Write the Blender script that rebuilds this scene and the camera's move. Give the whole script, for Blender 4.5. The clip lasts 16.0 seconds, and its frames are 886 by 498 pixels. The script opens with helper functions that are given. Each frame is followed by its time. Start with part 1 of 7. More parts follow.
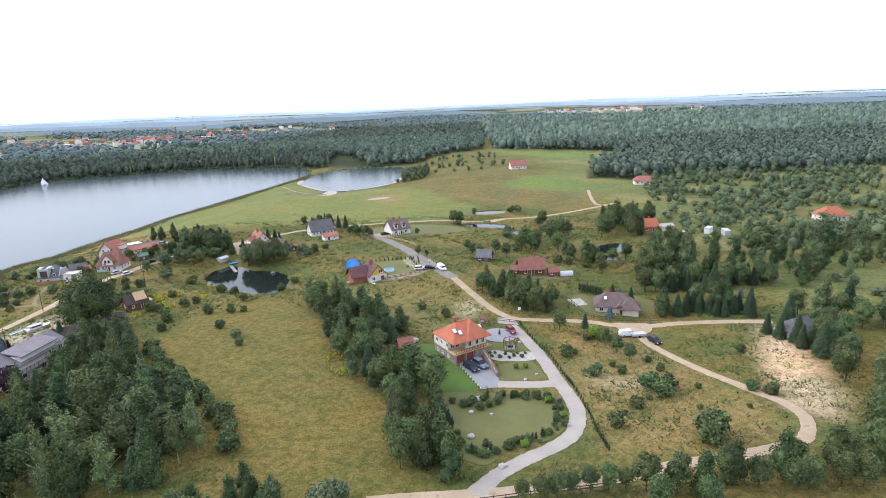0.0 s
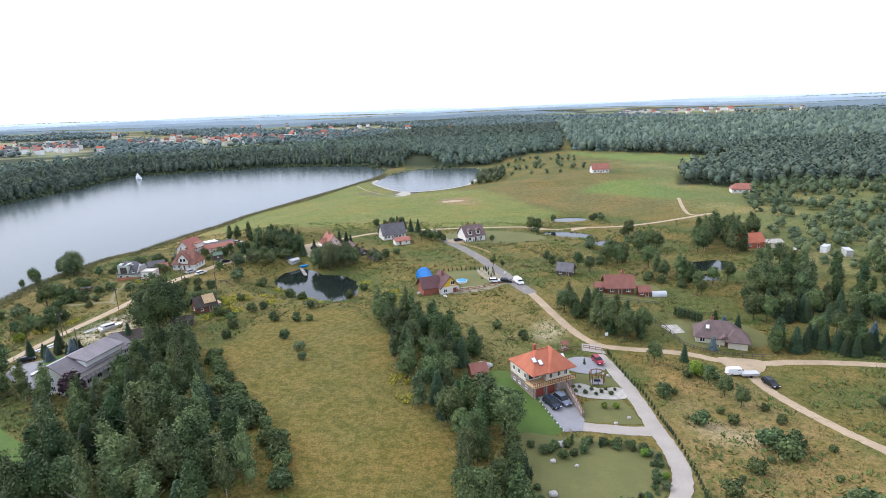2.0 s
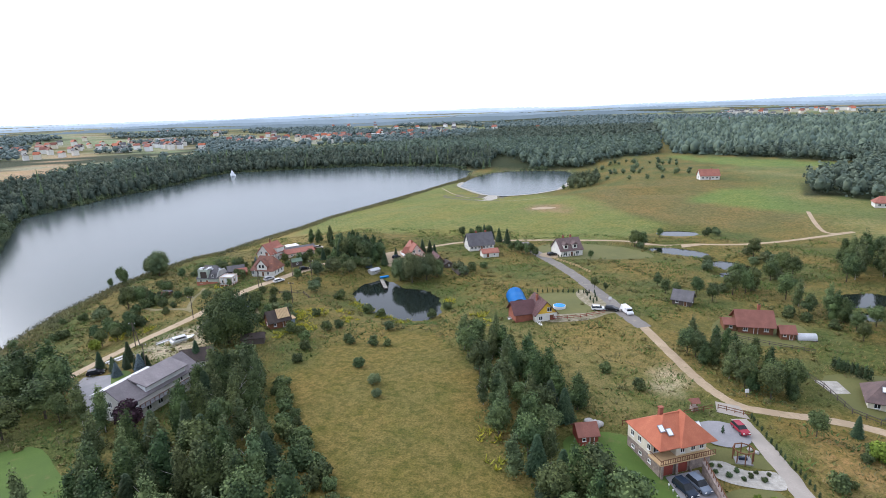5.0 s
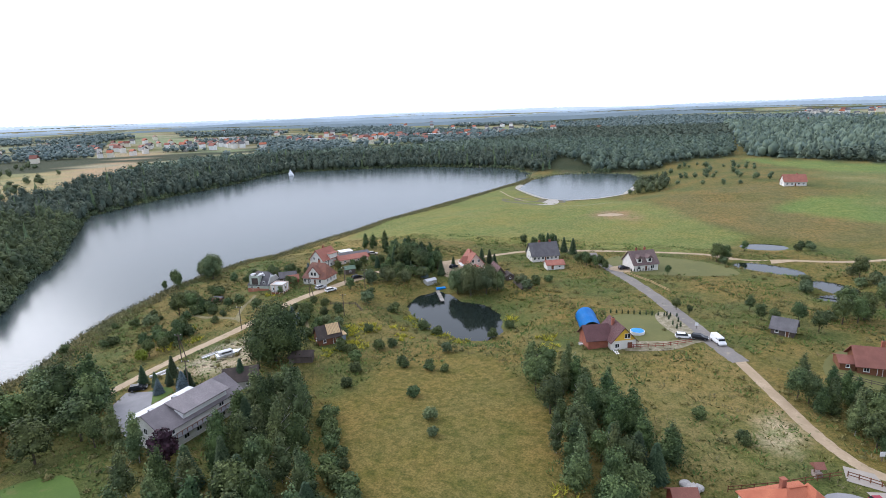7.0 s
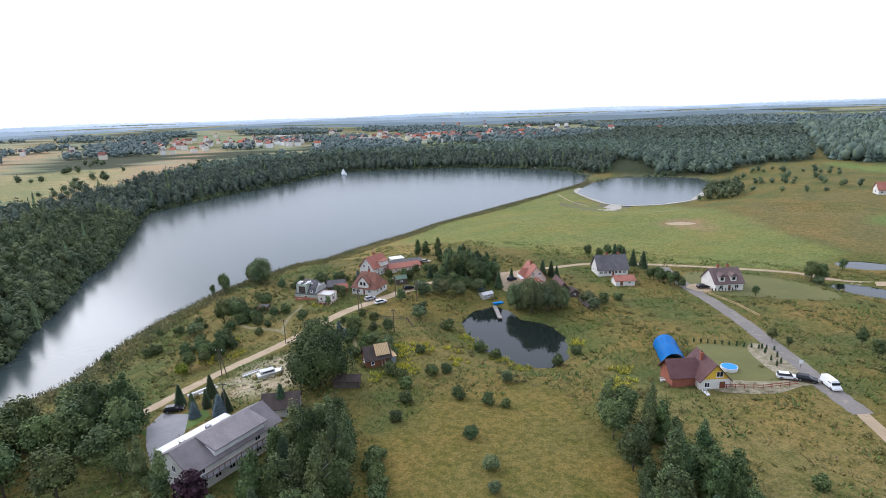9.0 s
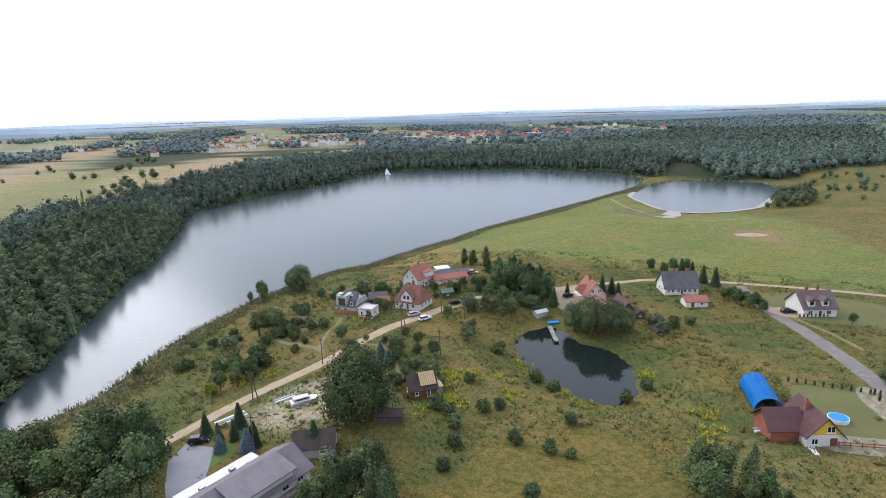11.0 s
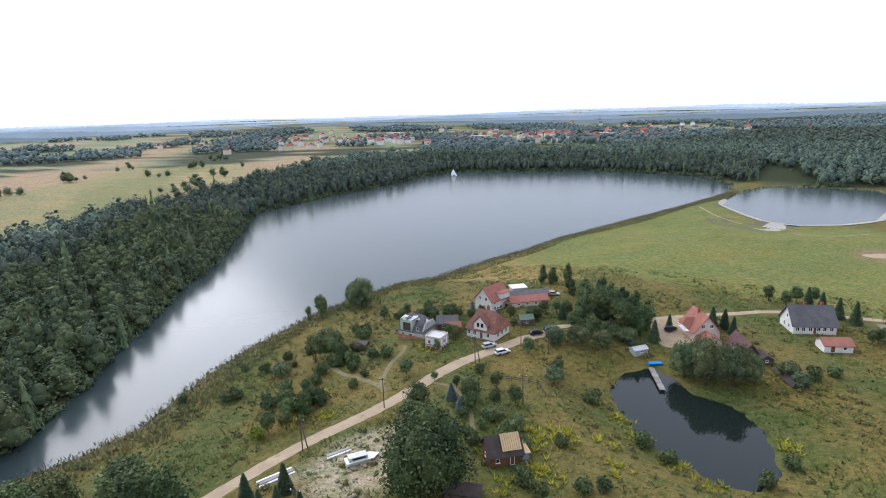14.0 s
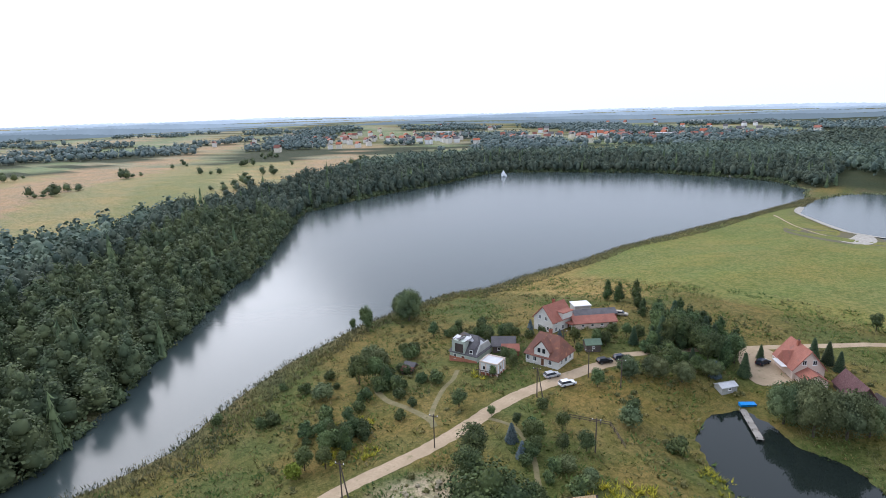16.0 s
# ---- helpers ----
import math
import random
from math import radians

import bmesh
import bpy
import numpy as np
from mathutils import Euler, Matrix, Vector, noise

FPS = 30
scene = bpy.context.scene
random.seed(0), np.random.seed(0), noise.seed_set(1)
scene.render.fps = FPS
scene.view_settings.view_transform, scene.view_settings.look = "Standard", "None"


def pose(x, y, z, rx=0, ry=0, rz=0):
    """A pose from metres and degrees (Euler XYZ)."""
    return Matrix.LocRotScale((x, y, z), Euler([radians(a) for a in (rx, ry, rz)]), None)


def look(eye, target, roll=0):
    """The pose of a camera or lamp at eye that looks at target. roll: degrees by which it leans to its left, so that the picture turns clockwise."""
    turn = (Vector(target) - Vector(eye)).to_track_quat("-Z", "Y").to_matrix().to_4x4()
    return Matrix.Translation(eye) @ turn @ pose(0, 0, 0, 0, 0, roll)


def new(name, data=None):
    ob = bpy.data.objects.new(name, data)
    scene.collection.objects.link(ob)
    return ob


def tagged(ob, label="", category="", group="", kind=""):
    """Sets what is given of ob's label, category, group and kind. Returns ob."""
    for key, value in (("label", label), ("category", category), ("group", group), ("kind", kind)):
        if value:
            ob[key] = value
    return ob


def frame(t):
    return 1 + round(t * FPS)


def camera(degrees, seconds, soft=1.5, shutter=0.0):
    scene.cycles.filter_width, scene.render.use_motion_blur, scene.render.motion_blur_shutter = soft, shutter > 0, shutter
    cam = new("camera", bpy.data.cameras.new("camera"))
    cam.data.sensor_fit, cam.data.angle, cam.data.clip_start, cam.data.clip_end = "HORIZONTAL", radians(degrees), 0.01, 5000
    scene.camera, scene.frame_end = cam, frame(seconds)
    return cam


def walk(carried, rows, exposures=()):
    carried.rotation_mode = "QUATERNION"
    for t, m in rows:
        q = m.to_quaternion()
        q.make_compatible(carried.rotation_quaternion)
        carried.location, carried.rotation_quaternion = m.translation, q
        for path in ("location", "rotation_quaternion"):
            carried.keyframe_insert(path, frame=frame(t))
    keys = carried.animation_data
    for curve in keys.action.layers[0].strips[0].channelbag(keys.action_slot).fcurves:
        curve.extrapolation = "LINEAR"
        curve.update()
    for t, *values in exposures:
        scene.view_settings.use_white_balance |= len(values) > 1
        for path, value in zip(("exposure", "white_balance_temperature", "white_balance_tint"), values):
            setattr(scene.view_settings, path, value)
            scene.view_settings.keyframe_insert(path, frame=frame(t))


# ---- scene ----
cam = camera(76.20, 16.0, soft=0.9)
PATH = [
    (0, (-2.39, 8.37, 56.89), (-2.21, 105.27, 32.18), -2.38),
    (0.5, (-2.69, 12.03, 56.94), (-5.84, 108.91, 32.37), -2.32),
    (1, (-3.15, 15.69, 57.01), (-9.56, 112.44, 32.56), -2.24),
    (1.5, (-3.76, 19.34, 57.09), (-13.37, 115.85, 32.73), -2.22),
    (2, (-4.52, 22.98, 57.17), (-16.87, 119.20, 32.89), -2.19),
    (2.5, (-5.42, 26.62, 57.25), (-20.42, 122.48, 33.05), -2.12),
    (3, (-6.45, 30.26, 57.33), (-23.74, 125.75, 33.20), -2.14),
    (3.5, (-7.61, 33.89, 57.41), (-27.14, 128.97, 33.35), -2.14),
    (4, (-8.90, 37.51, 57.48), (-30.70, 132.11, 33.50), -2.10),
    (6.5, (-17.05, 55.46, 57.95), (-50.08, 146.82, 34.24), -2.19),
    (7, (-18.99, 59.00, 58.07), (-54.22, 149.56, 34.46), -2.15),
    (7.5, (-21.04, 62.52, 58.20), (-58.36, 152.26, 34.65), -2.08),
    (8, (-23.18, 66.02, 58.34), (-62.63, 154.84, 34.80), -2.07),
    (8.5, (-25.41, 69.48, 58.49), (-66.85, 157.41, 34.99), -2.04),
    (9, (-27.74, 72.92, 58.65), (-70.97, 159.98, 35.16), -2.01),
    (11.5, (-40.66, 89.57, 59.45), (-91.77, 172.27, 36.03), -1.85),
    (12, (-43.49, 92.77, 59.58), (-96.11, 174.52, 36.17), -1.88),
    (12.5, (-46.39, 95.92, 59.70), (-100.49, 176.70, 36.28), -1.83),
    (13, (-49.36, 99.02, 59.80), (-104.92, 178.81, 36.41), -1.82),
    (13.5, (-52.40, 102.05, 59.89), (-109.48, 180.76, 36.51), -1.81),
    (14, (-55.49, 105.02, 59.96), (-114.10, 182.60, 36.59), -1.81),
    (14.5, (-58.63, 107.93, 60.03), (-118.76, 184.33, 36.66), -1.80),
    (15, (-61.82, 110.76, 60.10), (-123.47, 185.95, 36.74), -1.77),
    (15.5, (-65.04, 113.51, 60.19), (-128.25, 187.41, 36.85), -1.74),
    (16, (-68.29, 116.18, 60.31), (-133.04, 188.72, 36.96), -1.64),
]
walk(cam, [(t, look(eye, target, roll)) for t, eye, target, roll in PATH], [(0, 0.5, 5700, 14), (2, 0.42, 5700, 14), (4, 0.28, 5700, 14), (8, 0.15, 5700, 14), (16, 0.06, 5680, 14)])

# ---- light ----
sky = bpy.data.worlds.new("sky")
sky.use_nodes = True
scene.world = sky
nt = sky.node_tree
air = nt.nodes.new("ShaderNodeTexSky")
air.sky_type = "NISHITA"
air.sun_disc = False
air.sun_elevation, air.sun_rotation = radians(35), radians(-76)
air.dust_density, air.air_density = 6.0, 1.2
cloud = nt.nodes.new("ShaderNodeMix")
cloud.data_type = "RGBA"
cloud.inputs["Factor"].default_value = 0.82
cloud.inputs["B"].default_value = (9.6, 9.9, 10.4, 1)
nt.links.new(air.outputs["Color"], cloud.inputs["A"])
nt.links.new(cloud.outputs["Result"], nt.nodes["Background"].inputs["Color"])
nt.nodes["Background"].inputs["Strength"].default_value = 0.128
sun = new("sun", bpy.data.lights.new("sun", "SUN"))
sun.data.energy, sun.data.angle, sun.data.color = 2.0, radians(52), (1.0, 0.95, 0.88)
AZIMUTH, HEIGHT = radians(-76), radians(35)
sun.matrix_world = look((500 * math.sin(AZIMUTH) * math.cos(HEIGHT), 500 * math.cos(AZIMUTH) * math.cos(HEIGHT), 500 * math.sin(HEIGHT)), (0, 0, 0))


# ---- materials ----
def node(tree, kind, **values):
    n = tree.nodes.new(kind)
    for key, value in values.items():
        n.inputs[key].default_value = value
    return n


def mixed(tree, factor, a, b, blend="MIX"):
    n = tree.nodes.new("ShaderNodeMix")
    n.data_type, n.blend_type = "RGBA", blend
    for socket, value in (("Factor", factor), ("A", a), ("B", b)):
        if hasattr(value, "is_output"):
            tree.links.new(value, n.inputs[socket])
        else:
            n.inputs[socket].default_value = value if socket == "Factor" else (*value, 1) if len(value) == 3 else value
    return n.outputs["Result"]


def ramp(tree, value, lo, hi):
    n = tree.nodes.new("ShaderNodeMapRange")
    n.inputs["From Min"].default_value, n.inputs["From Max"].default_value = lo, hi
    tree.links.new(value, n.inputs["Value"])
    return n.outputs["Result"]


def grain(tree, scale, detail=4.0, world=True):
    if world:
        spot = tree.nodes.new("ShaderNodeNewGeometry").outputs["Position"]
    else:
        spot = tree.nodes.new("ShaderNodeTexCoord").outputs["Object"]
    n = node(tree, "ShaderNodeTexNoise", Scale=scale, Detail=detail, Roughness=0.6)
    tree.links.new(spot, n.inputs["Vector"])
    return n.outputs["Fac"]


def surface(name, base, dark, coarse=0.3, fine=3.0, rough=0.85, bump=0.3, metal=0.0, spread=0.0, world=False, stain=None):
    """A weathered surface: two colours by a coarse and a fine grain, a third in stains, and fine relief."""
    m = bpy.data.materials.new(name)
    m.use_nodes = True
    t = m.node_tree
    p = t.nodes["Principled BSDF"]
    big, small = grain(t, coarse, 3.0, world), grain(t, fine, 5.0, world)
    colour = mixed(t, ramp(t, big, 0.35, 0.65), base, dark)
    colour = mixed(t, ramp(t, small, 0.3, 0.75), colour, dark)
    if stain:
        colour = mixed(t, ramp(t, grain(t, coarse * 2.3, 6.0, world), 0.58, 0.7), colour, stain)
    if spread:
        info = t.nodes.new("ShaderNodeObjectInfo")
        n = node(t, "ShaderNodeHueSaturation")
        t.links.new(colour, n.inputs["Color"])
        t.links.new(ramp2(t, info.outputs["Random"], 1 - spread, 1 + spread), n.inputs["Value"])
        colour = n.outputs["Color"]
    t.links.new(colour, p.inputs["Base Color"])
    p.inputs["Roughness"].default_value, p.inputs["Metallic"].default_value = rough, metal
    p.inputs["Specular IOR Level"].default_value = 0.22
    if bump:
        b = node(t, "ShaderNodeBump", Strength=bump, Distance=0.05)
        t.links.new(small, b.inputs["Height"])
        t.links.new(b.outputs["Normal"], p.inputs["Normal"])
    return m


def ramp2(tree, value, lo, hi):
    n = tree.nodes.new("ShaderNodeMapRange")
    n.inputs["To Min"].default_value, n.inputs["To Max"].default_value = lo, hi
    tree.links.new(value, n.inputs["Value"])
    return n.outputs["Result"]


def foliage(name, light, dark, spread=0.25, hue=0.02):
    """Leaves: every clump takes its own shade, every plant its own tone."""
    m = bpy.data.materials.new(name)
    m.use_nodes = True
    t = m.node_tree
    p = t.nodes["Principled BSDF"]
    island = t.nodes.new("ShaderNodeNewGeometry").outputs["Random Per Island"]
    colour = mixed(t, island, dark, light)
    drift = ramp(t, grain(t, 0.11, 2.0), 0.38, 0.62)
    colour = mixed(t, drift, mixed(t, 1.0, colour, (0.78, 0.86, 0.92), "MULTIPLY"), mixed(t, 1.0, colour, (1.22, 1.18, 1.08), "MULTIPLY"))
    info = t.nodes.new("ShaderNodeObjectInfo")
    n = node(t, "ShaderNodeHueSaturation")
    t.links.new(colour, n.inputs["Color"])
    t.links.new(ramp2(t, info.outputs["Random"], 1 - spread, 1 + spread), n.inputs["Value"])
    t.links.new(ramp2(t, info.outputs["Random"], 0.5 - hue, 0.5 + hue), n.inputs["Hue"])
    t.links.new(n.outputs["Color"], p.inputs["Base Color"])
    p.inputs["Roughness"].default_value = 0.75
    p.inputs["Specular IOR Level"].default_value = 0.12
    return m


def roofing(name, base, dark, rows=3.0, rough=0.7, stain=None):
    """Tiles or sheets in courses, with a weathered tone."""
    m = surface(name, base, dark, 0.5, 6.0, rough, 0.0, spread=0.06, stain=stain)
    t = m.node_tree
    p = t.nodes["Principled BSDF"]
    w = node(t, "ShaderNodeTexWave", Scale=rows, Distortion=0.4, Detail=1.0)
    w.bands_direction = "X"
    t.links.new(t.nodes.new("ShaderNodeTexCoord").outputs["Object"], w.inputs["Vector"])
    b = node(t, "ShaderNodeBump", Strength=0.5, Distance=0.06)
    t.links.new(w.outputs["Fac"], b.inputs["Height"])
    t.links.new(b.outputs["Normal"], p.inputs["Normal"])
    return m


def water(name, tint, rough, wave):
    m = bpy.data.materials.new(name)
    m.use_nodes = True
    t = m.node_tree
    p = t.nodes["Principled BSDF"]
    p.inputs["Base Color"].default_value = (*tint, 1)
    p.inputs["Roughness"].default_value = rough
    p.inputs["IOR"].default_value = 1.33
    b = node(t, "ShaderNodeBump", Strength=wave, Distance=0.15)
    t.links.new(grain(t, 0.5, 5.0), b.inputs["Height"])
    t.links.new(b.outputs["Normal"], p.inputs["Normal"])
    return m


PLASTER = surface("white_plaster", (0.76, 0.74, 0.69), (0.6, 0.58, 0.53), 0.4, 4)
CREAM = surface("cream_plaster", (0.74, 0.69, 0.56), (0.62, 0.57, 0.46), 0.4, 4)
YELLOW = surface("yellow_plaster", (0.75, 0.5, 0.06), (0.62, 0.4, 0.05), 0.4, 4)
GREYWALL = surface("grey_render", (0.5, 0.5, 0.47), (0.36, 0.36, 0.34), 0.4, 4, stain=(0.28, 0.27, 0.25))
GREENWALL = surface("pale_green_render", (0.5, 0.56, 0.48), (0.38, 0.42, 0.36), 0.4, 4)
PINK = surface("pale_pink_render", (0.74, 0.6, 0.5), (0.62, 0.5, 0.42), 0.4, 4)
BRICK = surface("red_brick", (0.36, 0.13, 0.08), (0.24, 0.09, 0.06), 0.6, 8)
STONE = surface("field_stone", (0.42, 0.34, 0.29), (0.2, 0.16, 0.14), 1.2, 2.2, bump=0.8)
TIMBER = surface("brown_timber", (0.23, 0.1, 0.05), (0.13, 0.06, 0.035), 0.5, 6)
OLDWOOD = surface("weathered_wood", (0.16, 0.13, 0.11), (0.08, 0.065, 0.055), 0.5, 6)
NEWWOOD = surface("fresh_planks", (0.62, 0.45, 0.25), (0.5, 0.35, 0.19), 0.5, 6)
REDWOOD = surface("red_timber", (0.3, 0.07, 0.05), (0.2, 0.05, 0.035), 0.5, 6)
ORANGE = roofing("orange_clay_tiles", (0.46, 0.16, 0.085), (0.35, 0.11, 0.06))
REDTILE = roofing("red_clay_tiles", (0.4, 0.165, 0.115), (0.28, 0.11, 0.08), stain=(0.24, 0.12, 0.095))
RUSTTILE = roofing("mottled_old_tiles", (0.3, 0.12, 0.075), (0.17, 0.085, 0.065), stain=(0.4, 0.19, 0.1))
BROWNTILE = roofing("brown_roof_tiles", (0.19, 0.13, 0.12), (0.12, 0.085, 0.08))
MAROON = roofing("maroon_sheet_roof", (0.14, 0.065, 0.065), (0.095, 0.045, 0.045), rough=0.5)
SLATE = roofing("grey_roof_tiles", (0.17, 0.16, 0.165), (0.1, 0.095, 0.1))
HALLROOF = roofing("grey_brown_sheet_roof", (0.25, 0.22, 0.225), (0.17, 0.15, 0.155), rough=0.55)
BROWNRED = roofing("brown_red_roof", (0.27, 0.115, 0.085), (0.19, 0.08, 0.06))
SHEET = surface("pale_metal_sheet", (0.62, 0.62, 0.63), (0.45, 0.45, 0.46), 0.5, 5, rough=0.45, metal=0.3)
DARKROOF = surface("dark_board_roof", (0.1, 0.075, 0.065), (0.055, 0.045, 0.04), 0.5, 5)
TARP = surface("blue_tarpaulin", (0.02, 0.27, 0.72), (0.018, 0.22, 0.6), 0.7, 4, rough=0.4)
WHITE = surface("white_paint", (0.8, 0.8, 0.79), (0.7, 0.7, 0.69), 0.5, 5, rough=0.5)
FRAME = surface("window_frame_white", (0.78, 0.78, 0.76), (0.7, 0.7, 0.68), 1, 6, rough=0.5, bump=0)
PANE = surface("window_glass", (0.03, 0.035, 0.04), (0.02, 0.022, 0.026), 1, 4, rough=0.08, bump=0)
CHROME = surface("grey_metal", (0.35, 0.35, 0.36), (0.25, 0.25, 0.26), 1, 6, rough=0.4, metal=0.8)
RUBBER = surface("black_rubber", (0.02, 0.02, 0.02), (0.012, 0.012, 0.012), 1, 6)
SAND = surface("sandy_track", (0.45, 0.345, 0.235), (0.33, 0.25, 0.16), 0.25, 2.0, world=True, stain=(0.24, 0.2, 0.11))
ASPHALT = surface("grey_road", (0.24, 0.215, 0.19), (0.17, 0.155, 0.14), 0.2, 2.0, world=True, stain=(0.3, 0.26, 0.2))
PAVING = surface("beige_paving", (0.39, 0.34, 0.29), (0.31, 0.275, 0.235), 0.3, 3.0, world=True)
GREYPAVE = surface("grey_paving", (0.29, 0.28, 0.29), (0.23, 0.225, 0.23), 0.4, 3.0, world=True)
GRASSPATH = surface("trodden_grass", (0.25, 0.2, 0.115), (0.15, 0.135, 0.06), 0.4, 2.5, world=True, stain=(0.1, 0.1, 0.036))
PEBBLE = surface("white_pebbles", (0.52, 0.48, 0.42), (0.3, 0.28, 0.24), 0.9, 3.0, world=True)
RUBBLE = surface("building_rubble", (0.42, 0.36, 0.27), (0.17, 0.15, 0.085), 0.6, 2.2, world=True, stain=(0.1, 0.1, 0.038))
LAWN = surface("mown_lawn", (0.15, 0.142, 0.048), (0.11, 0.112, 0.038), 0.12, 2.5, world=True, stain=(0.14, 0.135, 0.045))
BRIGHTLAWN = surface("bright_lawn", (0.095, 0.15, 0.026), (0.07, 0.115, 0.022), 0.15, 2.5, world=True, bump=0.6, stain=(0.12, 0.13, 0.04))
ROCK = surface("pale_rock", (0.5, 0.48, 0.45), (0.32, 0.3, 0.28), 1, 5)
BARK = surface("bark", (0.12, 0.095, 0.07), (0.06, 0.05, 0.04), 1, 6)
BIRCHBARK = surface("birch_bark", (0.55, 0.53, 0.48), (0.25, 0.23, 0.2), 2, 6)
LEAF = foliage("broad_leaves", (0.13, 0.162, 0.062), (0.042, 0.06, 0.026))
OAKLEAF = foliage("oak_leaves", (0.09, 0.124, 0.046), (0.028, 0.044, 0.019), 0.12)
BIRCHLEAF = foliage("birch_leaves", (0.15, 0.18, 0.075), (0.05, 0.068, 0.03), 0.3)
WILLOWLEAF = foliage("willow_leaves", (0.15, 0.175, 0.085), (0.07, 0.09, 0.042), 0.15)
NEEDLE = foliage("spruce_needles", (0.065, 0.092, 0.045), (0.024, 0.04, 0.021))
BLUENEEDLE = foliage("blue_spruce_needles", (0.13, 0.17, 0.18), (0.05, 0.07, 0.075))
PURPLE = foliage("purple_leaves", (0.075, 0.035, 0.045), (0.03, 0.016, 0.02))
LIME = foliage("lime_leaves", (0.2, 0.26, 0.04), (0.09, 0.13, 0.02))
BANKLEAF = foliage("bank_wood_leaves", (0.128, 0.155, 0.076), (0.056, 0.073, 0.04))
# Distance haze is mixed into these two leaf colours, more into the farther.
HAZEDLEAF = foliage("pine_wood_leaves", (0.128, 0.16, 0.118), (0.07, 0.092, 0.07))
HAZEDFARLEAF = foliage("far_wood_leaves", (0.145, 0.18, 0.17), (0.1, 0.13, 0.122))
REED = foliage("reeds", (0.25, 0.24, 0.125), (0.15, 0.155, 0.07))
WEED = foliage("weeds", (0.24, 0.215, 0.08), (0.11, 0.115, 0.042))
GOLD = foliage("goldenrod_flowers", (0.42, 0.34, 0.035), (0.15, 0.155, 0.03))
FOAM = surface("white_spray", (0.85, 0.87, 0.88), (0.75, 0.77, 0.8), 1, 5, rough=0.6)
LAKEWATER = water("lake_water", (0.045, 0.062, 0.062), 0.18, 0.16)
PONDWATER = water("pond_water", (0.012, 0.017, 0.015), 0.03, 0.06)


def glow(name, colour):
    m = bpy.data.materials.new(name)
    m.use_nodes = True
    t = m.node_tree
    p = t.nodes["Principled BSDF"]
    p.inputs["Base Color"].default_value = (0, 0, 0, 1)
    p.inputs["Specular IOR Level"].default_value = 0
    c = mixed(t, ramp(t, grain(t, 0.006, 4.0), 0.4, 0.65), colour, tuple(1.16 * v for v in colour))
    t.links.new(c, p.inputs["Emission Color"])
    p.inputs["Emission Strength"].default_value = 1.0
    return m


# ---- terrain ----
LAKE_Z = -13.0
LAKE = [(-199, 112), (-194, 126), (-191, 145), (-192, 160), (-198, 171), (-205, 186), (-211, 202), (-214, 217), (-218, 236),
        (-219, 262), (-217, 284), (-209, 300), (-204, 340), (-198, 370), (-196, 400), (-187, 440), (-178, 482), (-166, 535), (-152, 605),
        (-147, 640), (-155, 690), (-190, 742), (-230, 757), (-325, 768), (-360, 750), (-414, 730), (-485, 690), (-484, 640), (-468, 560),
        (-465, 477), (-456, 420), (-444, 371), (-424, 352), (-405, 334), (-366, 298), (-320, 257), (-297, 227), (-265, 196), (-240, 172), (-222, 154), (-209, 137)]
MERE = [(-139, 562), (-142, 600), (-140, 634), (-128, 670), (-116, 684), (-80, 694), (-46, 684), (-34, 650), (-37, 610), (-47, 540),
        (-65, 516), (-87, 503), (-104, 510), (-120, 532)]
def outside(x, y, poly):
    """distance to polygon, negative inside"""
    x = np.asarray(x, float); y = np.asarray(y, float)
    best = np.full(x.shape, 1e9); inside = np.zeros(x.shape, bool)
    for (ax, ay), (bx, by) in zip(poly, poly[1:] + poly[:1]):
        dx, dy = bx - ax, by - ay
        s = np.clip(((x - ax) * dx + (y - ay) * dy) / (dx * dx + dy * dy), 0, 1)
        best = np.minimum(best, np.hypot(x - ax - s * dx, y - ay - s * dy))
        hit = ((ay > y) != (by > y)) & (x < dx * (y - ay) / (dy if dy else 1e-9) + ax)
        inside ^= hit
    return np.where(inside, -best, best)
HILLS = [(62, 158, -3.6, 30), (-100, 455, -2.6, 60), (75, 540, 3.5, 70), (30, 330, -2.0, 70), (13, 155, 1.0, 13), (0, 122, -2.0, 20), (-6, 214, 1.8, 24), (-600, 330, 6.0, 130), (-84, 232, -2.0, 32), (-40, 100, 1.0, 40)]
POND = [(-100, 231), (-101, 243), (-96, 250), (-90, 247), (-84, 241), (-74, 239), (-67, 232), (-62, 217), (-64, 210), (-70, 208), (-78, 211), (-87, 215), (-95, 224)]
POND_Z = -8.6
BASINS = [(27, 345, 10, 7, 10, -7.4), (23, 306, 13, 7, -25, -7.4), (40.5, 285, 9, 6, -50, -7.4), (37, 270, 5, 5, 0, -7.6), (70, 242, 10, 6, 30, -5.4), (63, 226, 5, 4, 0, -5.4), (23, 464, 18, 4.5, 6, -6.5)]
def basin(x, y, b):
    """how far out from a small pond's middle, 1 at its edge"""
    c, s = math.cos(math.radians(b[4])), math.sin(math.radians(b[4]))
    u, v = (x - b[0]) * c + (y - b[1]) * s, (y - b[1]) * c - (x - b[0]) * s
    return np.hypot(u / b[2], v / b[3])
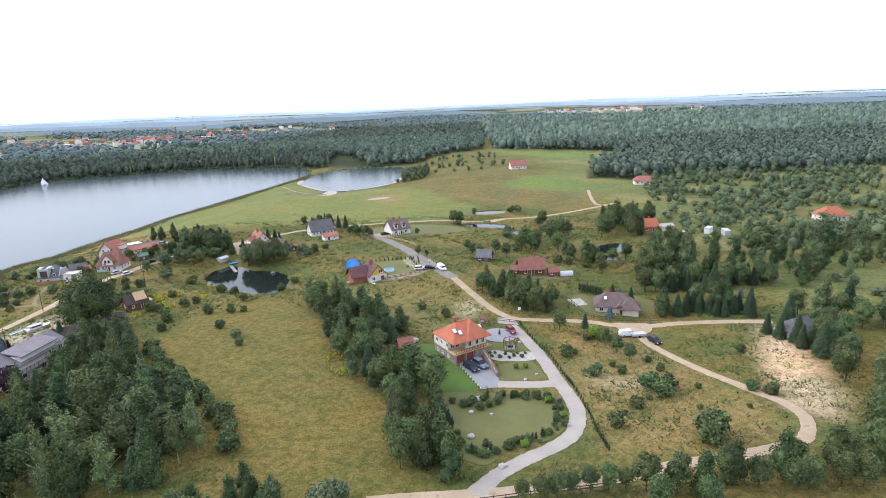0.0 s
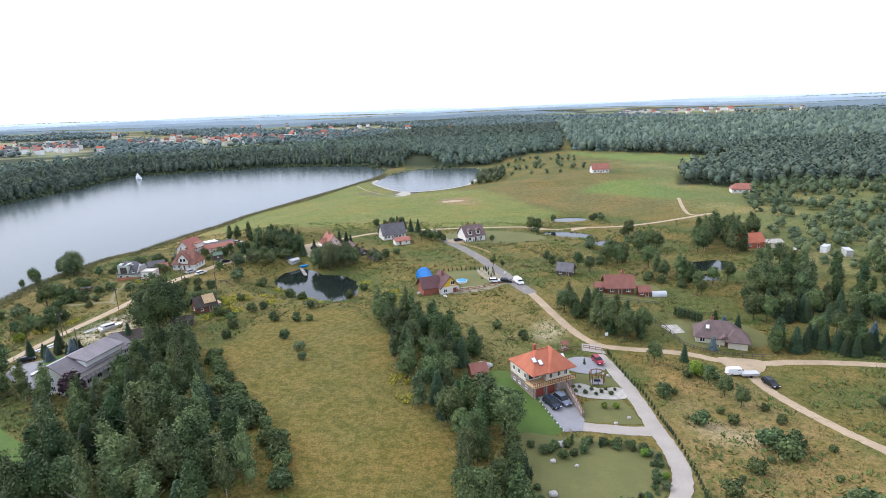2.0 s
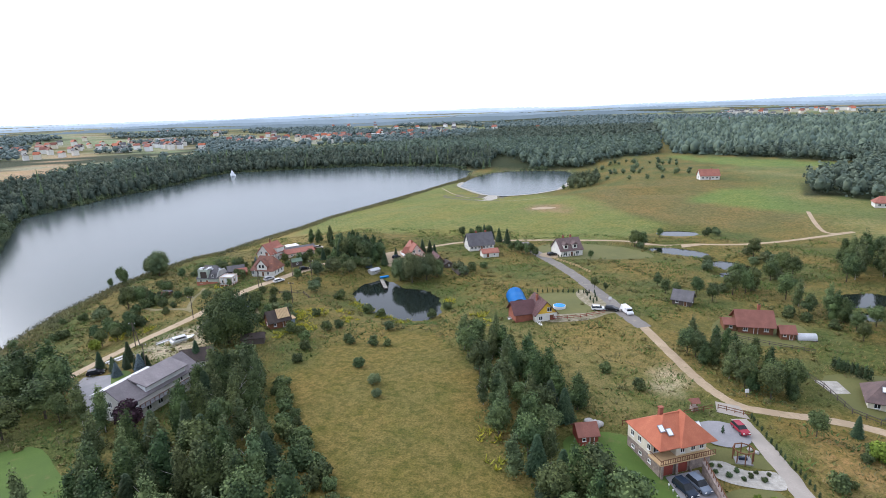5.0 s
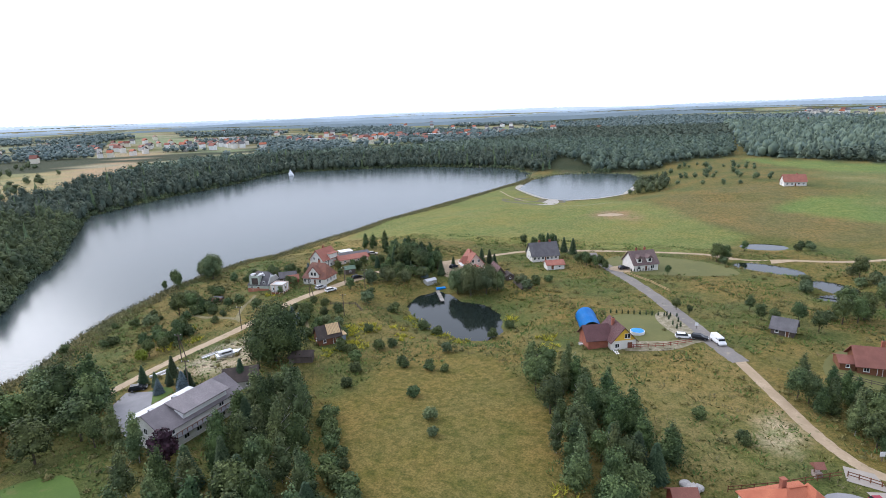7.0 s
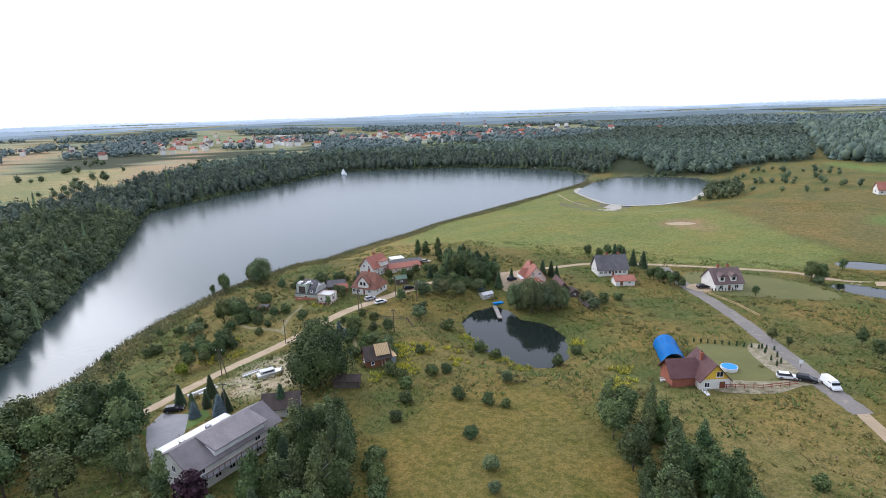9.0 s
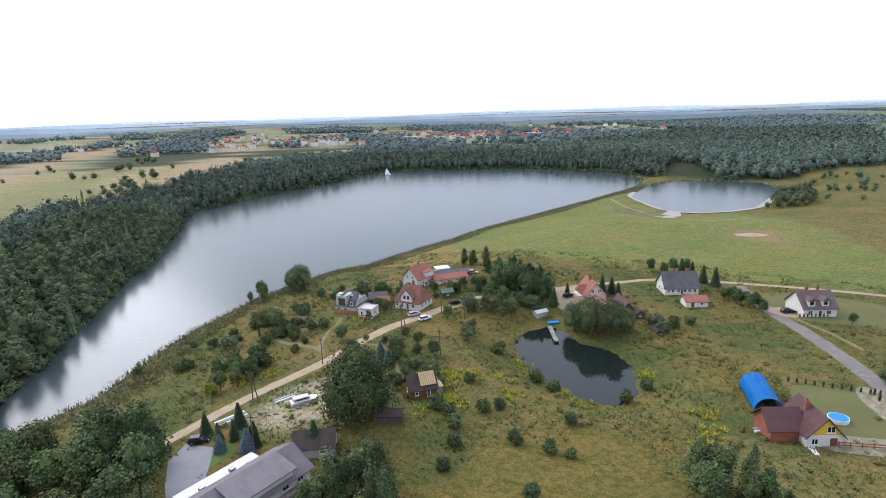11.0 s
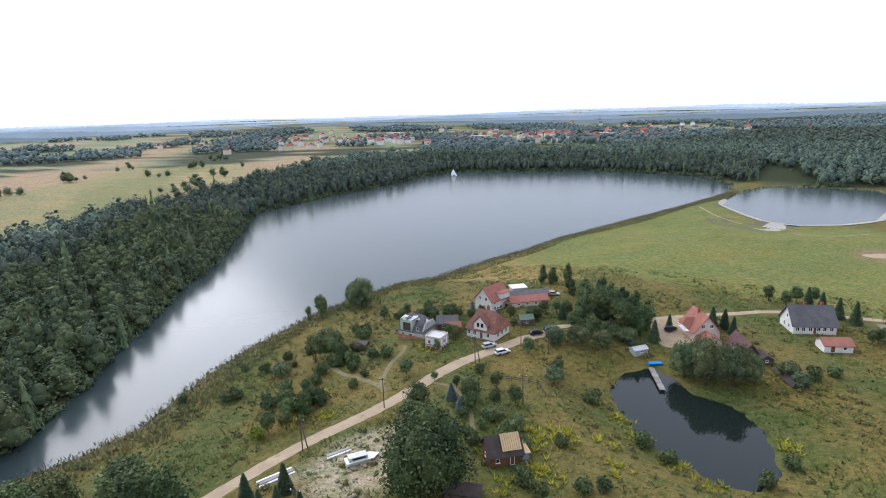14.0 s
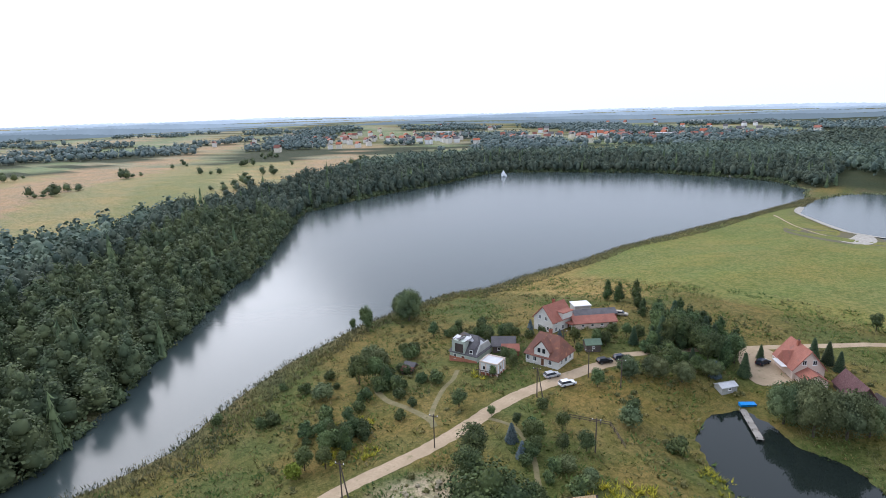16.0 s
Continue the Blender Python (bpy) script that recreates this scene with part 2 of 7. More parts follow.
def ground(x, y):
    x = np.asarray(x, float); y = np.asarray(y, float)
    d = np.minimum(outside(x, y, LAKE), outside(x, y, MERE))
    s = np.clip(d / 82, 0, 1)
    z = LAKE_Z + 0.12 * np.clip(d, 0, 6) + 8.5 * s * s * (3 - 2 * s)
    for hx, hy, a, w in HILLS:
        z = z + a * np.exp(-((x - hx) ** 2 + (y - hy) ** 2) / (2 * w * w)) * np.clip(d / 30, 0, 1)
    far = np.hypot(x + 50, y - 100)
    z = z + np.clip(far - 750, 0, 9000) * 0.0105 + np.clip((far - 750) / 1500, 0, 1) * 5 * (np.sin(x / 340 + 1) + np.sin(y / 410 + x / 700))
    p = outside(x, y, POND)
    k = np.clip(p / 16, 0, 1); k = k * k * (3 - 2 * k)
    z = np.where(p < 0, -8.6 + np.maximum(p * 0.3, -1.5), (-8.5) * (1 - k) + z * k)
    for b in BASINS:
        e = basin(x, y, b)
        k = np.clip((e - 1) / 0.9, 0, 1)
        k = k * k * (3 - 2 * k)
        z = np.where(e < 2, np.where(e < 1, b[5] - np.minimum((1 - e) * 2, 1.0), (b[5] + 0.03) * (1 - k) + z * k), z)
    return np.where(d < 0, LAKE_Z + np.maximum(d * 0.25, -3), z)


def lift(x, y, up=0.0):
    return float(ground(x, y)) + up


def curve(points, closed=False, steps=6):
    """A smooth line through the points."""
    n, out = len(points), []
    for i in range(n if closed else n - 1):
        p = [points[(i + k) % n] if closed else points[min(max(i + k, 0), n - 1)] for k in (-1, 0, 1, 2)]
        for s in range(steps):
            u = s / steps
            out.append(tuple(0.5 * (2 * b + (c - a) * u + (2 * a - 5 * b + 4 * c - d) * u * u + (3 * b - a - 3 * c + d) * u ** 3)
                             for a, b, c, d in zip(*p)))
    return out if closed else out + [tuple(points[-1])]


def blend(weight, a, b):
    return a + (np.asarray(b) - a) * weight[..., None]


def soft(x, y, poly, width):
    return np.clip(0.5 - outside(x, y, poly) / width, 0, 1)


def waves(x, y, size, seed=0.0):
    """A smooth uneven field between 0 and 1."""
    v = np.sin(x / size + seed) * np.cos(y / size * 1.13 - seed) + 0.6 * np.sin((x + y) / size * 1.9 + 2 * seed) + 0.4 * np.cos((x - 1.7 * y) / size * 3.1 + seed)
    return np.clip(0.5 + v / 3.2, 0, 1)


MEADOW = [(-86, 150), (-82, 176), (-62, 190), (-46, 180), (-30, 138), (-15, 112), (-5, 88), (-20, 60), (-38, 90), (-50, 108), (-66, 124)]
PASTURE = [(-188, 335), (-130, 318), (-100, 318), (-72, 314), (-46, 313), (0, 320), (22, 358), (4, 388), (-10, 428), (-40, 470), (-58, 508), (-100, 500),
           (-124, 528), (-146, 600), (-172, 500), (-186, 430), (-194, 385)]
STRAW = [(-206, 300), (-170, 296), (-140, 306), (-150, 322), (-185, 340), (-196, 372), (-200, 345)]
GREEN_A = [(60, 760), (165, 690), (205, 650), (185, 590), (130, 590), (80, 690)]
GREEN_B = [(40, 428), (84, 397), (126, 380), (146, 410), (120, 480), (70, 470)]
DRYFIELD = [(-30, 160), (-42, 198), (-6, 204), (8, 188), (14, 170), (-4, 152)]
RUBBLEYARD = [(-136, 163), (-126, 158), (-117, 166), (-119, 178), (-130, 186), (-136, 176)]
MOOR = [(-20, 440), (-4, 398), (26, 366), (60, 352), (100, 360), (112, 400), (90, 470), (60, 520), (0, 500)]
SANDBANK = [(85, 154), (76, 139), (71, 124), (67, 110), (72, 105), (79, 112), (84, 128), (90, 150)]
SCRAPE = [(-60, 408), (-50, 418), (-36, 418), (-27, 402), (-30, 388), (-44, 392), (-54, 398)]
WORN_A = [(1, 166), (6, 164), (9, 172), (6, 180), (2, 176)]
WORN_B = [(30, 128), (38, 128), (46, 124), (42, 120), (33, 122)]
EASTFIELD = [(28, 158), (48, 152), (54, 130), (64, 108), (58, 98), (26, 96), (24, 125)]
WOOD_WEST = [(-196, 40), (-197, 110), (-204, 146), (-243, 190), (-300, 252), (-390, 338), (-436, 368), (-455, 480), (-470, 640), (-470, 685), (-350, 745), (-230, 750), (-150, 698),
             (-110, 690), (-60, 695), (-30, 690), (-10, 720), (60, 790), (110, 1400), (-215, 1400), (-320, 1010), (-430, 880), (-560, 800), (-640, 700), (-620, 600), (-530, 430), (-488, 352),
             (-448, 282), (-440, 247), (-415, 216), (-420, 120), (-420, 40)]
WOOD_EAST = [(112, 445), (150, 432), (200, 450), (280, 440), (380, 460), (900, 380), (1200, 500), (1200, 1500), (110, 1500), (75, 790), (165, 715), (218, 655), (200, 590), (165, 540), (130, 500)]


def clearing(x, y):
    """Where the far country is open."""
    far = np.hypot(x + 50, y - 100)
    west = (x < -230 - 0.12 * (y - 1000)) & (far > 900) & (waves(x, y, 95, 2.1) > 0.53)
    north = (far > 1250) & (waves(x, y, 190, 1.3) > 0.52)
    return west | north | (((x - 560) / 460) ** 2 + ((y - 2120) / 190) ** 2 < 1)


def cover(x, y):
    """The colour of what grows on the ground."""
    shade = np.tile(np.array([0.13, 0.11, 0.034]), (len(x), 1))
    shade = blend(0.5 * waves(x, y, 9, 2.0), shade, (0.17, 0.135, 0.05))
    shade = blend(0.85 * np.clip(waves(x, y, 13, 4.2) * 2.6 - 1.0, 0, 1), shade, (0.078, 0.098, 0.03))
    shade = blend(soft(x, y, MEADOW, 5), shade, (0.136, 0.115, 0.034))
    shade = blend(soft(x, y, DRYFIELD, 8) * 0.8, shade, (0.165, 0.14, 0.054))
    shade = blend(soft(x, y, EASTFIELD, 6) * 0.8, shade, (0.21, 0.158, 0.066))
    shade = blend(soft(x, y, PASTURE, 8), shade, (0.142, 0.158, 0.047))
    shade = blend(soft(x, y, PASTURE, 8) * 0.4 * waves(x, y, 22, 5.0), shade, (0.19, 0.18, 0.07))
    shade = blend(soft(x, y, STRAW, 10) * 0.9, shade, (0.235, 0.185, 0.07))
    shade = blend(soft(x, y, MOOR, 14) * (0.35 + 0.6 * waves(x, y, 16, 1.1)), shade, (0.15, 0.122, 0.05))
    for green in (GREEN_A, GREEN_B):
        shade = blend(soft(x, y, green, 8), shade, (0.128, 0.17, 0.048))
    # bare soil: an eroded bank, a scrape in the pasture, worn spots beside the track
    for soil, edge, tone, size in ((SANDBANK, 7, (0.5, 0.37, 0.26), 5.0), (SCRAPE, 9, (0.23, 0.165, 0.1), 4.0), (WORN_A, 4, (0.36, 0.3, 0.2), 2.6), (WORN_B, 5, (0.33, 0.27, 0.17), 2.9), (RUBBLEYARD, 6, (0.36, 0.31, 0.23), 2.2)):
        shade = blend(soft(x, y, soil, edge) * np.clip(0.4 + 1.3 * waves(x, y, size, 1.7), 0, 1), shade, tone)
    # long mowing strips in the pasture
    shade = blend(soft(x, y, PASTURE, 8) * 0.3 * (np.sin((x * 0.86 - y * 0.5) / 5.2 + 2 * waves(x, y, 30, 2.0)) > 0.55), shade, (0.16, 0.19, 0.06))
    # corn and stubble strips beyond the west wood
    west = ((x < -420) & (y < 900) & (y > -200)).astype(float)
    band = (x * 0.62 + y * 0.78 + 12 * np.sin(x / 60)) / 62
    tone = np.floor(band) % 5
    shade = blend(west * (tone < 2), shade, (0.31, 0.225, 0.145))
    shade = blend(west * (tone == 2), shade, (0.24, 0.215, 0.11))
    shade = blend(west * (tone == 3), shade, (0.19, 0.19, 0.085))
    shade = blend(west * (tone == 4), shade, (0.27, 0.23, 0.12))
    far = np.hypot(x + 50, y - 100)
    plot = np.floor(x / 130 + 0.4 * np.sin(y / 200)) * 7 + np.floor(y / 90 + 0.3 * np.sin(x / 150)) * 3
    distant = ((far > 1250) | ((far > 900) & (x < -230))).astype(float)
    shade = blend(distant * (plot % 4 == 0), shade, (0.25, 0.23, 0.16))
    shade = blend(distant * (plot % 4 == 1), shade, (0.16, 0.2, 0.11))
    shade = blend(distant * (plot % 4 == 2), shade, (0.18, 0.19, 0.12))
    east = np.clip((x - 84) / 30, 0, 1) * (y > 150) * (y < 620)
    shade = blend(east * 0.85, shade, (0.125, 0.14, 0.052))
    shade = blend(east * np.clip(waves(x, y, 19, 8.0) * 3 - 1.6, 0, 1), shade, (0.2, 0.18, 0.075))
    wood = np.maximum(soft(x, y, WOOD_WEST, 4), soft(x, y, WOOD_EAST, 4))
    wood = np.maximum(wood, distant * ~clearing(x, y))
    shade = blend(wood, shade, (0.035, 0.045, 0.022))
    shore = np.minimum(outside(x, y, LAKE), outside(x, y, MERE))
    shade = blend(np.clip(1 - shore / 7, 0, 1) * (far < 900) * (x > -230), shade, (0.125, 0.115, 0.06))
    return shade


def spaced(a, b, step, lo, hi, grow=1.07):
    """Even steps from a to b, growing ones out to lo and hi."""
    inner = list(np.arange(a, b + 0.01, step))
    s = step
    while inner[-1] < hi:
        s = min(s * grow, 130)
        inner.append(inner[-1] + s)
    s = step
    while inner[0] > lo:
        s = min(s * grow, 130)
        inner.insert(0, inner[0] - s)
    return np.array(inner)


def quick(name, co, corners, size, material, parent=None):
    """A mesh from arrays of places and of corners, all faces with the same number of corners."""
    me = bpy.data.meshes.new(name)
    n = len(corners) // size
    me.vertices.add(len(co))
    me.vertices.foreach_set("co", np.asarray(co, np.float32).ravel())
    me.loops.add(n * size)
    me.loops.foreach_set("vertex_index", np.asarray(corners, np.int32))
    me.polygons.add(n)
    me.polygons.foreach_set("loop_start", np.arange(n, dtype=np.int32) * size)
    me.update(calc_edges=True)
    me.materials.append(material)
    ob = new(name, me)
    ob.parent = parent
    return ob


def build_ground():
    xs, ys = spaced(-224, 100, 2.4, -4300, 3300), spaced(66, 300, 2.4, -300, 4600)
    gx, gy = np.meshgrid(xs, ys)
    x, y = gx.ravel(), gy.ravel()
    z = ground(x, y)
    near = np.hypot(x + 50, y - 100) < 420
    z = z + np.where(near & (z > LAKE_Z + 1.5), 0.03 * np.sin(x / 3.1) * np.sin(y / 2.7 + x / 9), 0)
    w, h = len(xs), len(ys)
    i = (np.arange(h - 1)[:, None] * w + np.arange(w - 1)[None]).ravel()
    m = bpy.data.materials.new("grassland")
    m.use_nodes = True
    t = m.node_tree
    p = t.nodes["Principled BSDF"]
    base = t.nodes.new("ShaderNodeAttribute")
    base.attribute_name = "cover"
    small, clump, middle, large = grain(t, 2.6, 8.0), grain(t, 0.75, 5.0), grain(t, 0.22, 6.0), grain(t, 0.035, 4.0)
    c = mixed(t, ramp(t, small, 0.4, 0.68), mixed(t, 1.0, base.outputs["Color"], (1.18, 1.15, 1.15), "MULTIPLY"), mixed(t, 1.0, base.outputs["Color"], (0.58, 0.64, 0.56), "MULTIPLY"))
    c = mixed(t, ramp(t, clump, 0.44, 0.6), mixed(t, 1.0, c, (1.16, 1.12, 1.12), "MULTIPLY"), mixed(t, 1.0, c, (0.72, 0.8, 0.66), "MULTIPLY"))
    c = mixed(t, ramp(t, middle, 0.45, 0.7), c, mixed(t, 1.0, c, (0.76, 0.86, 0.66), "MULTIPLY"))
    c = mixed(t, ramp(t, large, 0.4, 0.68), c, mixed(t, 1.0, c, (1.28, 1.08, 1.0), "MULTIPLY"))
    t.links.new(c, p.inputs["Base Color"])
    p.inputs["Roughness"].default_value = 0.95
    p.inputs["Specular IOR Level"].default_value = 0.15
    b = node(t, "ShaderNodeBump", Strength=0.7, Distance=0.35)
    t.links.new(small, b.inputs["Height"])
    t.links.new(b.outputs["Normal"], p.inputs["Normal"])
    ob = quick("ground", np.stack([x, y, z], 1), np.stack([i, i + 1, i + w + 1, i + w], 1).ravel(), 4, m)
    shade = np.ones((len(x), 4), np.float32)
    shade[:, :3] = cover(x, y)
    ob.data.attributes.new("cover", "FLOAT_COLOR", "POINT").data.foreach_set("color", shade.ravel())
    ob.data.polygons.foreach_set("use_smooth", np.ones(len(i), bool))
    tagged(ob, "rough grassland with meadows, pastures and far fields", "ground", kind="structure")


build_ground()


def sheet(name, poly, z, material, label, kind="structure"):
    bm = bmesh.new()
    bm.faces.new([bm.verts.new((x, y, z)) for x, y in poly])
    me = bpy.data.meshes.new(name)
    bm.to_mesh(me)
    bm.free()
    me.materials.append(material)
    return tagged(new(name, me), label, "water", kind=kind)


sheet("water", [(-560, 30), (-20, 30), (-20, 800), (-560, 800)], LAKE_Z, LAKEWATER, "calm grey lake mirroring a white sky")
sheet("water", [(-106, 202), (-56, 202), (-56, 256), (-106, 256)], POND_Z, PONDWATER, "dark still garden pond among weeds")
for bx, by, ra, rb, turn, level in BASINS:
    sheet("water", [(bx + 1.5 * max(ra, rb) * math.cos(a * 0.5236), by + 1.5 * max(ra, rb) * math.sin(a * 0.5236)) for a in range(12)], level, PONDWATER, "small dark pond in the scrub")


def ribbon(name, points, width, material, label, up=0.07, category="road"):
    """A road laid over the ground along a line, with an uneven edge."""
    line = [Vector((*p, 0)) for p in curve(points, steps=8)]
    rng = random.Random(len(points) * 7 + int(width * 10))
    co, corners = [], []
    for i, p in enumerate(line):
        d = (line[min(i + 1, len(line) - 1)] - line[max(i - 1, 0)]).normalized()
        side = Vector((-d.y, d.x, 0))
        for k, s in enumerate((-1, -0.5, 0, 0.5, 1)):
            q = p + side * s * (width / 2) * (1 + (rng.uniform(-0.09, 0.09) if abs(s) == 1 else 0))
            co.append((q.x, q.y, lift(q.x, q.y, up if abs(s) < 1 else up - 0.03)))
    for i in range(len(line) - 1):
        for k in range(4):
            a = i * 5 + k
            corners += [a, a + 5, a + 6, a + 1]
    ob = quick(name, co, corners, 4, material)
    return tagged(ob, label, category, kind="structure")


def patch(name, poly, material, label, up=0.05, step=2.0, smooth=True, category="ground"):
    """A piece of ground cover laid over the ground."""
    from mathutils import geometry
    edge = curve(poly, True, 4) if smooth else list(poly)
    xs, ys = [p[0] for p in edge], [p[1] for p in edge]
    gx, gy = np.meshgrid(np.arange(min(xs), max(xs), step), np.arange(min(ys), max(ys), step))
    gx, gy = gx.ravel(), gy.ravel()
    keep = outside(gx, gy, [tuple(p) for p in edge]) < -0.4 * step
    pts = [Vector(p) for p in edge] + [Vector((a, b)) for a, b in zip(gx[keep], gy[keep])]
    n = len(edge)
    found = geometry.delaunay_2d_cdt(pts, [], [list(range(n))], 1, 1e-4)
    me = bpy.data.meshes.new(name)
    me.from_pydata([(v.x, v.y, lift(v.x, v.y, up)) for v in found[0]], [], found[2])
    me.materials.append(material)
    return tagged(new(name, me), label, category, kind="structure")


# ---- roads and laid surfaces ----
ribbon("road", [(0.8, 201.8), (6.0, 187.4), (10.6, 174.4), (14.1, 166.8), (18, 162.6), (24.3, 162.3), (32.8, 163.2), (41, 162.8), (47, 160.6), (55.8, 160.1), (65.3, 161.4), (77.8, 160.2), (90, 157)],
       2.7, SAND, "pale sandy track with worn edges")
ribbon("road", [(1.4, 200.5), (-2.2, 207.3), (-6.4, 217), (-12.3, 233.2), (-19.3, 252.9), (-26.9, 269.1), (-33.4, 280.2), (-40, 293), (-46, 308)], 4.6, ASPHALT, "grey village road with broken edges", 0.09)
ribbon("road", [(-128, 252), (-116, 266), (-105.2, 275.6), (-97.4, 282.9), (-85.4, 293.5), (-72, 304), (-47.2, 311.4), (-14.4, 317.1), (2, 317.7), (25, 315.5), (47.6, 316.4), (63.4, 321.6), (77.5, 329), (92.3, 337.7), (104, 345)],
       2.6, SAND, "narrow pale farm track across the pasture", 0.08)
ribbon("road", [(-146, 138), (-145, 150), (-144.7, 162), (-143.6, 172), (-140.9, 182.1), (-138.8, 190.6), (-137.5, 201.2), (-137.2, 209.7), (-135.6, 219.9), (-132.9, 229.4), (-129.4, 242.1), (-125, 251)],
       3.8, SAND, "sandy village road past the old houses")
ribbon("road", [(16.2, 157), (18.4, 150.4), (20.7, 141.6), (22, 133.2), (22.9, 125.9), (23.8, 118.9), (23.9, 112.6), (23, 108), (20.7, 102.9), (17, 99.3), (11.8, 96), (7.4, 92.9), (4.2, 89.8), (1.2, 86.2)],
       3.3, PAVING, "curved beige paved driveway", 0.1)
ribbon("road", [(22.9, 124.6), (16.6, 124.9), (9, 126), (6.5, 127)], 3.2, PAVING, "paved branch of the driveway", 0.09)
ribbon("road", [(-16, 85), (-8.3, 85.8), (2.1, 86.2), (10.4, 87.2), (18.9, 88.2), (26.6, 89.1), (34, 91.5), (41.4, 92.9), (50.1, 94.5), (58.3, 96.6), (62.1, 98.5), (65.6, 103.2), (66.7, 107.5), (65.8, 112.5),
                (63.5, 116.7), (60.6, 122.9), (57.4, 129.7), (54.2, 138.3), (51.8, 147), (51, 155)], 2.6, SAND, "looping sandy field track with wheel ruts")
ribbon("road", [(-143.5, 196), (-147, 198), (-155.5, 199.5), (-163, 200.2), (-170, 203)], 1.5, GRASSPATH, "worn dirt path into the lakeside meadow", 0.06)
ribbon("road", [(-146.5, 198), (-150, 203), (-154, 211), (-155.3, 216), (-158, 221)], 1.3, GRASSPATH, "worn dirt path to the ruined house", 0.06)
ribbon("road", [(-135.6, 205), (-130, 205.4), (-126, 203.5), (-120.5, 199), (-116, 193.5), (-113, 190)], 1.0, GRASSPATH, "grassy garden path to the cottage", 0.06)
ribbon("mud_flat", [(-140, 590), (-138, 565), (-121, 534), (-106, 512), (-88, 504), (-66, 514), (-48, 538), (-40, 575), (-36, 608)], 8.0, PEBBLE, "pale dried mud rim round the mere", 0.16, "ground")
ribbon("road", [(-50, 470), (-70, 455), (-100, 478), (-130, 505), (-150, 540)], 1.2, SAND, "faint footpath across the pasture", 0.06)
ribbon("road", [(100, 395), (92, 345), (104, 345)], 2.0, SAND, "pale track at the wood's edge", 0.08)
patch("pavement", [(46.3, 162), (52, 162.6), (57, 161.6), (56, 157), (53, 154.4), (48.4, 155)], SAND, "sandy forecourt before a gate", 0.11)
patch("pavement", [(12.2 + 5.0 * math.cos(a * math.pi / 8), 150.8 + 4.2 * math.sin(a * math.pi / 8)) for a in range(16)], GREYPAVE, "round grey paved turning circle", 0.12, smooth=False)
patch("pavement", [(0.6, 136.2), (6.3, 139.2), (9.6, 128.2), (8.8, 124.2), (5.2, 123.7)], GREYPAVE, "grey paved parking before two garages", 0.13, smooth=False)
patch("pavement", [(12.5, 158.5), (13, 163), (17.5, 162.5), (18.5, 157.5)], PAVING, "paved gateway apron", 0.12, smooth=False)
patch("lawn", [(-16.4, 143.7), (-6.3, 147), (0, 139), (5, 125), (-1, 121), (-5.5, 122.7), (-14.7, 134.5)], BRIGHTLAWN, "short green lawn beside the house")
patch("lawn", [(8.3, 132), (12, 135.6), (18.2, 136), (20.3, 130.1), (20.4, 127.2), (13.4, 127.4), (9.5, 128)], LAWN, "trimmed lawn inside the driveway")
patch("lawn", [(7, 146.5), (12, 146.3), (17.5, 146), (19, 142), (13, 142), (8, 142.5)], LAWN, "small lawn under the pergola", 0.06)
patch("lawn", [(-4, 122), (4.8, 122), (14.5, 121.4), (20.6, 119), (21.6, 111.6), (19.4, 104.6), (14.5, 100.6), (8.1, 98.4), (3.5, 94), (-1.6, 98.7), (-4, 110)], LAWN, "large garden lawn ringed by shrubs", 0.06)
patch("pebble_bed", [(6.9, 141), (10.5, 142.4), (14.1, 140.7), (18.9, 141.3), (19.4, 137), (13.3, 136.4), (9.2, 137.6)], PEBBLE, "white pebble bed with low shrubs", 0.1)
patch("lawn", [(-136, 142), (-131, 152), (-125, 150), (-127, 140)], BRIGHTLAWN, "bright lawn beside the grey house", 0.05)
patch("lawn", [(-118, 118), (-104, 112), (-92, 106), (-97, 97), (-112, 95), (-126, 108)], BRIGHTLAWN, "bright lawn in the trees", 0.05)
patch("pavement", [(-139, 149), (-131, 150), (-122, 141), (-114, 136), (-118, 131), (-128, 137), (-136, 143)], GREYPAVE, "grey yard beside the long house", 0.09, smooth=False)
patch("lawn", [(-35, 282), (-14, 280), (10, 287), (6, 300), (-12, 308), (-36, 304)], LAWN, "garden lawn round the white house", 0.05)
patch("lawn", [(-26, 206), (-14, 206), (-12, 226), (-30, 228)], LAWN, "lawn behind the yellow house", 0.05)
patch("pebble_bed", [(-13, 214), (-8, 216), (-11, 229), (-17, 233), (-18, 226)], RUBBLE, "pale gravel bed with young conifers", 0.08)
patch("lawn", [(-118, 262), (-108, 258), (-103, 266), (-112, 272)], BRIGHTLAWN, "small lawn among trees by the pond", 0.05)
patch("pavement", [(-104, 276), (-98, 281), (-88, 270), (-93, 261), (-99, 263)], SAND, "sandy yard beside the orange-roofed house", 0.09)
patch("pavement", [(-36, 283), (-30, 280), (-26, 284), (-33, 289)], SAND, "gravel drive to the white house", 0.12)
patch("pavement", [(-25, 200.5), (-14, 203), (-8, 209), (-4, 211), (-6, 214), (-14, 209), (-25, 206)], RUBBLE, "pale dusty yard before the house", 0.07)
patch("bare_sand", [(-53, 404), (-46, 410), (-38, 408), (-42, 402), (-50, 400)], SAND, "bare sandy scrape in the pasture", 0.05)
patch("reed_flat", [(-128, 470), (-100, 462), (-84, 480), (-92, 500), (-116, 505), (-134, 500)], surface("marsh", (0.15, 0.125, 0.07), (0.1, 0.09, 0.05), 0.1, 1, world=True), "brown marshy hollow by the mere", 0.04)
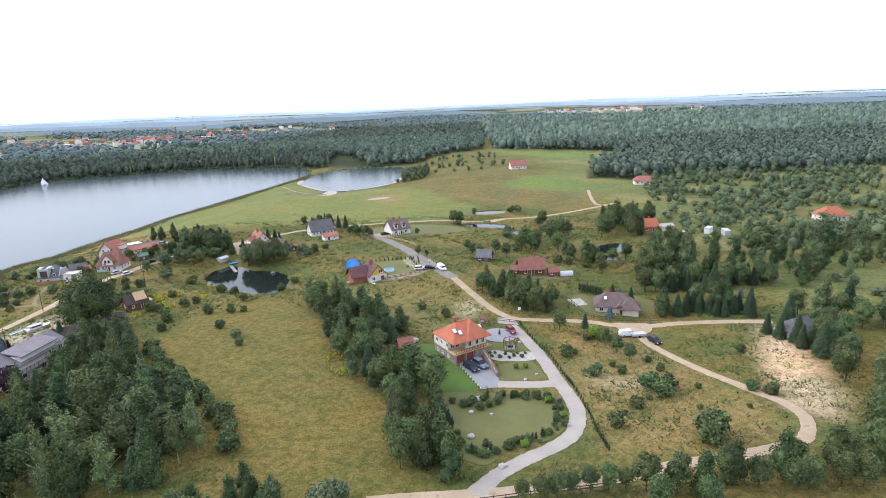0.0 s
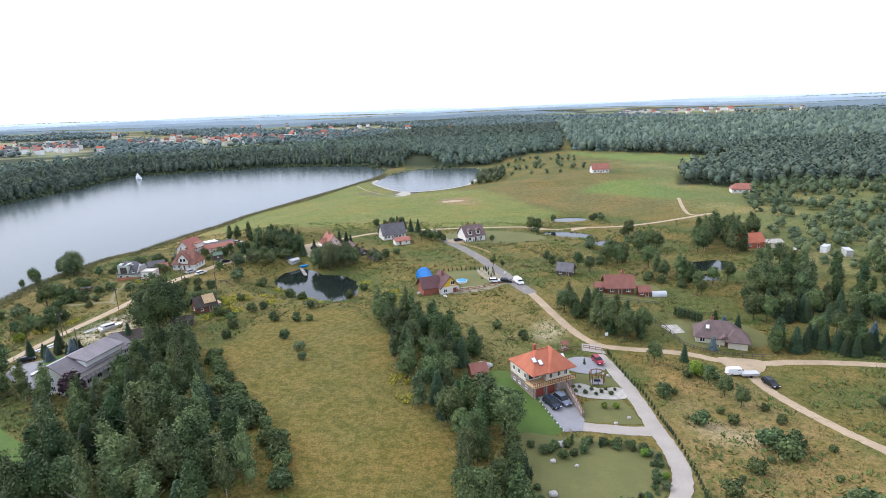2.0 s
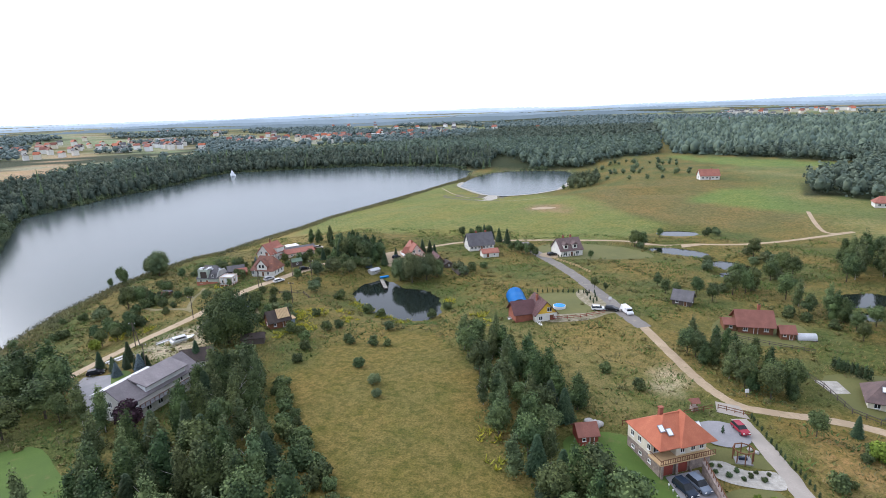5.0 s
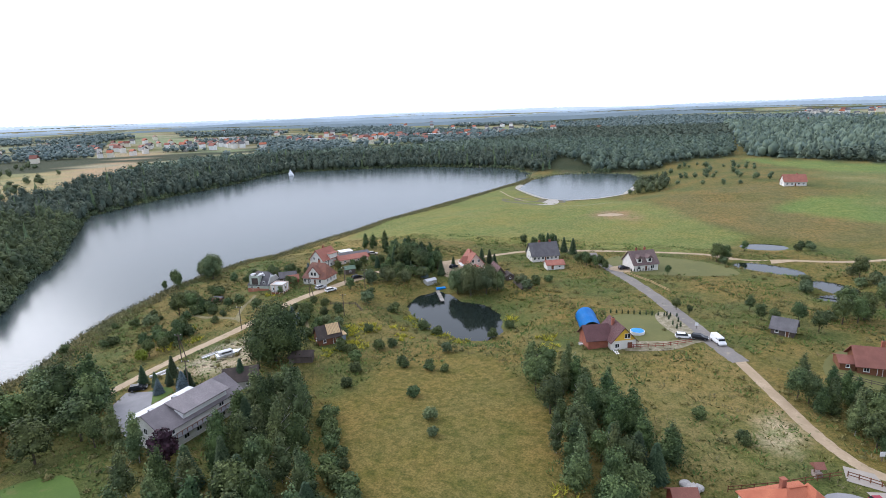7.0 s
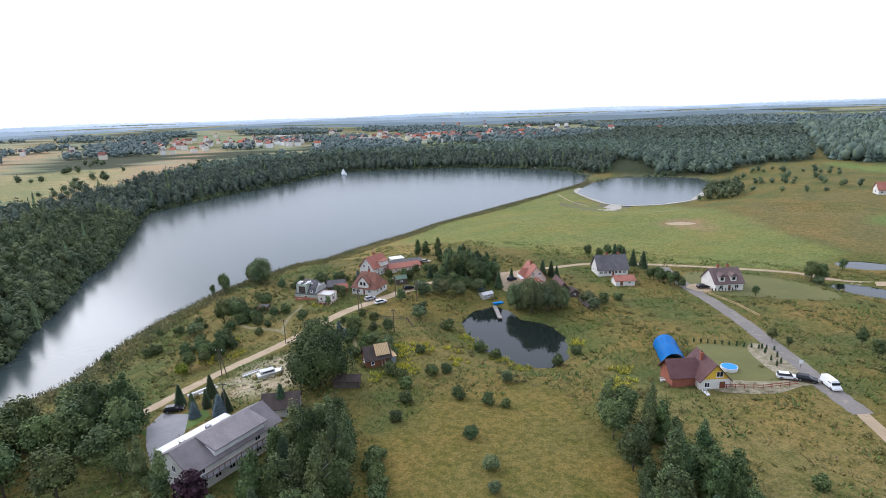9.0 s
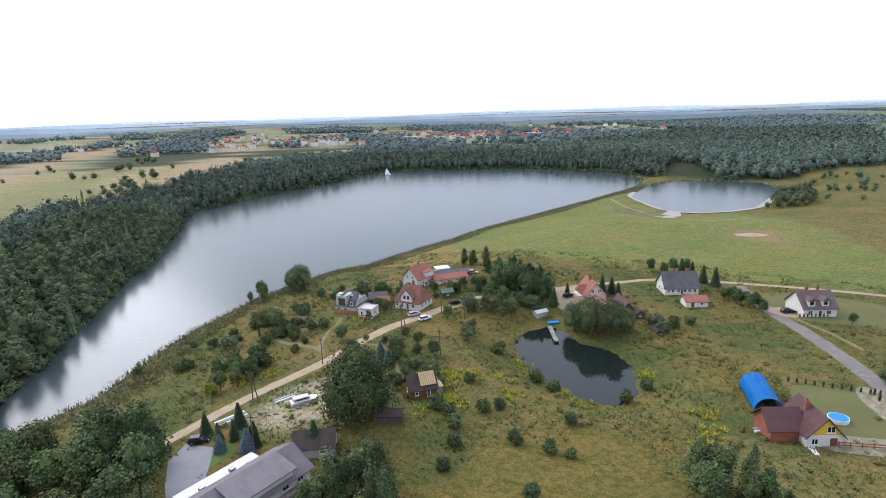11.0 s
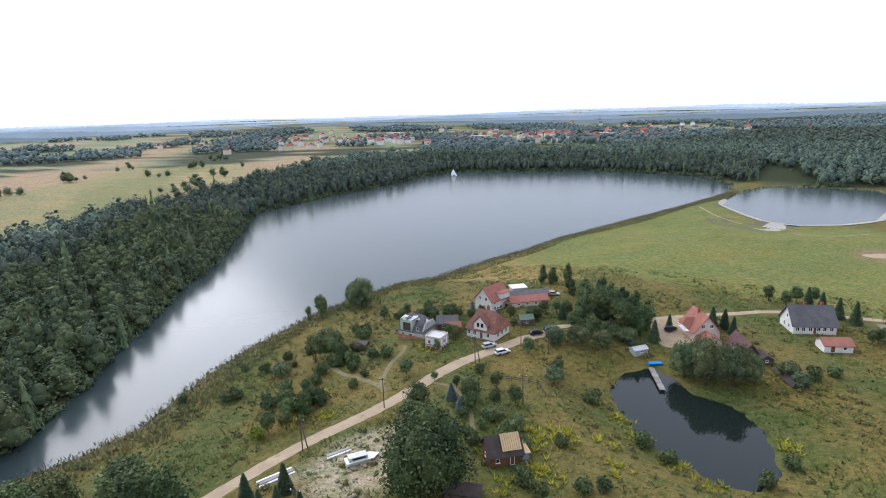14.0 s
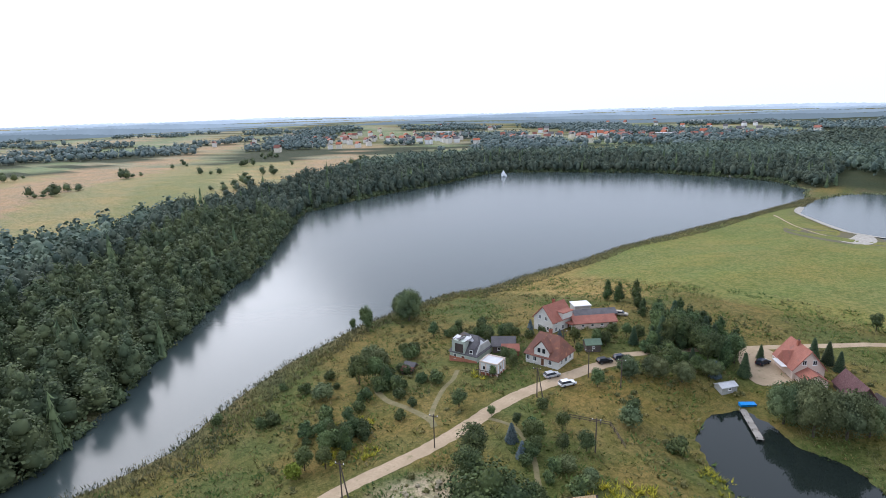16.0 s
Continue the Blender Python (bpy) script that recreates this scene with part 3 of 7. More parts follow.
patch("mud_flat", [(-106, 476), (-96, 470), (-90, 486), (-94, 503), (-100, 506), (-102, 490)], PEBBLE, "pale dried mud at the water's edge", 0.07)
patch("mud_flat", [(-240, 757), (-215, 752), (-190, 742), (-180, 752), (-205, 764), (-235, 768)], PEBBLE, "pale sandy beach on the far shore", 0.1)
patch("lawn", [(20, 198), (40, 199), (44, 212), (34, 222), (22, 212)], LAWN, "garden round the red timber house", 0.05)
patch("lawn", [(42, 168), (40, 184), (58, 186), (64, 172)], LAWN, "lawn round the brown-roofed house", 0.05)
patch("pavement", [(37, 181), (42, 182), (43, 177), (39, 175.5)], PEBBLE, "pale paved terrace", 0.08, smooth=False)


# ---- plants ----
def ball(detail):
    bm = bmesh.new()
    bmesh.ops.create_icosphere(bm, subdivisions=detail, radius=1)
    co = np.array([v.co for v in bm.verts])
    tri = np.array([[v.index for v in f.verts] for f in bm.faces])
    bm.free()
    return co, tri


BALLS = {1: ball(1), 2: ball(2)}


def crown_arrays(rng, lobes, leaves, size, detail=1, core=0.74, droop=0.0):
    """Leaf clumps over rounded lobes, with a dense inside."""
    co, tri, at = [], [], 0
    ico, faces = BALLS[detail]
    for c in lobes:
        c = np.array(c)
        bumpy = ico * (1 + rng.uniform(-0.14, 0.1, (len(ico), 1)))
        co.append(bumpy * c[3:] * core + c[:3])
        tri.append(faces + at)
        at += len(ico)
    area = np.array([c[3] * c[5] + c[4] * c[5] + c[3] * c[4] for c in lobes])
    for c, n in zip(lobes, rng.multinomial(leaves, area / area.sum())):
        c = np.array(c)
        d = rng.normal(size=(n, 3))
        d[:, 2] += 0.25
        d /= np.linalg.norm(d, axis=1)[:, None]
        spot = c[:3] + d * c[3:] * rng.uniform(0.7, 1.2, (n, 1))
        out = d + rng.normal(size=(n, 3)) * 0.55
        out[:, 2] += 0.35 - droop
        out /= np.linalg.norm(out, axis=1)[:, None]
        u = np.cross(out, rng.normal(size=(n, 3)))
        u /= np.linalg.norm(u, axis=1)[:, None]
        v = np.cross(out, u)
        s = size * rng.uniform(0.55, 1.25, (n, 1))
        bend = out * s * 0.35
        quad = np.stack([spot + u * s, spot + v * s * 0.7 + bend, spot - u * s * 0.9, spot - v * s * 0.8 - bend], 1)
        co.append(quad.reshape(-1, 3))
        i = at + np.arange(n) * 4
        tri.append(np.stack([np.stack([i, i + 1, i + 2], 1), np.stack([i, i + 2, i + 3], 1)], 1).reshape(-1, 3))
        at += 4 * n
    return np.concatenate(co), np.concatenate(tri)


def lobes_round(rng, r, h, low, n):
    """Lobes that fill a rounded crown between low and h."""
    mid, half = (low + h) / 2, (h - low) / 2
    out = [(0, 0, mid, r * 0.72, r * 0.72, half * 0.85)]
    for k in range(n):
        a, e = rng.uniform(0, 6.283), rng.uniform(-0.75, 0.95)
        q = math.sqrt(1 - e * e) * r * 0.62
        s = rng.uniform(0.3, 0.46)
        out.append((q * math.cos(a), q * math.sin(a), mid + e * half * 0.66, r * s, r * s, min(half, r) * s))
    return out


def lobes_tall(rng, r, h, low, n):
    """Lobes that fill an upright, uneven crown."""
    out = [(0, 0, low + (h - low) * 0.48, r * 0.5, r * 0.5, (h - low) * 0.5)]
    for k in range(n):
        f = (k + rng.uniform(0, 0.8)) / n
        w = r * (0.42 + 0.33 * math.sin(math.pi * min(1, 0.3 + 0.6 * f))) * (1 - 0.58 * f * f)
        a, o = rng.uniform(0, 6.283), r * rng.uniform(0.2, 0.62) * (1 - 0.6 * f)
        out.append((o * math.cos(a), o * math.sin(a), low + (h - low) * (0.1 + 0.8 * f), w, w, w * rng.uniform(0.9, 1.4)))
    return out


def spruce_arrays(rng, r, h, low, tiers, leaves, size):
    co, tri, at = [], [], 0
    ring = 9
    for k in range(tiers):
        f = k / tiers
        z, w = low + (h - low) * f, r * (1 - f) ** 0.9 + 0.12
        top = z + (h - low) / tiers * 1.7
        a = np.arange(ring) * 6.283 / ring + rng.uniform(0, 1)
        q = w * rng.uniform(0.68, 1.0, ring)
        co.append(np.concatenate([np.stack([q * np.cos(a), q * np.sin(a), z + rng.uniform(-0.2, 0.1, ring) * w * 0.5], 1), [[0, 0, min(top, h)]]]))
        i = np.arange(ring)
        tri.append(np.stack([i, (i + 1) % ring, np.full(ring, ring)], 1) + at)
        at += ring + 1
    f = rng.uniform(0, 1, leaves) ** 1.35
    a = rng.uniform(0, 6.283, leaves)
    w = (r * (1 - f) ** 0.9 + 0.1) * rng.uniform(0.6, 1.1, leaves)
    spot = np.stack([w * np.cos(a), w * np.sin(a), low + (h - low) * f], 1)
    d = np.stack([np.cos(a), np.sin(a), -0.35 + rng.uniform(-0.2, 0.3, leaves)], 1)
    side = np.stack([-np.sin(a), np.cos(a), rng.uniform(-0.3, 0.3, leaves)], 1)
    s = size * rng.uniform(0.6, 1.3, (leaves, 1))
    quad = np.stack([spot + d * s, spot + side * s * 0.45, spot - d * s * 0.8 + [0, 0, 0.1], spot - side * s * 0.45], 1)
    co.append(quad.reshape(-1, 3))
    i = at + np.arange(leaves) * 4
    tri.append(np.stack([np.stack([i, i + 1, i + 2], 1), np.stack([i, i + 2, i + 3], 1)], 1).reshape(-1, 3))
    return np.concatenate(co), np.concatenate(tri)


def trunk_mesh(bm, rng, r, h, limbs):
    """A tapered trunk with forking limbs."""
    def limb(a, b, ra, rb):
        d = (b - a).normalized()
        u = d.orthogonal().normalized()
        v = d.cross(u)
        rows = [[bm.verts.new(p + (u * math.cos(k * 1.0472) + v * math.sin(k * 1.0472)) * q) for k in range(6)] for p, q in ((a, ra), ((a + b) / 2 + u * ra * 0.3, (ra + rb) / 2), (b, rb))]
        for lo, hi in zip(rows, rows[1:]):
            for k in range(6):
                bm.faces.new((lo[k], lo[(k + 1) % 6], hi[(k + 1) % 6], hi[k]))
    limb(Vector((0, 0, -0.5)), Vector((rng.uniform(-0.2, 0.2), rng.uniform(-0.2, 0.2), h)), r, r * 0.3)
    for k in range(limbs):
        a, z = rng.uniform(0, 6.283), h * rng.uniform(0.35, 0.75)
        reach = h * rng.uniform(0.2, 0.34)
        limb(Vector((0, 0, z)), Vector((reach * math.cos(a), reach * math.sin(a), z + reach * 0.9)), r * 0.45, r * 0.12)


def part(name, bm, material, parent, label=""):
    me = bpy.data.meshes.new(name)
    bm.to_mesh(me)
    bm.free()
    me.materials.append(material)
    ob = new(name, me)
    ob.parent = parent
    return tagged(ob, label)


def thing(name, label, category, x=0.0, y=0.0, turn=0.0, z=None, group=""):
    ob = new(name)
    ob.matrix_world = pose(x, y, lift(x, y) if z is None else z, 0, 0, turn)
    return tagged(ob, label, category, group)


class Kind:
    """A plant in several shapes, which share their meshes."""

    def __init__(self, name, label, category, group, leaf, bark, shapes, seed, make):
        self.tags, self.leaf, self.bark, self.make, self.seed = (name, label, category, group), leaf, bark, make, seed
        self.models, self.shapes, self.count = {}, shapes, 0

    def put(self, x, y, size=1.0, turn=None, tall=None, sink=0.0):
        k = self.count % self.shapes
        self.count += 1
        turn = (self.count * 137.5) % 360 if turn is None else turn
        m = pose(x, y, lift(x, y, -sink), 0, 0, turn) @ Matrix.Diagonal((size, size, tall or size, 1))
        name, label, category, group = self.tags
        ob = tagged(new(name), label, category, group)
        if k not in self.models:
            rng = np.random.default_rng(self.seed + k)
            (co, tri), trunk = self.make(rng)
            parts = []
            if trunk:
                bm = bmesh.new()
                trunk_mesh(bm, random.Random(self.seed + k), *trunk)
                parts.append(part("trunk", bm, self.bark, ob))
            parts.append(quick("crown", co, tri.ravel(), 3, self.leaf, ob))
            self.models[k] = [(o.name.split(".")[0], o.data) for o in parts]
        else:
            for part_name, data in self.models[k]:
                new(part_name, data).parent = ob
        ob.matrix_basis = m
        return ob


OAK = Kind("oak_tree", "large dark green oak with a broad crown", "tree", "old trees", OAKLEAF, BARK, 2, 11,
           lambda g: (crown_arrays(g, lobes_round(g, 8.6, 18.5, 0.3, 22), 9000, 0.29), (0.6, 11, 6)))
BROAD = Kind("broadleaf_tree", "leafy green broadleaf tree in full summer leaf", "tree", "broadleaf trees", LEAF, BARK, 6, 31,
             lambda g: (crown_arrays(g, lobes_round(g, 3.4, 10, 1.2, 11), 2300, 0.23), (0.22, 7, 4)))
BIRCH = Kind("birch_tree", "slender pale-green birch tree", "tree", "birches", BIRCHLEAF, BIRCHBARK, 6, 51,
             lambda g: (crown_arrays(g, lobes_tall(g, 2.4, 12.5, 1.0, 10), 2000, 0.22), (0.16, 9, 3)))
ALDER = Kind("alder_tree", "dark upright alder tree", "tree", "upright trees", OAKLEAF, BARK, 5, 71,
             lambda g: (crown_arrays(g, lobes_tall(g, 2.9, 11.5, 0.4, 11), 2100, 0.23), (0.2, 8, 3)))
WILLOW = Kind("willow_tree", "wide grey-green willow by the water", "tree", "willows", WILLOWLEAF, BARK, 3, 91,
              lambda g: (crown_arrays(g, lobes_round(g, 5.6, 9.5, 0.0, 24), 6500, 0.22, droop=0.6), (0.4, 6, 5)))
SHRUB = Kind("shrub", "rounded green shrub in rough grass", "shrub", "shrubs", LEAF, BARK, 6, 111,
             lambda g: (crown_arrays(g, lobes_round(g, 1.5, 2.4, -0.2, 8), 760, 0.17, detail=1), None))
PALESHRUB = Kind("shrub", "pale grey-green sallow bush", "shrub", "shrubs", WILLOWLEAF, BARK, 4, 131,
                 lambda g: (crown_arrays(g, lobes_round(g, 2.2, 3.6, -0.2, 10), 1000, 0.19, detail=1), None))
SPRUCE = Kind("spruce_tree", "dark green conical spruce", "tree", "spruces", NEEDLE, BARK, 4, 151,
              lambda g: (spruce_arrays(g, 2.2, 9, 0.4, 14, 1600, 0.4), (0.16, 7, 0)))
BLUESPRUCE = Kind("blue_spruce_tree", "silvery blue garden spruce", "tree", "blue spruces", BLUENEEDLE, BARK, 2, 171,
                  lambda g: (spruce_arrays(g, 1.7, 5.5, 0.2, 12, 1300, 0.3), (0.12, 4, 0)))
THUJA = Kind("thuja", "slim columnar thuja shrub", "shrub", "columnar thujas", NEEDLE, BARK, 2, 181,
             lambda g: (crown_arrays(g, [(0, 0, 0.9, 0.42, 0.42, 1.0), (0, 0, 1.7, 0.3, 0.3, 0.8)], 120, 0.16, detail=1), None))
PLUM = Kind("purple_plum_tree", "dark purple-leaved plum tree", "tree", "", PURPLE, BARK, 1, 191,
            lambda g: (crown_arrays(g, lobes_round(g, 3.2, 8, 0.8, 12), 900, 0.4), (0.2, 5, 3)))
LIMEBUSH = Kind("lime_green_bush", "bright yellow-green garden bush", "shrub", "", LIME, BARK, 2, 195,
                lambda g: (crown_arrays(g, lobes_round(g, 2.6, 5, 0.0, 10), 800, 0.34), (0.15, 3, 2)))


def scatter(poly, step, seed):
    """Jittered places inside an outline."""
    rng = random.Random(seed)
    xs, ys = [p[0] for p in poly], [p[1] for p in poly]
    out, y = [], min(ys)
    while y < max(ys):
        x = min(xs)
        while x < max(xs):
            a, b = x + rng.uniform(-0.42, 0.42) * step, y + rng.uniform(-0.42, 0.42) * step
            if outside(np.array([a]), np.array([b]), poly)[0] < -0.3:
                out.append((a, b, rng.random()))
            x += step
        y += step
    return out


# wood of birches and alders south-west of the meadow
for x, y, r in scatter([(-96, 158), (-86, 150), (-82, 143), (-66, 122), (-51, 107), (-44, 95), (-52, 88), (-70, 84), (-90, 86), (-97, 100), (-92, 120), (-98, 132), (-101, 147)], 4.9, 5):
    if outside(np.array([x]), np.array([y]), [(-118, 118), (-104, 112), (-92, 106), (-97, 97), (-112, 95), (-126, 108)])[0] < 1:
        continue
    kind = BIRCH if r < 0.45 else ALDER if r < 0.72 else BROAD if r < 0.9 else SPRUCE
    kind.put(x, y, 0.7 + 0.45 * (r * 7 % 1), tall=0.62 + 0.45 * (r * 13 % 1))
# shrubs along the wood's edge and bottom clearing
for x, y, r in scatter([(-84, 148), (-66, 126), (-50, 110), (-42, 96), (-40, 99), (-48, 114), (-64, 130), (-82, 152)], 3.0, 6):
    SHRUB.put(x, y, 0.9 + 0.9 * r)
for x, y, r in scatter([(-44, 88), (-34, 90), (-28, 82), (-30, 72), (-46, 76)], 4.2, 61):
    (ALDER if r < 0.5 else BROAD).put(x, y, 0.5 + 0.2 * r)
for x, y in ((-21, 84), (-23, 82), (-26, 79)):
    PALESHRUB.put(x, y, 1.3)
# tree belt between the meadow and the house
for x, y, r in scatter([(-46, 180), (-38, 184), (-28, 176), (-21, 168), (-12, 154), (-18, 146), (-19, 136), (-12, 128), (-7, 122), (-9, 106), (-6, 92), (-12, 92), (-16, 112), (-29, 136), (-38, 158)], 4.3, 7):
    kind = ALDER if r < 0.4 else BROAD if r < 0.7 else BIRCH if r < 0.9 else SPRUCE
    kind.put(x, y, 0.6 + 0.4 * (r * 7 % 1), tall=0.6 + 0.34 * (r * 13 % 1))
BROAD.put(-11, 128.5, 1.3, tall=0.95)
BROAD.put(-6.5, 121.5, 1.25, tall=1.05)
for x, y, s in ((-5, 112, 0.75), (-4.5, 104, 0.8), (-4, 96, 0.85), (-2.5, 91, 0.8), (-7, 98, 0.9)):
    ALDER.put(x, y, s)
# tree clump beside the sandy track
for x, y, r in scatter([(8.7, 188), (14, 178), (22, 167), (30, 165), (34, 172), (30, 182), (24, 192), (13, 199)], 4.4, 8):
    (ALDER if r < 0.5 else BIRCH if r < 0.7 else BROAD).put(x, y, 0.5 + 0.3 * r)
# conifer hedge and spruces behind the brown-roofed house
for x, y, r in scatter([(58, 167), (88, 161), (92, 168), (66, 176)], 3.2, 9):
    (SPRUCE if r < 0.75 else ALDER).put(x, y, 0.6 + 0.25 * r)
for x, y, r in scatter([(62, 186), (104, 180), (108, 190), (66, 198)], 4.2, 10):
    (SPRUCE if r < 0.6 else BROAD).put(x, y, 0.65 + 0.3 * r)
for x, y, r in scatter([(66, 178), (92, 170), (104, 176), (70, 186)], 8, 110):
    (BLUESPRUCE if r < 0.5 else BROAD).put(x, y, 0.55 + 0.25 * r)
# wood east of the sand bank
for x, y, r in scatter([(88, 158), (78, 136), (78, 116), (75, 104), (66, 92), (70, 80), (98, 84), (122, 110), (128, 150), (112, 166)], 6.6, 12):
    if 96 < x < 112 and 118 < y < 140 or outside(np.array([x]), np.array([y]), SANDBANK)[0] < 2:
        continue
    (BROAD if r < 0.4 else BIRCH if r < 0.65 else SPRUCE if r < 0.85 else ALDER).put(x, y, 0.75 + 0.3 * r)
for x, y, size in ((85.5, 146, 0.7), (88, 142.5, 0.85), (87, 139, 0.7), (91, 140, 0.9), (94, 141.5, 0.8), (84.5, 150, 0.65), (89.5, 136, 0.75)):
    SPRUCE.put(x, y, size)
for x, y, r in scatter([(24, 86), (36, 88), (50, 91), (64, 92), (70, 96), (74, 90), (66, 82), (40, 80), (26, 80)], 4.4, 13):
    (BROAD if r < 0.6 else ALDER).put(x, y, 0.55 + 0.3 * r)
for k in range(7):
    BROAD.put(8.5 + k * 2.8, 84.2 + 0.35 * k + 0.4 * math.sin(k * 5), 0.42 + 0.05 * (k % 3))
# clumps in the east country
for poly, step, seed, low, high in (([(64, 202), (72, 196), (88, 197), (90, 206), (76, 212)], 4.6, 14, 0.9, 1.2),
                                    ([(70, 258), (90, 255), (106, 292), (92, 304), (78, 286)], 6.2, 15, 0.8, 1.15),
                                    ([(40, 246), (56, 224), (74, 222), (70, 216), (56, 212), (42, 228)], 6.0, 16, 0.6, 0.95),
                                    ([(84, 196), (118, 170), (160, 205), (172, 226), (148, 242), (110, 232), (96, 210)], 8.0, 17, 0.45, 0.95),
                                    ([(80, 214), (100, 222), (96, 246), (82, 240)], 6.5, 18, 0.6, 0.95)):
    for x, y, r in scatter(poly, step, seed):
        (BROAD if r < 0.45 else ALDER if r < 0.75 else BIRCH).put(x, y, low + (high - low) * (r * 7 % 1))
# banks of the small ponds
for poly, step, seed in (([(4, 312), (12, 314), (24, 312), (36, 292), (46, 274), (42, 262), (32, 262), (24, 282), (10, 294)], 4.4, 19), ([(20, 326), (36, 326), (48, 340), (34, 350), (20, 346)], 4.6, 20),
                         ([(24, 232), (40, 240), (44, 256), (56, 262), (60, 290), (48, 300), (44, 268), (34, 254)], 5.0, 21)):
    for x, y, r in scatter(poly, step, seed):
        if min(basin(np.array([x]), np.array([y]), b)[0] for b in BASINS) > 1.2 and not any(abs(x - b[0]) < b[2] and -24 < y - b[1] < 0 for b in BASINS[:3]):
            (PALESHRUB if r < 0.4 else SHRUB if r < 0.75 else BROAD).put(x, y, 0.45 + 0.5 * r if r >= 0.75 else 0.9 + 0.6 * r)
for x, y, s in ((4.6, 308.6, 0.85), (8, 311, 0.8), (17, 328, 0.5), (-12.3, 236.2, 0.42), (-8.8, 233.1, 0.3), (8.6, 243.7, 0.5), (10.3, 234, 0.55), (13, 231, 0.5), (20, 236, 0.65), (23.5, 229, 0.65), (-14.3, 280.8, 0.4),
                (-69.4, 316.8, 0.6), (-64.9, 318.6, 0.6), (-71.8, 310.8, 0.55), (-77, 313, 0.6), (29.5, 155.5, 0.6), (39.5, 147, 0.5), (41, 141, 0.55), (42.5, 136, 0.5), (70, 136, 0.4)):
    BROAD.put(x, y, s)
for x, y, s in ((-57.4, 306.7, 0.75), (-53.1, 303.9, 0.8), (-62, 312, 0.7), (-66, 314, 0.75), (-87.3, 279.1, 0.75), (-84.2, 280.2, 0.7), (-81.3, 277.5, 0.6), (-98.1, 273.7, 0.45), (-99, 262, 0.7), (-137.6, 153.1, 0.6),
                (-132.8, 158, 0.65), (-110, 157, 0.75), (37.4, 158.5, 0.5), (52, 181, 0.6), (57, 178, 0.6)):
    SPRUCE.put(x, y, s)
for k in range(10):
    BROAD.put(-49 + 1.3 * k, 289.5 - 0.9 * k + (k % 3) * 1.3, 0.42 + 0.05 * (k % 4))
# tall trees on the south-west shore
for x, y, r in scatter([(-188, 146), (-172, 150), (-150, 147), (-139, 145), (-131, 138), (-124, 128), (-128, 112), (-140, 96), (-190, 100)], 7.6, 33):
    if x < -168 and y > 118:
        continue
    (BROAD if r < 0.7 else ALDER if r < 0.85 else BIRCH).put(x, y, 1.15 + 0.35 * r, tall=1.0 + 0.35 * (r * 7 % 1))
for x, y, r in scatter([(-130, 125), (-120, 124), (-112, 122), (-104, 120), (-100, 108), (-96, 104), (-98, 116), (-108, 127), (-118, 129)], 5.2, 34):
    (BROAD if r < 0.5 else SPRUCE if r < 0.75 else BIRCH).put(x, y, 0.6 + 0.3 * r)
# spruces and trees round the village
for x, y, r in scatter([(-124, 264), (-110, 262), (-102, 262), (-101, 268), (-110, 276), (-122, 284), (-130, 282)], 3.6, 22):
    (ALDER if r < 0.5 else BROAD if r < 0.8 else SPRUCE).put(x, y, 0.72 + 0.25 * r)
for x, y, s in ((-152, 297, 0.7), (-147.3, 296, 0.65), (-143, 300, 0.7), (-138, 290, 0.55), (-134, 284, 0.55)):
    ALDER.put(x, y, s)
for x, y, s in ((-115.7, 247, 0.62), (-121, 243, 0.55), (-110, 250, 0.55), (-105.5, 257, 0.5)):
    WILLOW.put(x, y, s)
for x, y, s in ((-87.5, 248.5, 0.72), (-81.5, 246, 0.9), (-76, 247.5, 0.85), (-72.5, 250, 0.55), (-84, 252, 0.7)):
    WILLOW.put(x, y, s, tall=s * 1.4)
OAK.put(-110.5, 170.5, 1.0, 30, tall=1.0, sink=1.8)
BROAD.put(-128.5, 190, 1.0, tall=0.85)
BROAD.put(-124.5, 184, 0.9, tall=0.8)
for x, y, s in ((-215.5, 233, 0.5), (-212, 236, 0.9), (-209.5, 234.5, 0.75)):
    BROAD.put(x, y, s * 0.85, tall=s)
for x, y, s in ((-211, 253, 0.8), (-205, 250, 0.95)):
    WILLOW.put(x, y, s, tall=s * 1.25)
for x, y, s in ((-177.7, 203.8, 1.0), (-175, 207, 0.8), (-158, 178, 0.55), (-156.5, 171.5, 0.6), (-153, 174, 0.55), (-161, 182, 0.45), (-184, 240, 0.55), (-178, 246, 0.5), (-172, 250, 0.5), (-160, 247, 0.5), (-165, 243, 0.5),
                (-120.7, 210.7, 0.5), (-113.4, 207, 0.55), (-117, 204, 0.45), (-124.1, 233, 0.55), (-111.9, 226, 0.55), (-135.7, 206, 0.3), (-129, 206, 0.35), (-139, 237, 0.4), (-150, 231, 0.5), (-146, 229.5, 0.4),
                (-104, 259, 0.4), (-134, 262, 0.55), (-131, 265, 0.5)):
    BROAD.put(x, y, s, tall=s * 0.92)
for x, y, s in ((-128.2, 149.2, 0.7), (-123, 151.6, 0.9), (-126.5, 200.5, 0.75), (-121.8, 197.2, 0.65), (-104.5, 257.5, 0.8), (54, 180, 0.8), (47, 167, 0.7)):
    BLUESPRUCE.put(x, y, s)
PLUM.put(-101.5, 126, 0.95)
LIMEBUSH.put(38.3, 150.5, 0.8)
LIMEBUSH.put(-156, 168.5, 0.7)
for x, y, r in scatter([(-135, 155), (-126, 158), (-120, 152), (-130, 148)], 2.6, 222):
    SPRUCE.put(x, y, 0.3 + 0.2 * r)
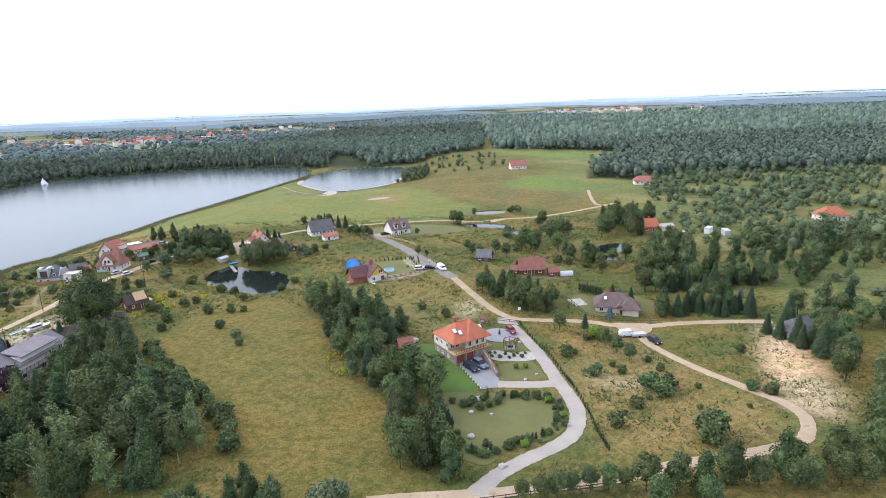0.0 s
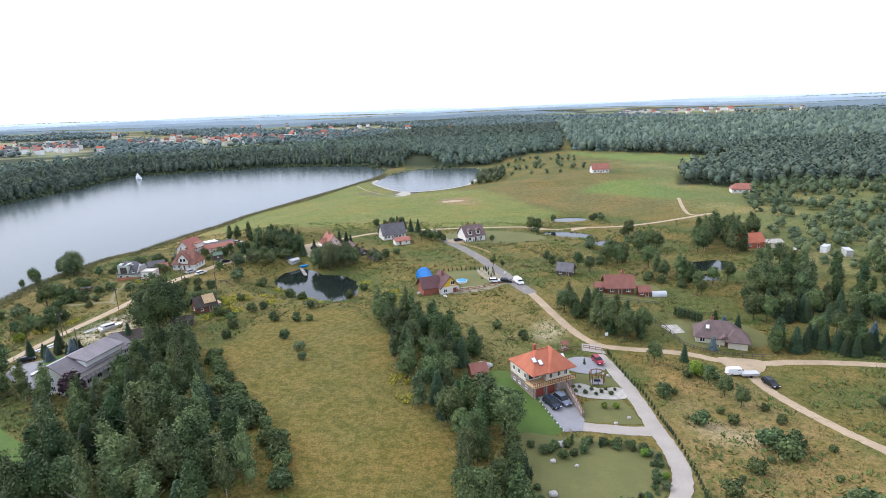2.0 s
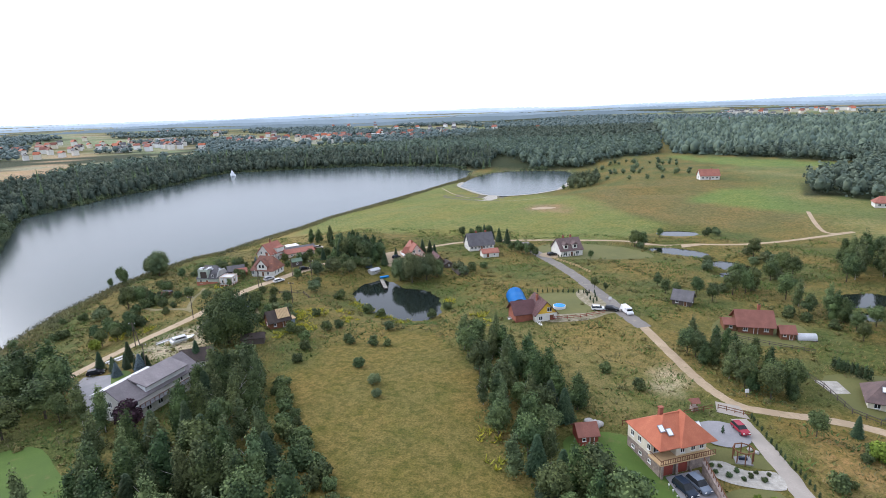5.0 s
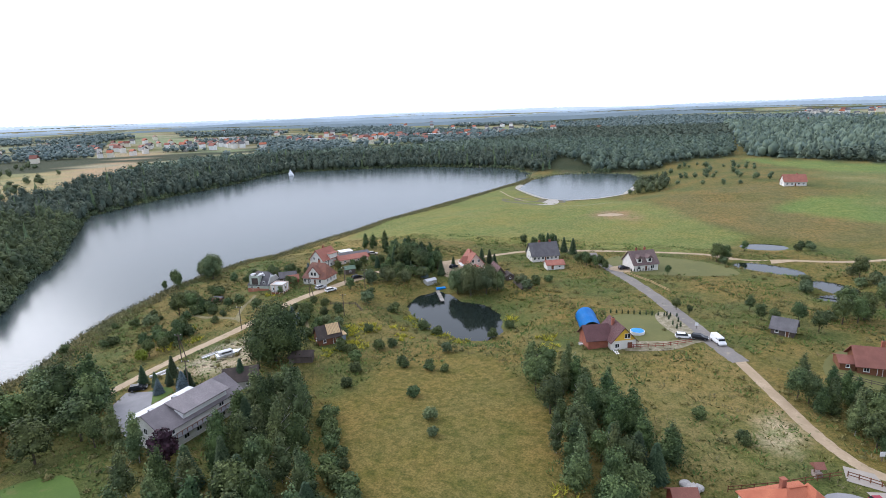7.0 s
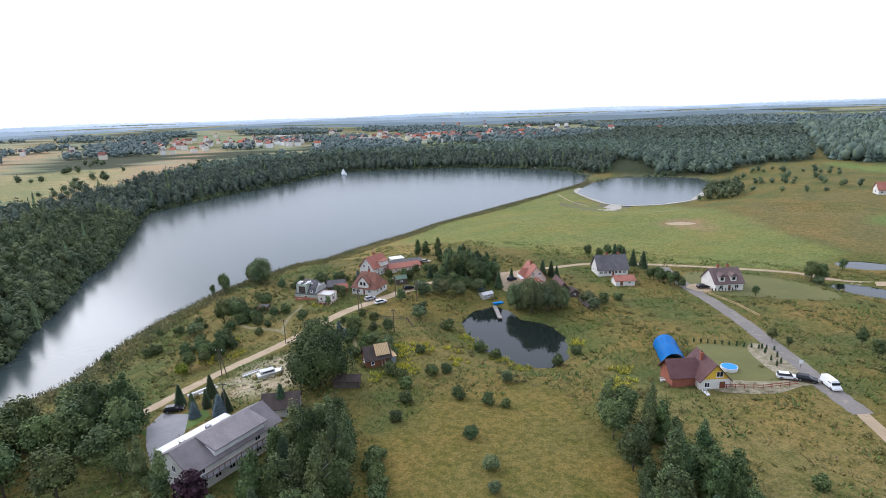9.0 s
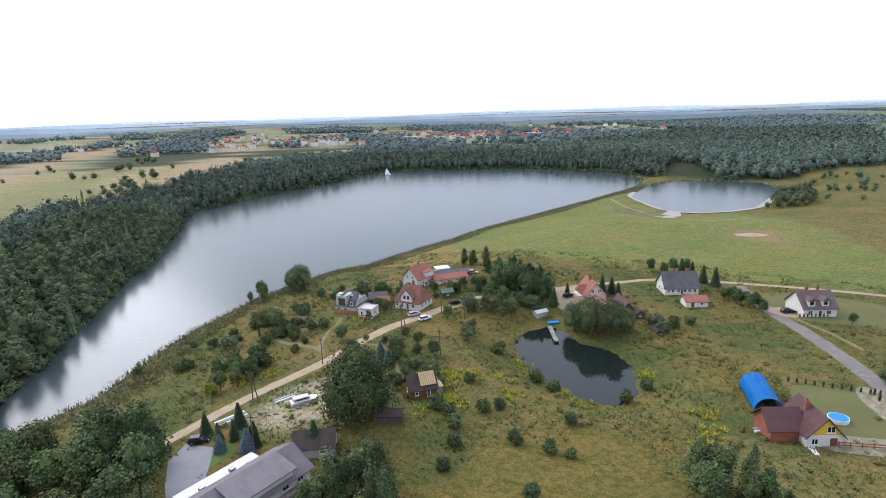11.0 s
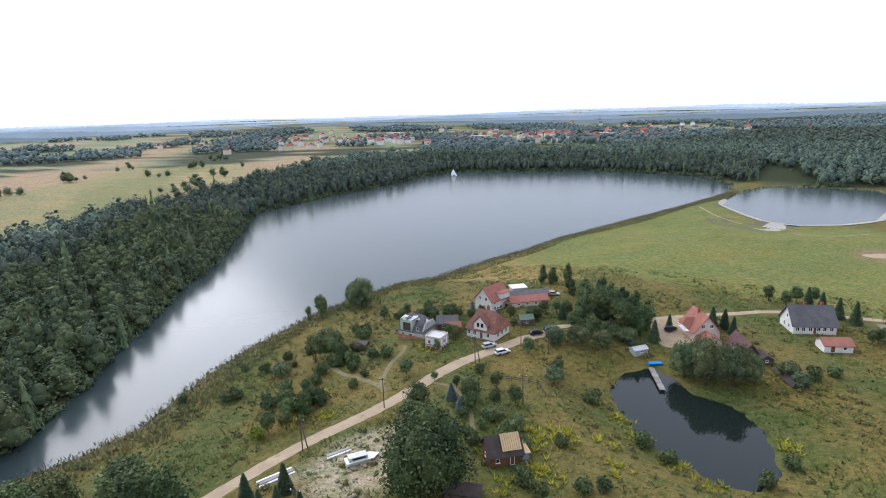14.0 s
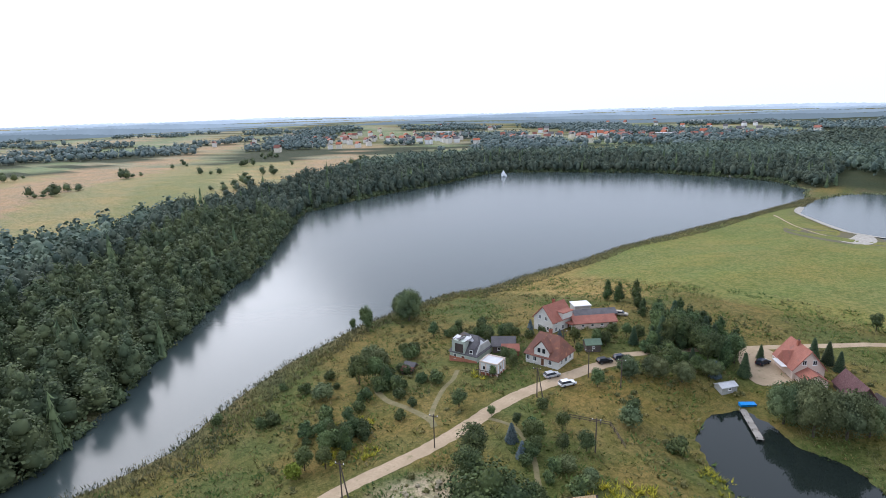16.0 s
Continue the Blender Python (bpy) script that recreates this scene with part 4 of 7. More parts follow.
for x, y, s in ((-166, 243, 0.55), (-162, 240, 0.5), (-158, 245, 0.6), (-148, 232, 0.42), (-145, 247, 0.4), (-150, 250, 0.45), (-147, 222, 0.35), (-146, 236, 0.4), (-136, 246, 0.38), (-133, 256, 0.5)):
    BROAD.put(x, y, s, tall=s * 0.95)
for x, y, s in ((-155, 252, 0.55), (-158.5, 257, 0.5), (-146.5, 254, 0.45)):
    BLUESPRUCE.put(x, y, s)
# thickets in the lakeside meadow and along the lane
for poly, step, seed in (([(-175, 200), (-166, 196), (-164, 206), (-172, 210)], 3.4, 81), ([(-166, 182), (-158, 174), (-152, 178), (-157, 188), (-164, 190)], 3.3, 82), ([(-184, 222), (-176, 216), (-172, 224), (-180, 230)], 3.8, 83), ([(-128, 204), (-121, 197), (-117, 201), (-124, 208)], 3.4, 84)):
    for x, y, r in scatter(poly, step, seed):
        (SHRUB if r < 0.45 else BROAD if r < 0.85 else ALDER).put(x, y, 1.3 + 0.7 * r if r < 0.45 else 0.32 + 0.25 * r)
BROAD.put(-144.5, 205.5, 0.62, tall=0.45)
# loose shrubs in the grass
for x, y, s in ((-77.3, 178, 1.2), (-70.1, 178.2, 1.15), (-66.2, 178.4, 0.8), (-68.3, 163.8, 1.1), (-87.2, 171.7, 1.2), (-85.3, 163.7, 1.1), (-88.3, 186.4, 1.3), (-85.8, 189.3, 1.1), (-98, 183, 1.4), (-94, 181, 1.3), (-91, 178, 1.2),
                (-128.8, 215.6, 1.1), (-101, 222, 1.5), (-80, 208.5, 1.3), (-86, 212, 1.5), (-63.5, 212, 1.3), (-60.5, 220, 1.2), (-9, 172, 1.1), (-2, 165, 1.1), (-14, 160, 1.2), (-194, 172, 1.2), (-176.8, 211.4, 1.4), (-172, 214, 1.2),
                (-158, 213, 1.5), (-165, 206, 1.6), (-168, 180, 1.5), (-170, 187, 1.4), (-60, 258, 1.5), (-56, 262, 1.2), (27.4, 139.1, 1.4), (32, 128, 1.3), (41.7, 119.9, 1.8), (43.5, 117, 1.7), (45.5, 120, 1.5), (36, 112, 1.2), (30, 105, 1.3),
                (45, 99, 2.2), (47, 101, 2.0), (66, 116, 1.1), (63, 118, 1.0)):
    SHRUB.put(x, y, s)
for x, y, s in ((-60.8, 155.8, 0.8), (-58, 150, 0.6), (-70, 190, 0.8), (-111, 222, 1.3), (-65, 256, 1.3), (-62, 252, 1.1), (-108, 198, 0.9), (-113, 199, 0.9)):
    PALESHRUB.put(x, y, s)
for x, y, r in scatter([(-180, 236), (-166, 240), (-150, 248), (-134, 252), (-132, 262), (-140, 256), (-152, 252), (-166, 250), (-184, 248)], 4.4, 41):
    (SHRUB if r < 0.5 else BROAD).put(x, y, 1.0 + 0.6 * r if r < 0.5 else 0.3 + 0.25 * r)
for x, y, r in scatter([(-130, 262), (-120, 256), (-108, 252), (-104, 258), (-116, 262), (-126, 270)], 3.4, 42):
    (SHRUB if r < 0.4 else BROAD if r < 0.8 else SPRUCE).put(x, y, 1.3 + 0.6 * r if r < 0.4 else 0.4 + 0.2 * r)
for x, y, r in scatter([(-126, 204), (-108, 196), (-96, 200), (-98, 186), (-112, 182), (-128, 196)], 6.0, 43):
    SHRUB.put(x, y, 0.8 + 0.7 * r)
for x, y, r in scatter([(-196, 180), (-170, 170), (-152, 166), (-150, 200), (-170, 224), (-196, 222)], 8.5, 44):
    (SHRUB if r < 0.7 else PALESHRUB).put(x, y, 0.7 + 0.8 * r)
for x, y, r in scatter([(28, 158), (46, 150), (50, 132), (60, 110), (54, 99), (28, 99), (27, 125)], 9.5, 45):
    SHRUB.put(x, y, 0.4 + 0.6 * r)
for x, y, r in scatter([(36, 232), (60, 212), (60, 200), (44, 214), (38, 222)], 6.0, 46):
    (SHRUB if r < 0.6 else BROAD).put(x, y, 1.2 if r < 0.6 else 0.55)
# garden planting
for k in range(46):
    f = k / 45
    line = curve([(18.8, 158), (20.9, 147.1), (23.4, 139.2), (24.7, 128.7), (25.6, 122), (25.9, 111.3), (25.6, 103.5), (25.9, 97)], steps=20)
    x, y = line[int(f * (len(line) - 1))][:2]
    THUJA.put(x, y, 0.55)
for x, y, s in ((0.7, 116.3, 0.8), (4.2, 114.9, 0.8), (8, 117, 0.7), (5.8, 119.8, 0.5), (16.7, 118.6, 0.8), (14, 119, 0.7), (18.8, 117.5, 0.8), (21, 115.4, 0.5), (-0.9, 104.8, 0.5), (1, 98.6, 0.6), (4.2, 100.4, 0.6), (8.8, 100, 0.7),
                (10, 101, 0.6), (11.6, 100.8, 0.6), (2.2, 117, 0.7), (6.2, 116, 0.6), (12, 120, 0.6), (-1.5, 118, 0.6), (3, 97, 0.6), (9, 139, 0.35), (11, 138.5, 0.4), (12.5, 140, 0.35), (14.5, 139, 0.4), (16.5, 138.5, 0.4), (17.5, 140.2, 0.3),
                (8.6, 140.6, 0.35), (13.2, 138, 0.35), (10, 140.8, 0.3), (15.6, 140.2, 0.3)):
    SHRUB.put(x, y, s)
for x, y, s in ((-1.9, 107, 1.1), (-2.7, 110.4, 1.2), (-2.4, 108.6, 1.0), (15, 102.4, 0.9), (13, 101.6, 0.7), (7.9, 136.5, 0.5), (8.3, 134.8, 0.5), (8.7, 133.2, 0.5), (9.0, 131.6, 0.5), (7.5, 138, 0.5), (12.2, 150.8, 0.7)):
    THUJA.put(x, y, s)
border = curve([(-2.6, 103), (0, 99.4), (4, 97.4), (8.4, 99.4), (13.5, 101.6), (17.6, 104.8), (19.8, 109), (20, 114), (18, 117.6), (13, 119.4), (8, 119.6), (3, 118.6)], steps=5)
for k, (x, y) in enumerate(border):
    dx, dy = 0.8 * math.sin(k * 2.3), 0.8 * math.cos(k * 1.7)
    if k % 7 == 3:
        LIMEBUSH.put(x + dx, y + dy, 0.22 + 0.05 * (k % 3))
    elif k % 5 == 1:
        THUJA.put(x + dx, y + dy, 0.6 + 0.1 * (k % 4))
    elif k % 11 == 6:
        PALESHRUB.put(x + dx, y + dy, 0.4)
    else:
        SHRUB.put(x + dx, y + dy, 0.32 + 0.09 * (k % 5))
for x, y in ((14.2, 133), (16.6, 133)):
    LIMEBUSH.put(x, y, 0.28)
for k in range(9):
    THUJA.put(43.2 + 0.75 * k, 188 - 0.5 * k, 1.35)
for k in range(8):
    THUJA.put(-27.5 + 1.05 * k, 281.3 + 0.62 * k, 0.55)
for k in range(12):
    THUJA.put(-31 + 1.7 * k, 229.5 - 0.05 * k, 0.6)
for k, (x, y) in enumerate(((-12.5, 218), (-13.5, 221), (-12, 224), (-14.5, 226), (-11.5, 220), (-15, 229))):
    THUJA.put(x, y, 0.7)


# ---- woods and reeds ----
def open_ground(x, y):
    """True where no road or laid surface lies."""
    clear = np.ones(len(x), bool)
    for ob in scene.objects:
        if ob.type == "MESH" and ob.get("category") in ("road", "ground") and ob.name.split(".")[0] != "ground":
            co = np.empty(len(ob.data.vertices) * 3, np.float32)
            ob.data.vertices.foreach_get("co", co)
            co = co.reshape(-1, 3)
            lo, hi = co.min(0) - 2, co.max(0) + 2
            near = np.where((x > lo[0]) & (x < hi[0]) & (y > lo[1]) & (y < hi[1]))[0]
            for k in near:
                if ((co[:, 0] - x[k]) ** 2 + (co[:, 1] - y[k]) ** 2).min() < 1.7:
                    clear[k] = False
    return clear


def joined(name, templates, spots, material, label, seed):
    """Many plants as one mesh: each spot is x, y, z, width, height."""
    rng = np.random.default_rng(seed)
    co, tri, at = [], [], 0
    pick = rng.integers(0, len(templates), len(spots))
    turn = rng.uniform(0, 6.283, len(spots))
    for k, (tco, ttri) in enumerate(templates):
        mine = spots[pick == k]
        if not len(mine):
            continue
        c, s = np.cos(turn[pick == k])[:, None], np.sin(turn[pick == k])[:, None]
        x = (tco[None, :, 0] * c - tco[None, :, 1] * s) * mine[:, 3:4] + mine[:, 0:1]
        y = (tco[None, :, 0] * s + tco[None, :, 1] * c) * mine[:, 3:4] + mine[:, 1:2]
        z = tco[None, :, 2] * mine[:, 4:5] + mine[:, 2:3]
        co.append(np.stack([x, y, z], 2).reshape(-1, 3))
        tri.append((ttri[None] + at + (np.arange(len(mine)) * len(tco))[:, None, None]).reshape(-1, 3))
        at += len(mine) * len(tco)
    ob = quick(name, np.concatenate(co), np.concatenate(tri).ravel(), 3, material)
    return tagged(ob, label, "trees", kind="stuff")


def grid_spots(x0, x1, y0, y1, step, seed, test, wide, tall, spread=0.35):
    rng = np.random.default_rng(seed)
    gx, gy = np.meshgrid(np.arange(x0, x1, step), np.arange(y0, y1, step))
    gx = gx.ravel() + rng.uniform(-0.48, 0.48, gx.size) * step
    gy = gy.ravel() + rng.uniform(-0.48, 0.48, gy.size) * step
    keep = test(gx, gy)
    gx, gy = gx[keep], gy[keep]
    big = rng.uniform(1 - spread, 1 + spread, len(gx))
    return np.stack([gx, gy, ground(gx, gy) - 0.3, wide * rng.uniform(0.8, 1.2, len(gx)) * big ** 0.5, tall * big], 1)


gen = np.random.default_rng(5)


def wood_tree(r, h, parts, leaves, size):
    """A crown for closed woods, brought to unit width and height."""
    lobes = [(0, 0, h * 0.45, r * 0.8, r * 0.8, h * 0.43)]
    for k in range(parts):
        a, f = gen.uniform(0, 6.283), gen.uniform(0.2, 0.85)
        q = r * gen.uniform(0.3, 0.55)
        lobes.append((q * math.cos(a), q * math.sin(a), h * f, r * 0.5, r * 0.5, r * 0.55))
    co, tri = crown_arrays(gen, lobes, leaves, size, detail=1)
    return co / np.array([r, r, h]), tri


def upright_tree(r, h, parts, leaves, size):
    """A tall feathered crown, brought to unit width and height."""
    co, tri = crown_arrays(gen, lobes_tall(gen, r, h, 0.6, parts), leaves, size)
    return co / np.array([r, r, h]), tri


FINETREES = [upright_tree(gen.uniform(3.2, 4.4), 15, 9, 520, 0.36) for k in range(10)]
BANKTREES = [wood_tree(3.9, 13, 2, 130, 0.52) for k in range(8)]
WOODTREES = [wood_tree(4.0, 12, 0, 44, 0.85) for k in range(8)]
FARTREES = [wood_tree(6.0, 13, 0, 14, 1.5) for k in range(6)]
BUSHES = [wood_tree(2.0, 3.2, 1, 60, 0.5) for k in range(5)]
PINES = [spruce_arrays(gen, 0.8, 1.0, 0.08, 5, 45, 0.25) for k in range(3)]


def lumps(n, detail):
    out = []
    for k in range(n):
        co, tri = BALLS[1] if detail else ball(1)
        j = co * (1 + gen.uniform(-0.42, 0.3, (len(co), 1)))
        out.append((j * np.array([0.95, 0.95, 0.52]) + np.array([0, 0, 0.5]), tri))
    return out


def in_west(x, y):
    return (outside(x, y, WOOD_WEST) < -1.5) & (np.minimum(outside(x, y, LAKE), outside(x, y, MERE)) > -1.5)


def in_east(x, y):
    return outside(x, y, WOOD_EAST) < 0


spots = grid_spots(-580, -140, 40, 830, 6.7, 1, lambda x, y: in_west(x, y) & (outside(x, y, LAKE) < 70), 4.4, 14.0)
edge = grid_spots(-580, -20, 40, 830, 3.4, 31, lambda x, y: (outside(x, y, WOOD_WEST) < 0) & (np.abs(np.minimum(outside(x, y, LAKE), outside(x, y, MERE)) - 1.0) < 3.2), 2.2, 3.6, 0.5)
joined("bank_bushes", BUSHES, edge, BANKLEAF, "bushes hanging over the wooded bank", 31)
near = (spots[:, 1] < 330) & (spots[:, 0] > -420) & (outside(spots[:, 0], spots[:, 1], LAKE) < 55)
joined("bank_wood", FINETREES, spots[near], BANKLEAF, "mixed wood of tall trees on the steep near bank", 101)
joined("bank_wood", BANKTREES, spots[~near], HAZEDLEAF, "dense mixed wood along the lake's far bank", 1)
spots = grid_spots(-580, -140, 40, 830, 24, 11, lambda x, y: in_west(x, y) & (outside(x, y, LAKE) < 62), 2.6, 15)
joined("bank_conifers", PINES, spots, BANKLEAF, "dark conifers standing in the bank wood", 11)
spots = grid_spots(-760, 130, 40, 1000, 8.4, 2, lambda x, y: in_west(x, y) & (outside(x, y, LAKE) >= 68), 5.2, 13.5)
joined("west_wood", WOODTREES, spots, HAZEDLEAF, "closed wood behind the lake", 2)
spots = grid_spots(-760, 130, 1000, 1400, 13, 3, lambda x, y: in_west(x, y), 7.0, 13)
joined("north_wood", WOODTREES, spots, HAZEDLEAF, "closed wood north of the lake", 3)
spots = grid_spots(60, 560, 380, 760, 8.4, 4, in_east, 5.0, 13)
joined("east_wood", WOODTREES, spots, HAZEDLEAF, "closed wood east of the pastures", 4)
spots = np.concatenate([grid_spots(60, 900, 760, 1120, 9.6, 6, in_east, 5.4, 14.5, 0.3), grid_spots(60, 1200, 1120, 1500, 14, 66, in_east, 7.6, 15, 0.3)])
joined("east_wood_far", lumps(5, 1) + [spruce_arrays(gen, 0.8, 1.05, 0.05, 4, 16, 0.28) for k in range(7)], spots, HAZEDLEAF, "far wood on the eastern rise", 6)
spots = grid_spots(112, 320, 230, 450, 6.6, 7, lambda x, y: (x > 105 + 0.25 * (y - 260)) & (waves(x, y, 17, 3.0) > 0.4) & ~in_east(x, y), 2.9, 6.0, 0.6)
joined("scrub", BANKTREES, spots, BANKLEAF, "scrub and young trees on abandoned fields", 7)
spots = grid_spots(128, 330, 90, 250, 6.2, 8, lambda x, y: waves(x, y, 22, 1.0) > 0.4, 3.2, 7.5, 0.55)
joined("scrub", BANKTREES, spots, BANKLEAF, "young wood among small clearings", 8)
spots = grid_spots(-40, 60, 520, 700, 12, 9, lambda x, y: (waves(x, y, 15, 7.0) > 0.6) & (outside(x, y, MERE) > 10), 3.0, 6.0, 0.5)
joined("scrub", BANKTREES, spots, BANKLEAF, "bushes scattered over the far pasture", 9)
spots = grid_spots(-34, -12, 530, 612, 6.0, 19, lambda x, y: outside(x, y, MERE) > 5, 3.2, 9.0, 0.4)
joined("scrub", BANKTREES, spots, BANKLEAF, "dark tree group by the mere", 19)
spots = grid_spots(-900, -480, 150, 700, 11, 10, lambda x, y: (waves(x, y, 34, 2.2) > 0.86) & ~in_west(x, y), 4.5, 9.0, 0.5)
joined("field_trees", BANKTREES, spots, BANKLEAF, "tree groups between the corn fields", 10)


def far_wood(x, y):
    far = np.hypot(x + 50, y - 100)
    return ~clearing(x, y) & (far > 900) & (far < 4600) & ~in_west(x, y) & ~in_east(x, y) & ((x > -700) | (far > 1150)) & (outside(x, y, LAKE) > 120)


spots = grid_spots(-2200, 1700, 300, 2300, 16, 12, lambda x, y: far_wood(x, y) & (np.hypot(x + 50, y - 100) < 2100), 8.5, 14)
joined("distant_wood", FARTREES, spots, HAZEDFARLEAF, "distant woods between farmland", 12)

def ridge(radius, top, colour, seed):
    """A long line of wooded hills on the horizon, with haze put into its glowing colour."""
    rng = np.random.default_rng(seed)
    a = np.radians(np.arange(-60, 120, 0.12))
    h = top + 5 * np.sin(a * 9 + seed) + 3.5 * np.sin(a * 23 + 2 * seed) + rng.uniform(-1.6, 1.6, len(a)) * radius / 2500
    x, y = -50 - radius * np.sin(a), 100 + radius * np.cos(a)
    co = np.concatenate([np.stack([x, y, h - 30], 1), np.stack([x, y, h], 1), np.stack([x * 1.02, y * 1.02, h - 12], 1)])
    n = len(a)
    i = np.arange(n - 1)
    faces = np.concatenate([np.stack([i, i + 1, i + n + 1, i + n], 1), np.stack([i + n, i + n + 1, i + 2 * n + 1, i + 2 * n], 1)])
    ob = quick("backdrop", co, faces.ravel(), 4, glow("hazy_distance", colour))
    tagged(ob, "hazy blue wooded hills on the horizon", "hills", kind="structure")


# Emission colours stand in for haze: paler blue with each ridge farther out.
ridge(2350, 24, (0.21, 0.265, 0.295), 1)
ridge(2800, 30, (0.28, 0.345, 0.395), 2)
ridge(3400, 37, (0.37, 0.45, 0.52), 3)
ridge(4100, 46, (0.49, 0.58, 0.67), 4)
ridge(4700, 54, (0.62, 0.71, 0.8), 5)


def tufts(name, spots, blades, material, label, seed, lean=0.35, blade=0.42):
    """Upright clumps of stalks; a spot is x, y, z, width, height."""
    rng = np.random.default_rng(seed)
    n = len(spots)
    co = np.zeros((n, blades, 3, 3))
    for k in range(blades):
        a = rng.uniform(0, 6.283, n)
        r = rng.uniform(0, 0.5, n) * spots[:, 3]
        foot = spots[:, :3] + np.stack([r * np.cos(a), r * np.sin(a), np.zeros(n)], 1)
        b = rng.uniform(0, 6.283, n)
        side = np.stack([np.cos(b), np.sin(b), np.zeros(n)], 1) * spots[:, 3:4] * blade
        top = foot + np.stack([np.cos(a) * lean, np.sin(a) * lean, np.ones(n)], 1) * spots[:, 4:5] * rng.uniform(0.7, 1.2, (n, 1))
        co[:, k, 0], co[:, k, 1], co[:, k, 2] = foot - side, foot + side, top
    ob = quick(name, co.reshape(-1, 3), np.arange(n * blades * 3), 3, material)
    return tagged(ob, label, "plants", kind="stuff")


spots = grid_spots(-226, -140, 60, 700, 1.25, 21, lambda x, y: (np.abs(outside(x, y, LAKE) - 4.0) < 7.0 + 1.8 * np.sin(y / 23)) & (x > -222 + (y > 640) * 900), 1.5, 0.95)
tufts("reeds", spots, 8, REED, "belt of olive reeds along the lake shore", 21, 0.5, 0.12)
spots = grid_spots(-500, -20, 120, 790, 2.6, 28, lambda x, y: (np.abs(np.minimum(outside(x, y, LAKE), outside(x, y, MERE)) - 0.2) < 1.8) & ((x < -226) | (y > 640)), 2.4, 1.5)
tufts("reeds", spots, 5, REED, "pale reed fringe under the wooded bank", 28, 0.4, 0.3)
spots = grid_spots(-224, 100, 66, 330, 2.0, 22, lambda x, y: (waves(x, y, 14, 0.7) > 0.36) & (outside(x, y, MEADOW) > 1) & (outside(x, y, LAKE) > 2) & (outside(x, y, POND) > 0.6) & open_ground(x, y), 1.3, 0.55, 0.5)
tufts("weeds", spots, 6, WEED, "tall weeds in rough grass", 22, 0.8, 0.2)
spots = grid_spots(-90, 0, 64, 196, 2.2, 23, lambda x, y: outside(x, y, MEADOW) < 0, 0.6, 0.26, 0.5)
tufts("meadow_grass", spots, 3, foliage("dry_grass", (0.21, 0.18, 0.06), (0.12, 0.11, 0.035)), "dry grass tufts in the mown meadow", 23, 0.8)
HERB = foliage("green_herbs", (0.12, 0.155, 0.042), (0.05, 0.075, 0.022))
spots = grid_spots(-222, 100, 90, 330, 1.8, 26, lambda x, y: (waves(x, y, 8, 3.3) > 0.5) & (outside(x, y, MEADOW) > -1) & (outside(x, y, LAKE) > 3) & (outside(x, y, POND) > 0.6) & open_ground(x, y), 1.7, 0.6, 0.55)
tufts("herbs", spots, 9, HERB, "dark green nettles and herbs in rough grass", 26, 1.0, 0.15)
STRAWSTALK = foliage("pale_dry_stalks", (0.28, 0.235, 0.115), (0.17, 0.145, 0.065))
spots = grid_spots(-222, 100, 90, 330, 2.2, 27, lambda x, y: (waves(x, y, 6, 5.3) > 0.52) & (outside(x, y, MEADOW) > 1) & (outside(x, y, LAKE) > 3) & (outside(x, y, POND) > 0.6) & open_ground(x, y), 1.2, 0.7, 0.5)
tufts("dry_stalks", spots, 7, STRAWSTALK, "pale seeding grasses and dry stalks", 27, 0.8, 0.11)
LOWBUSH = [crown_arrays(gen, [(0, 0, 0.35, 0.6, 0.6, 0.45)], 60, 0.17, detail=1) for k in range(4)]
spots = grid_spots(-215, 60, 90, 300, 3.4, 25, lambda x, y: (waves(x, y, 11, 6.1) > 0.55) & (outside(x, y, MEADOW) > 2) & (outside(x, y, LAKE) > 6) & (outside(x, y, POND) > 1.5) & (x < 30 + 30 * (y > 190)) & ~((np.abs(x - 5) < 24) & (y > 86) & (y < 164)) & open_ground(x, y), 1.1, 1.0, 0.6)
joined("low_scrub", LOWBUSH, spots, WEED, "low bushes and brambles in rough grass", 25)
clumps = []
for x, y, r in ((-101, 190, 4), (-100, 200, 5), (-93, 219, 3), (-88, 215, 3), (-79, 209, 3), (-72, 206, 3), (-62, 227, 3), (-99.6, 180, 3), (-96, 187, 4), (-86, 197, 3), (-44, 199, 3), (-46, 195, 3), (-104, 196, 4), (-28, 132, 2), (-31, 140, 2.5),
                (-163, 184, 4), (-155, 178, 4), (-160, 190, 3), (-150, 182, 3), (-150, 222, 3), (-46, 206, 3), (-91, 205, 3), (-108, 188, 3)):
    for k in range(int(r * r * 2.2)):
        a, q = random.uniform(0, 6.283), r * math.sqrt(random.random())
        clumps.append((x + q * math.cos(a), y + q * math.sin(a), lift(x + q * math.cos(a), y + q * math.sin(a)), 0.8, random.uniform(0.5, 0.95)))
tufts("goldenrod", np.array(clumps), 9, GOLD, "clumps of yellow flowering goldenrod", 24, 1.0, 0.16)


# ---- buildings ----
def box(bm, x0, x1, y0, y1, z0, z1):
    m = Matrix.Translation(((x0 + x1) / 2, (y0 + y1) / 2, (z0 + z1) / 2)) @ Matrix.Diagonal((x1 - x0, y1 - y0, z1 - z0, 1))
    return bmesh.ops.create_cube(bm, size=1, matrix=m)["verts"]


def boxes(*sizes):
    bm = bmesh.new()
    for s in sizes:
        box(bm, *s)
    return bm


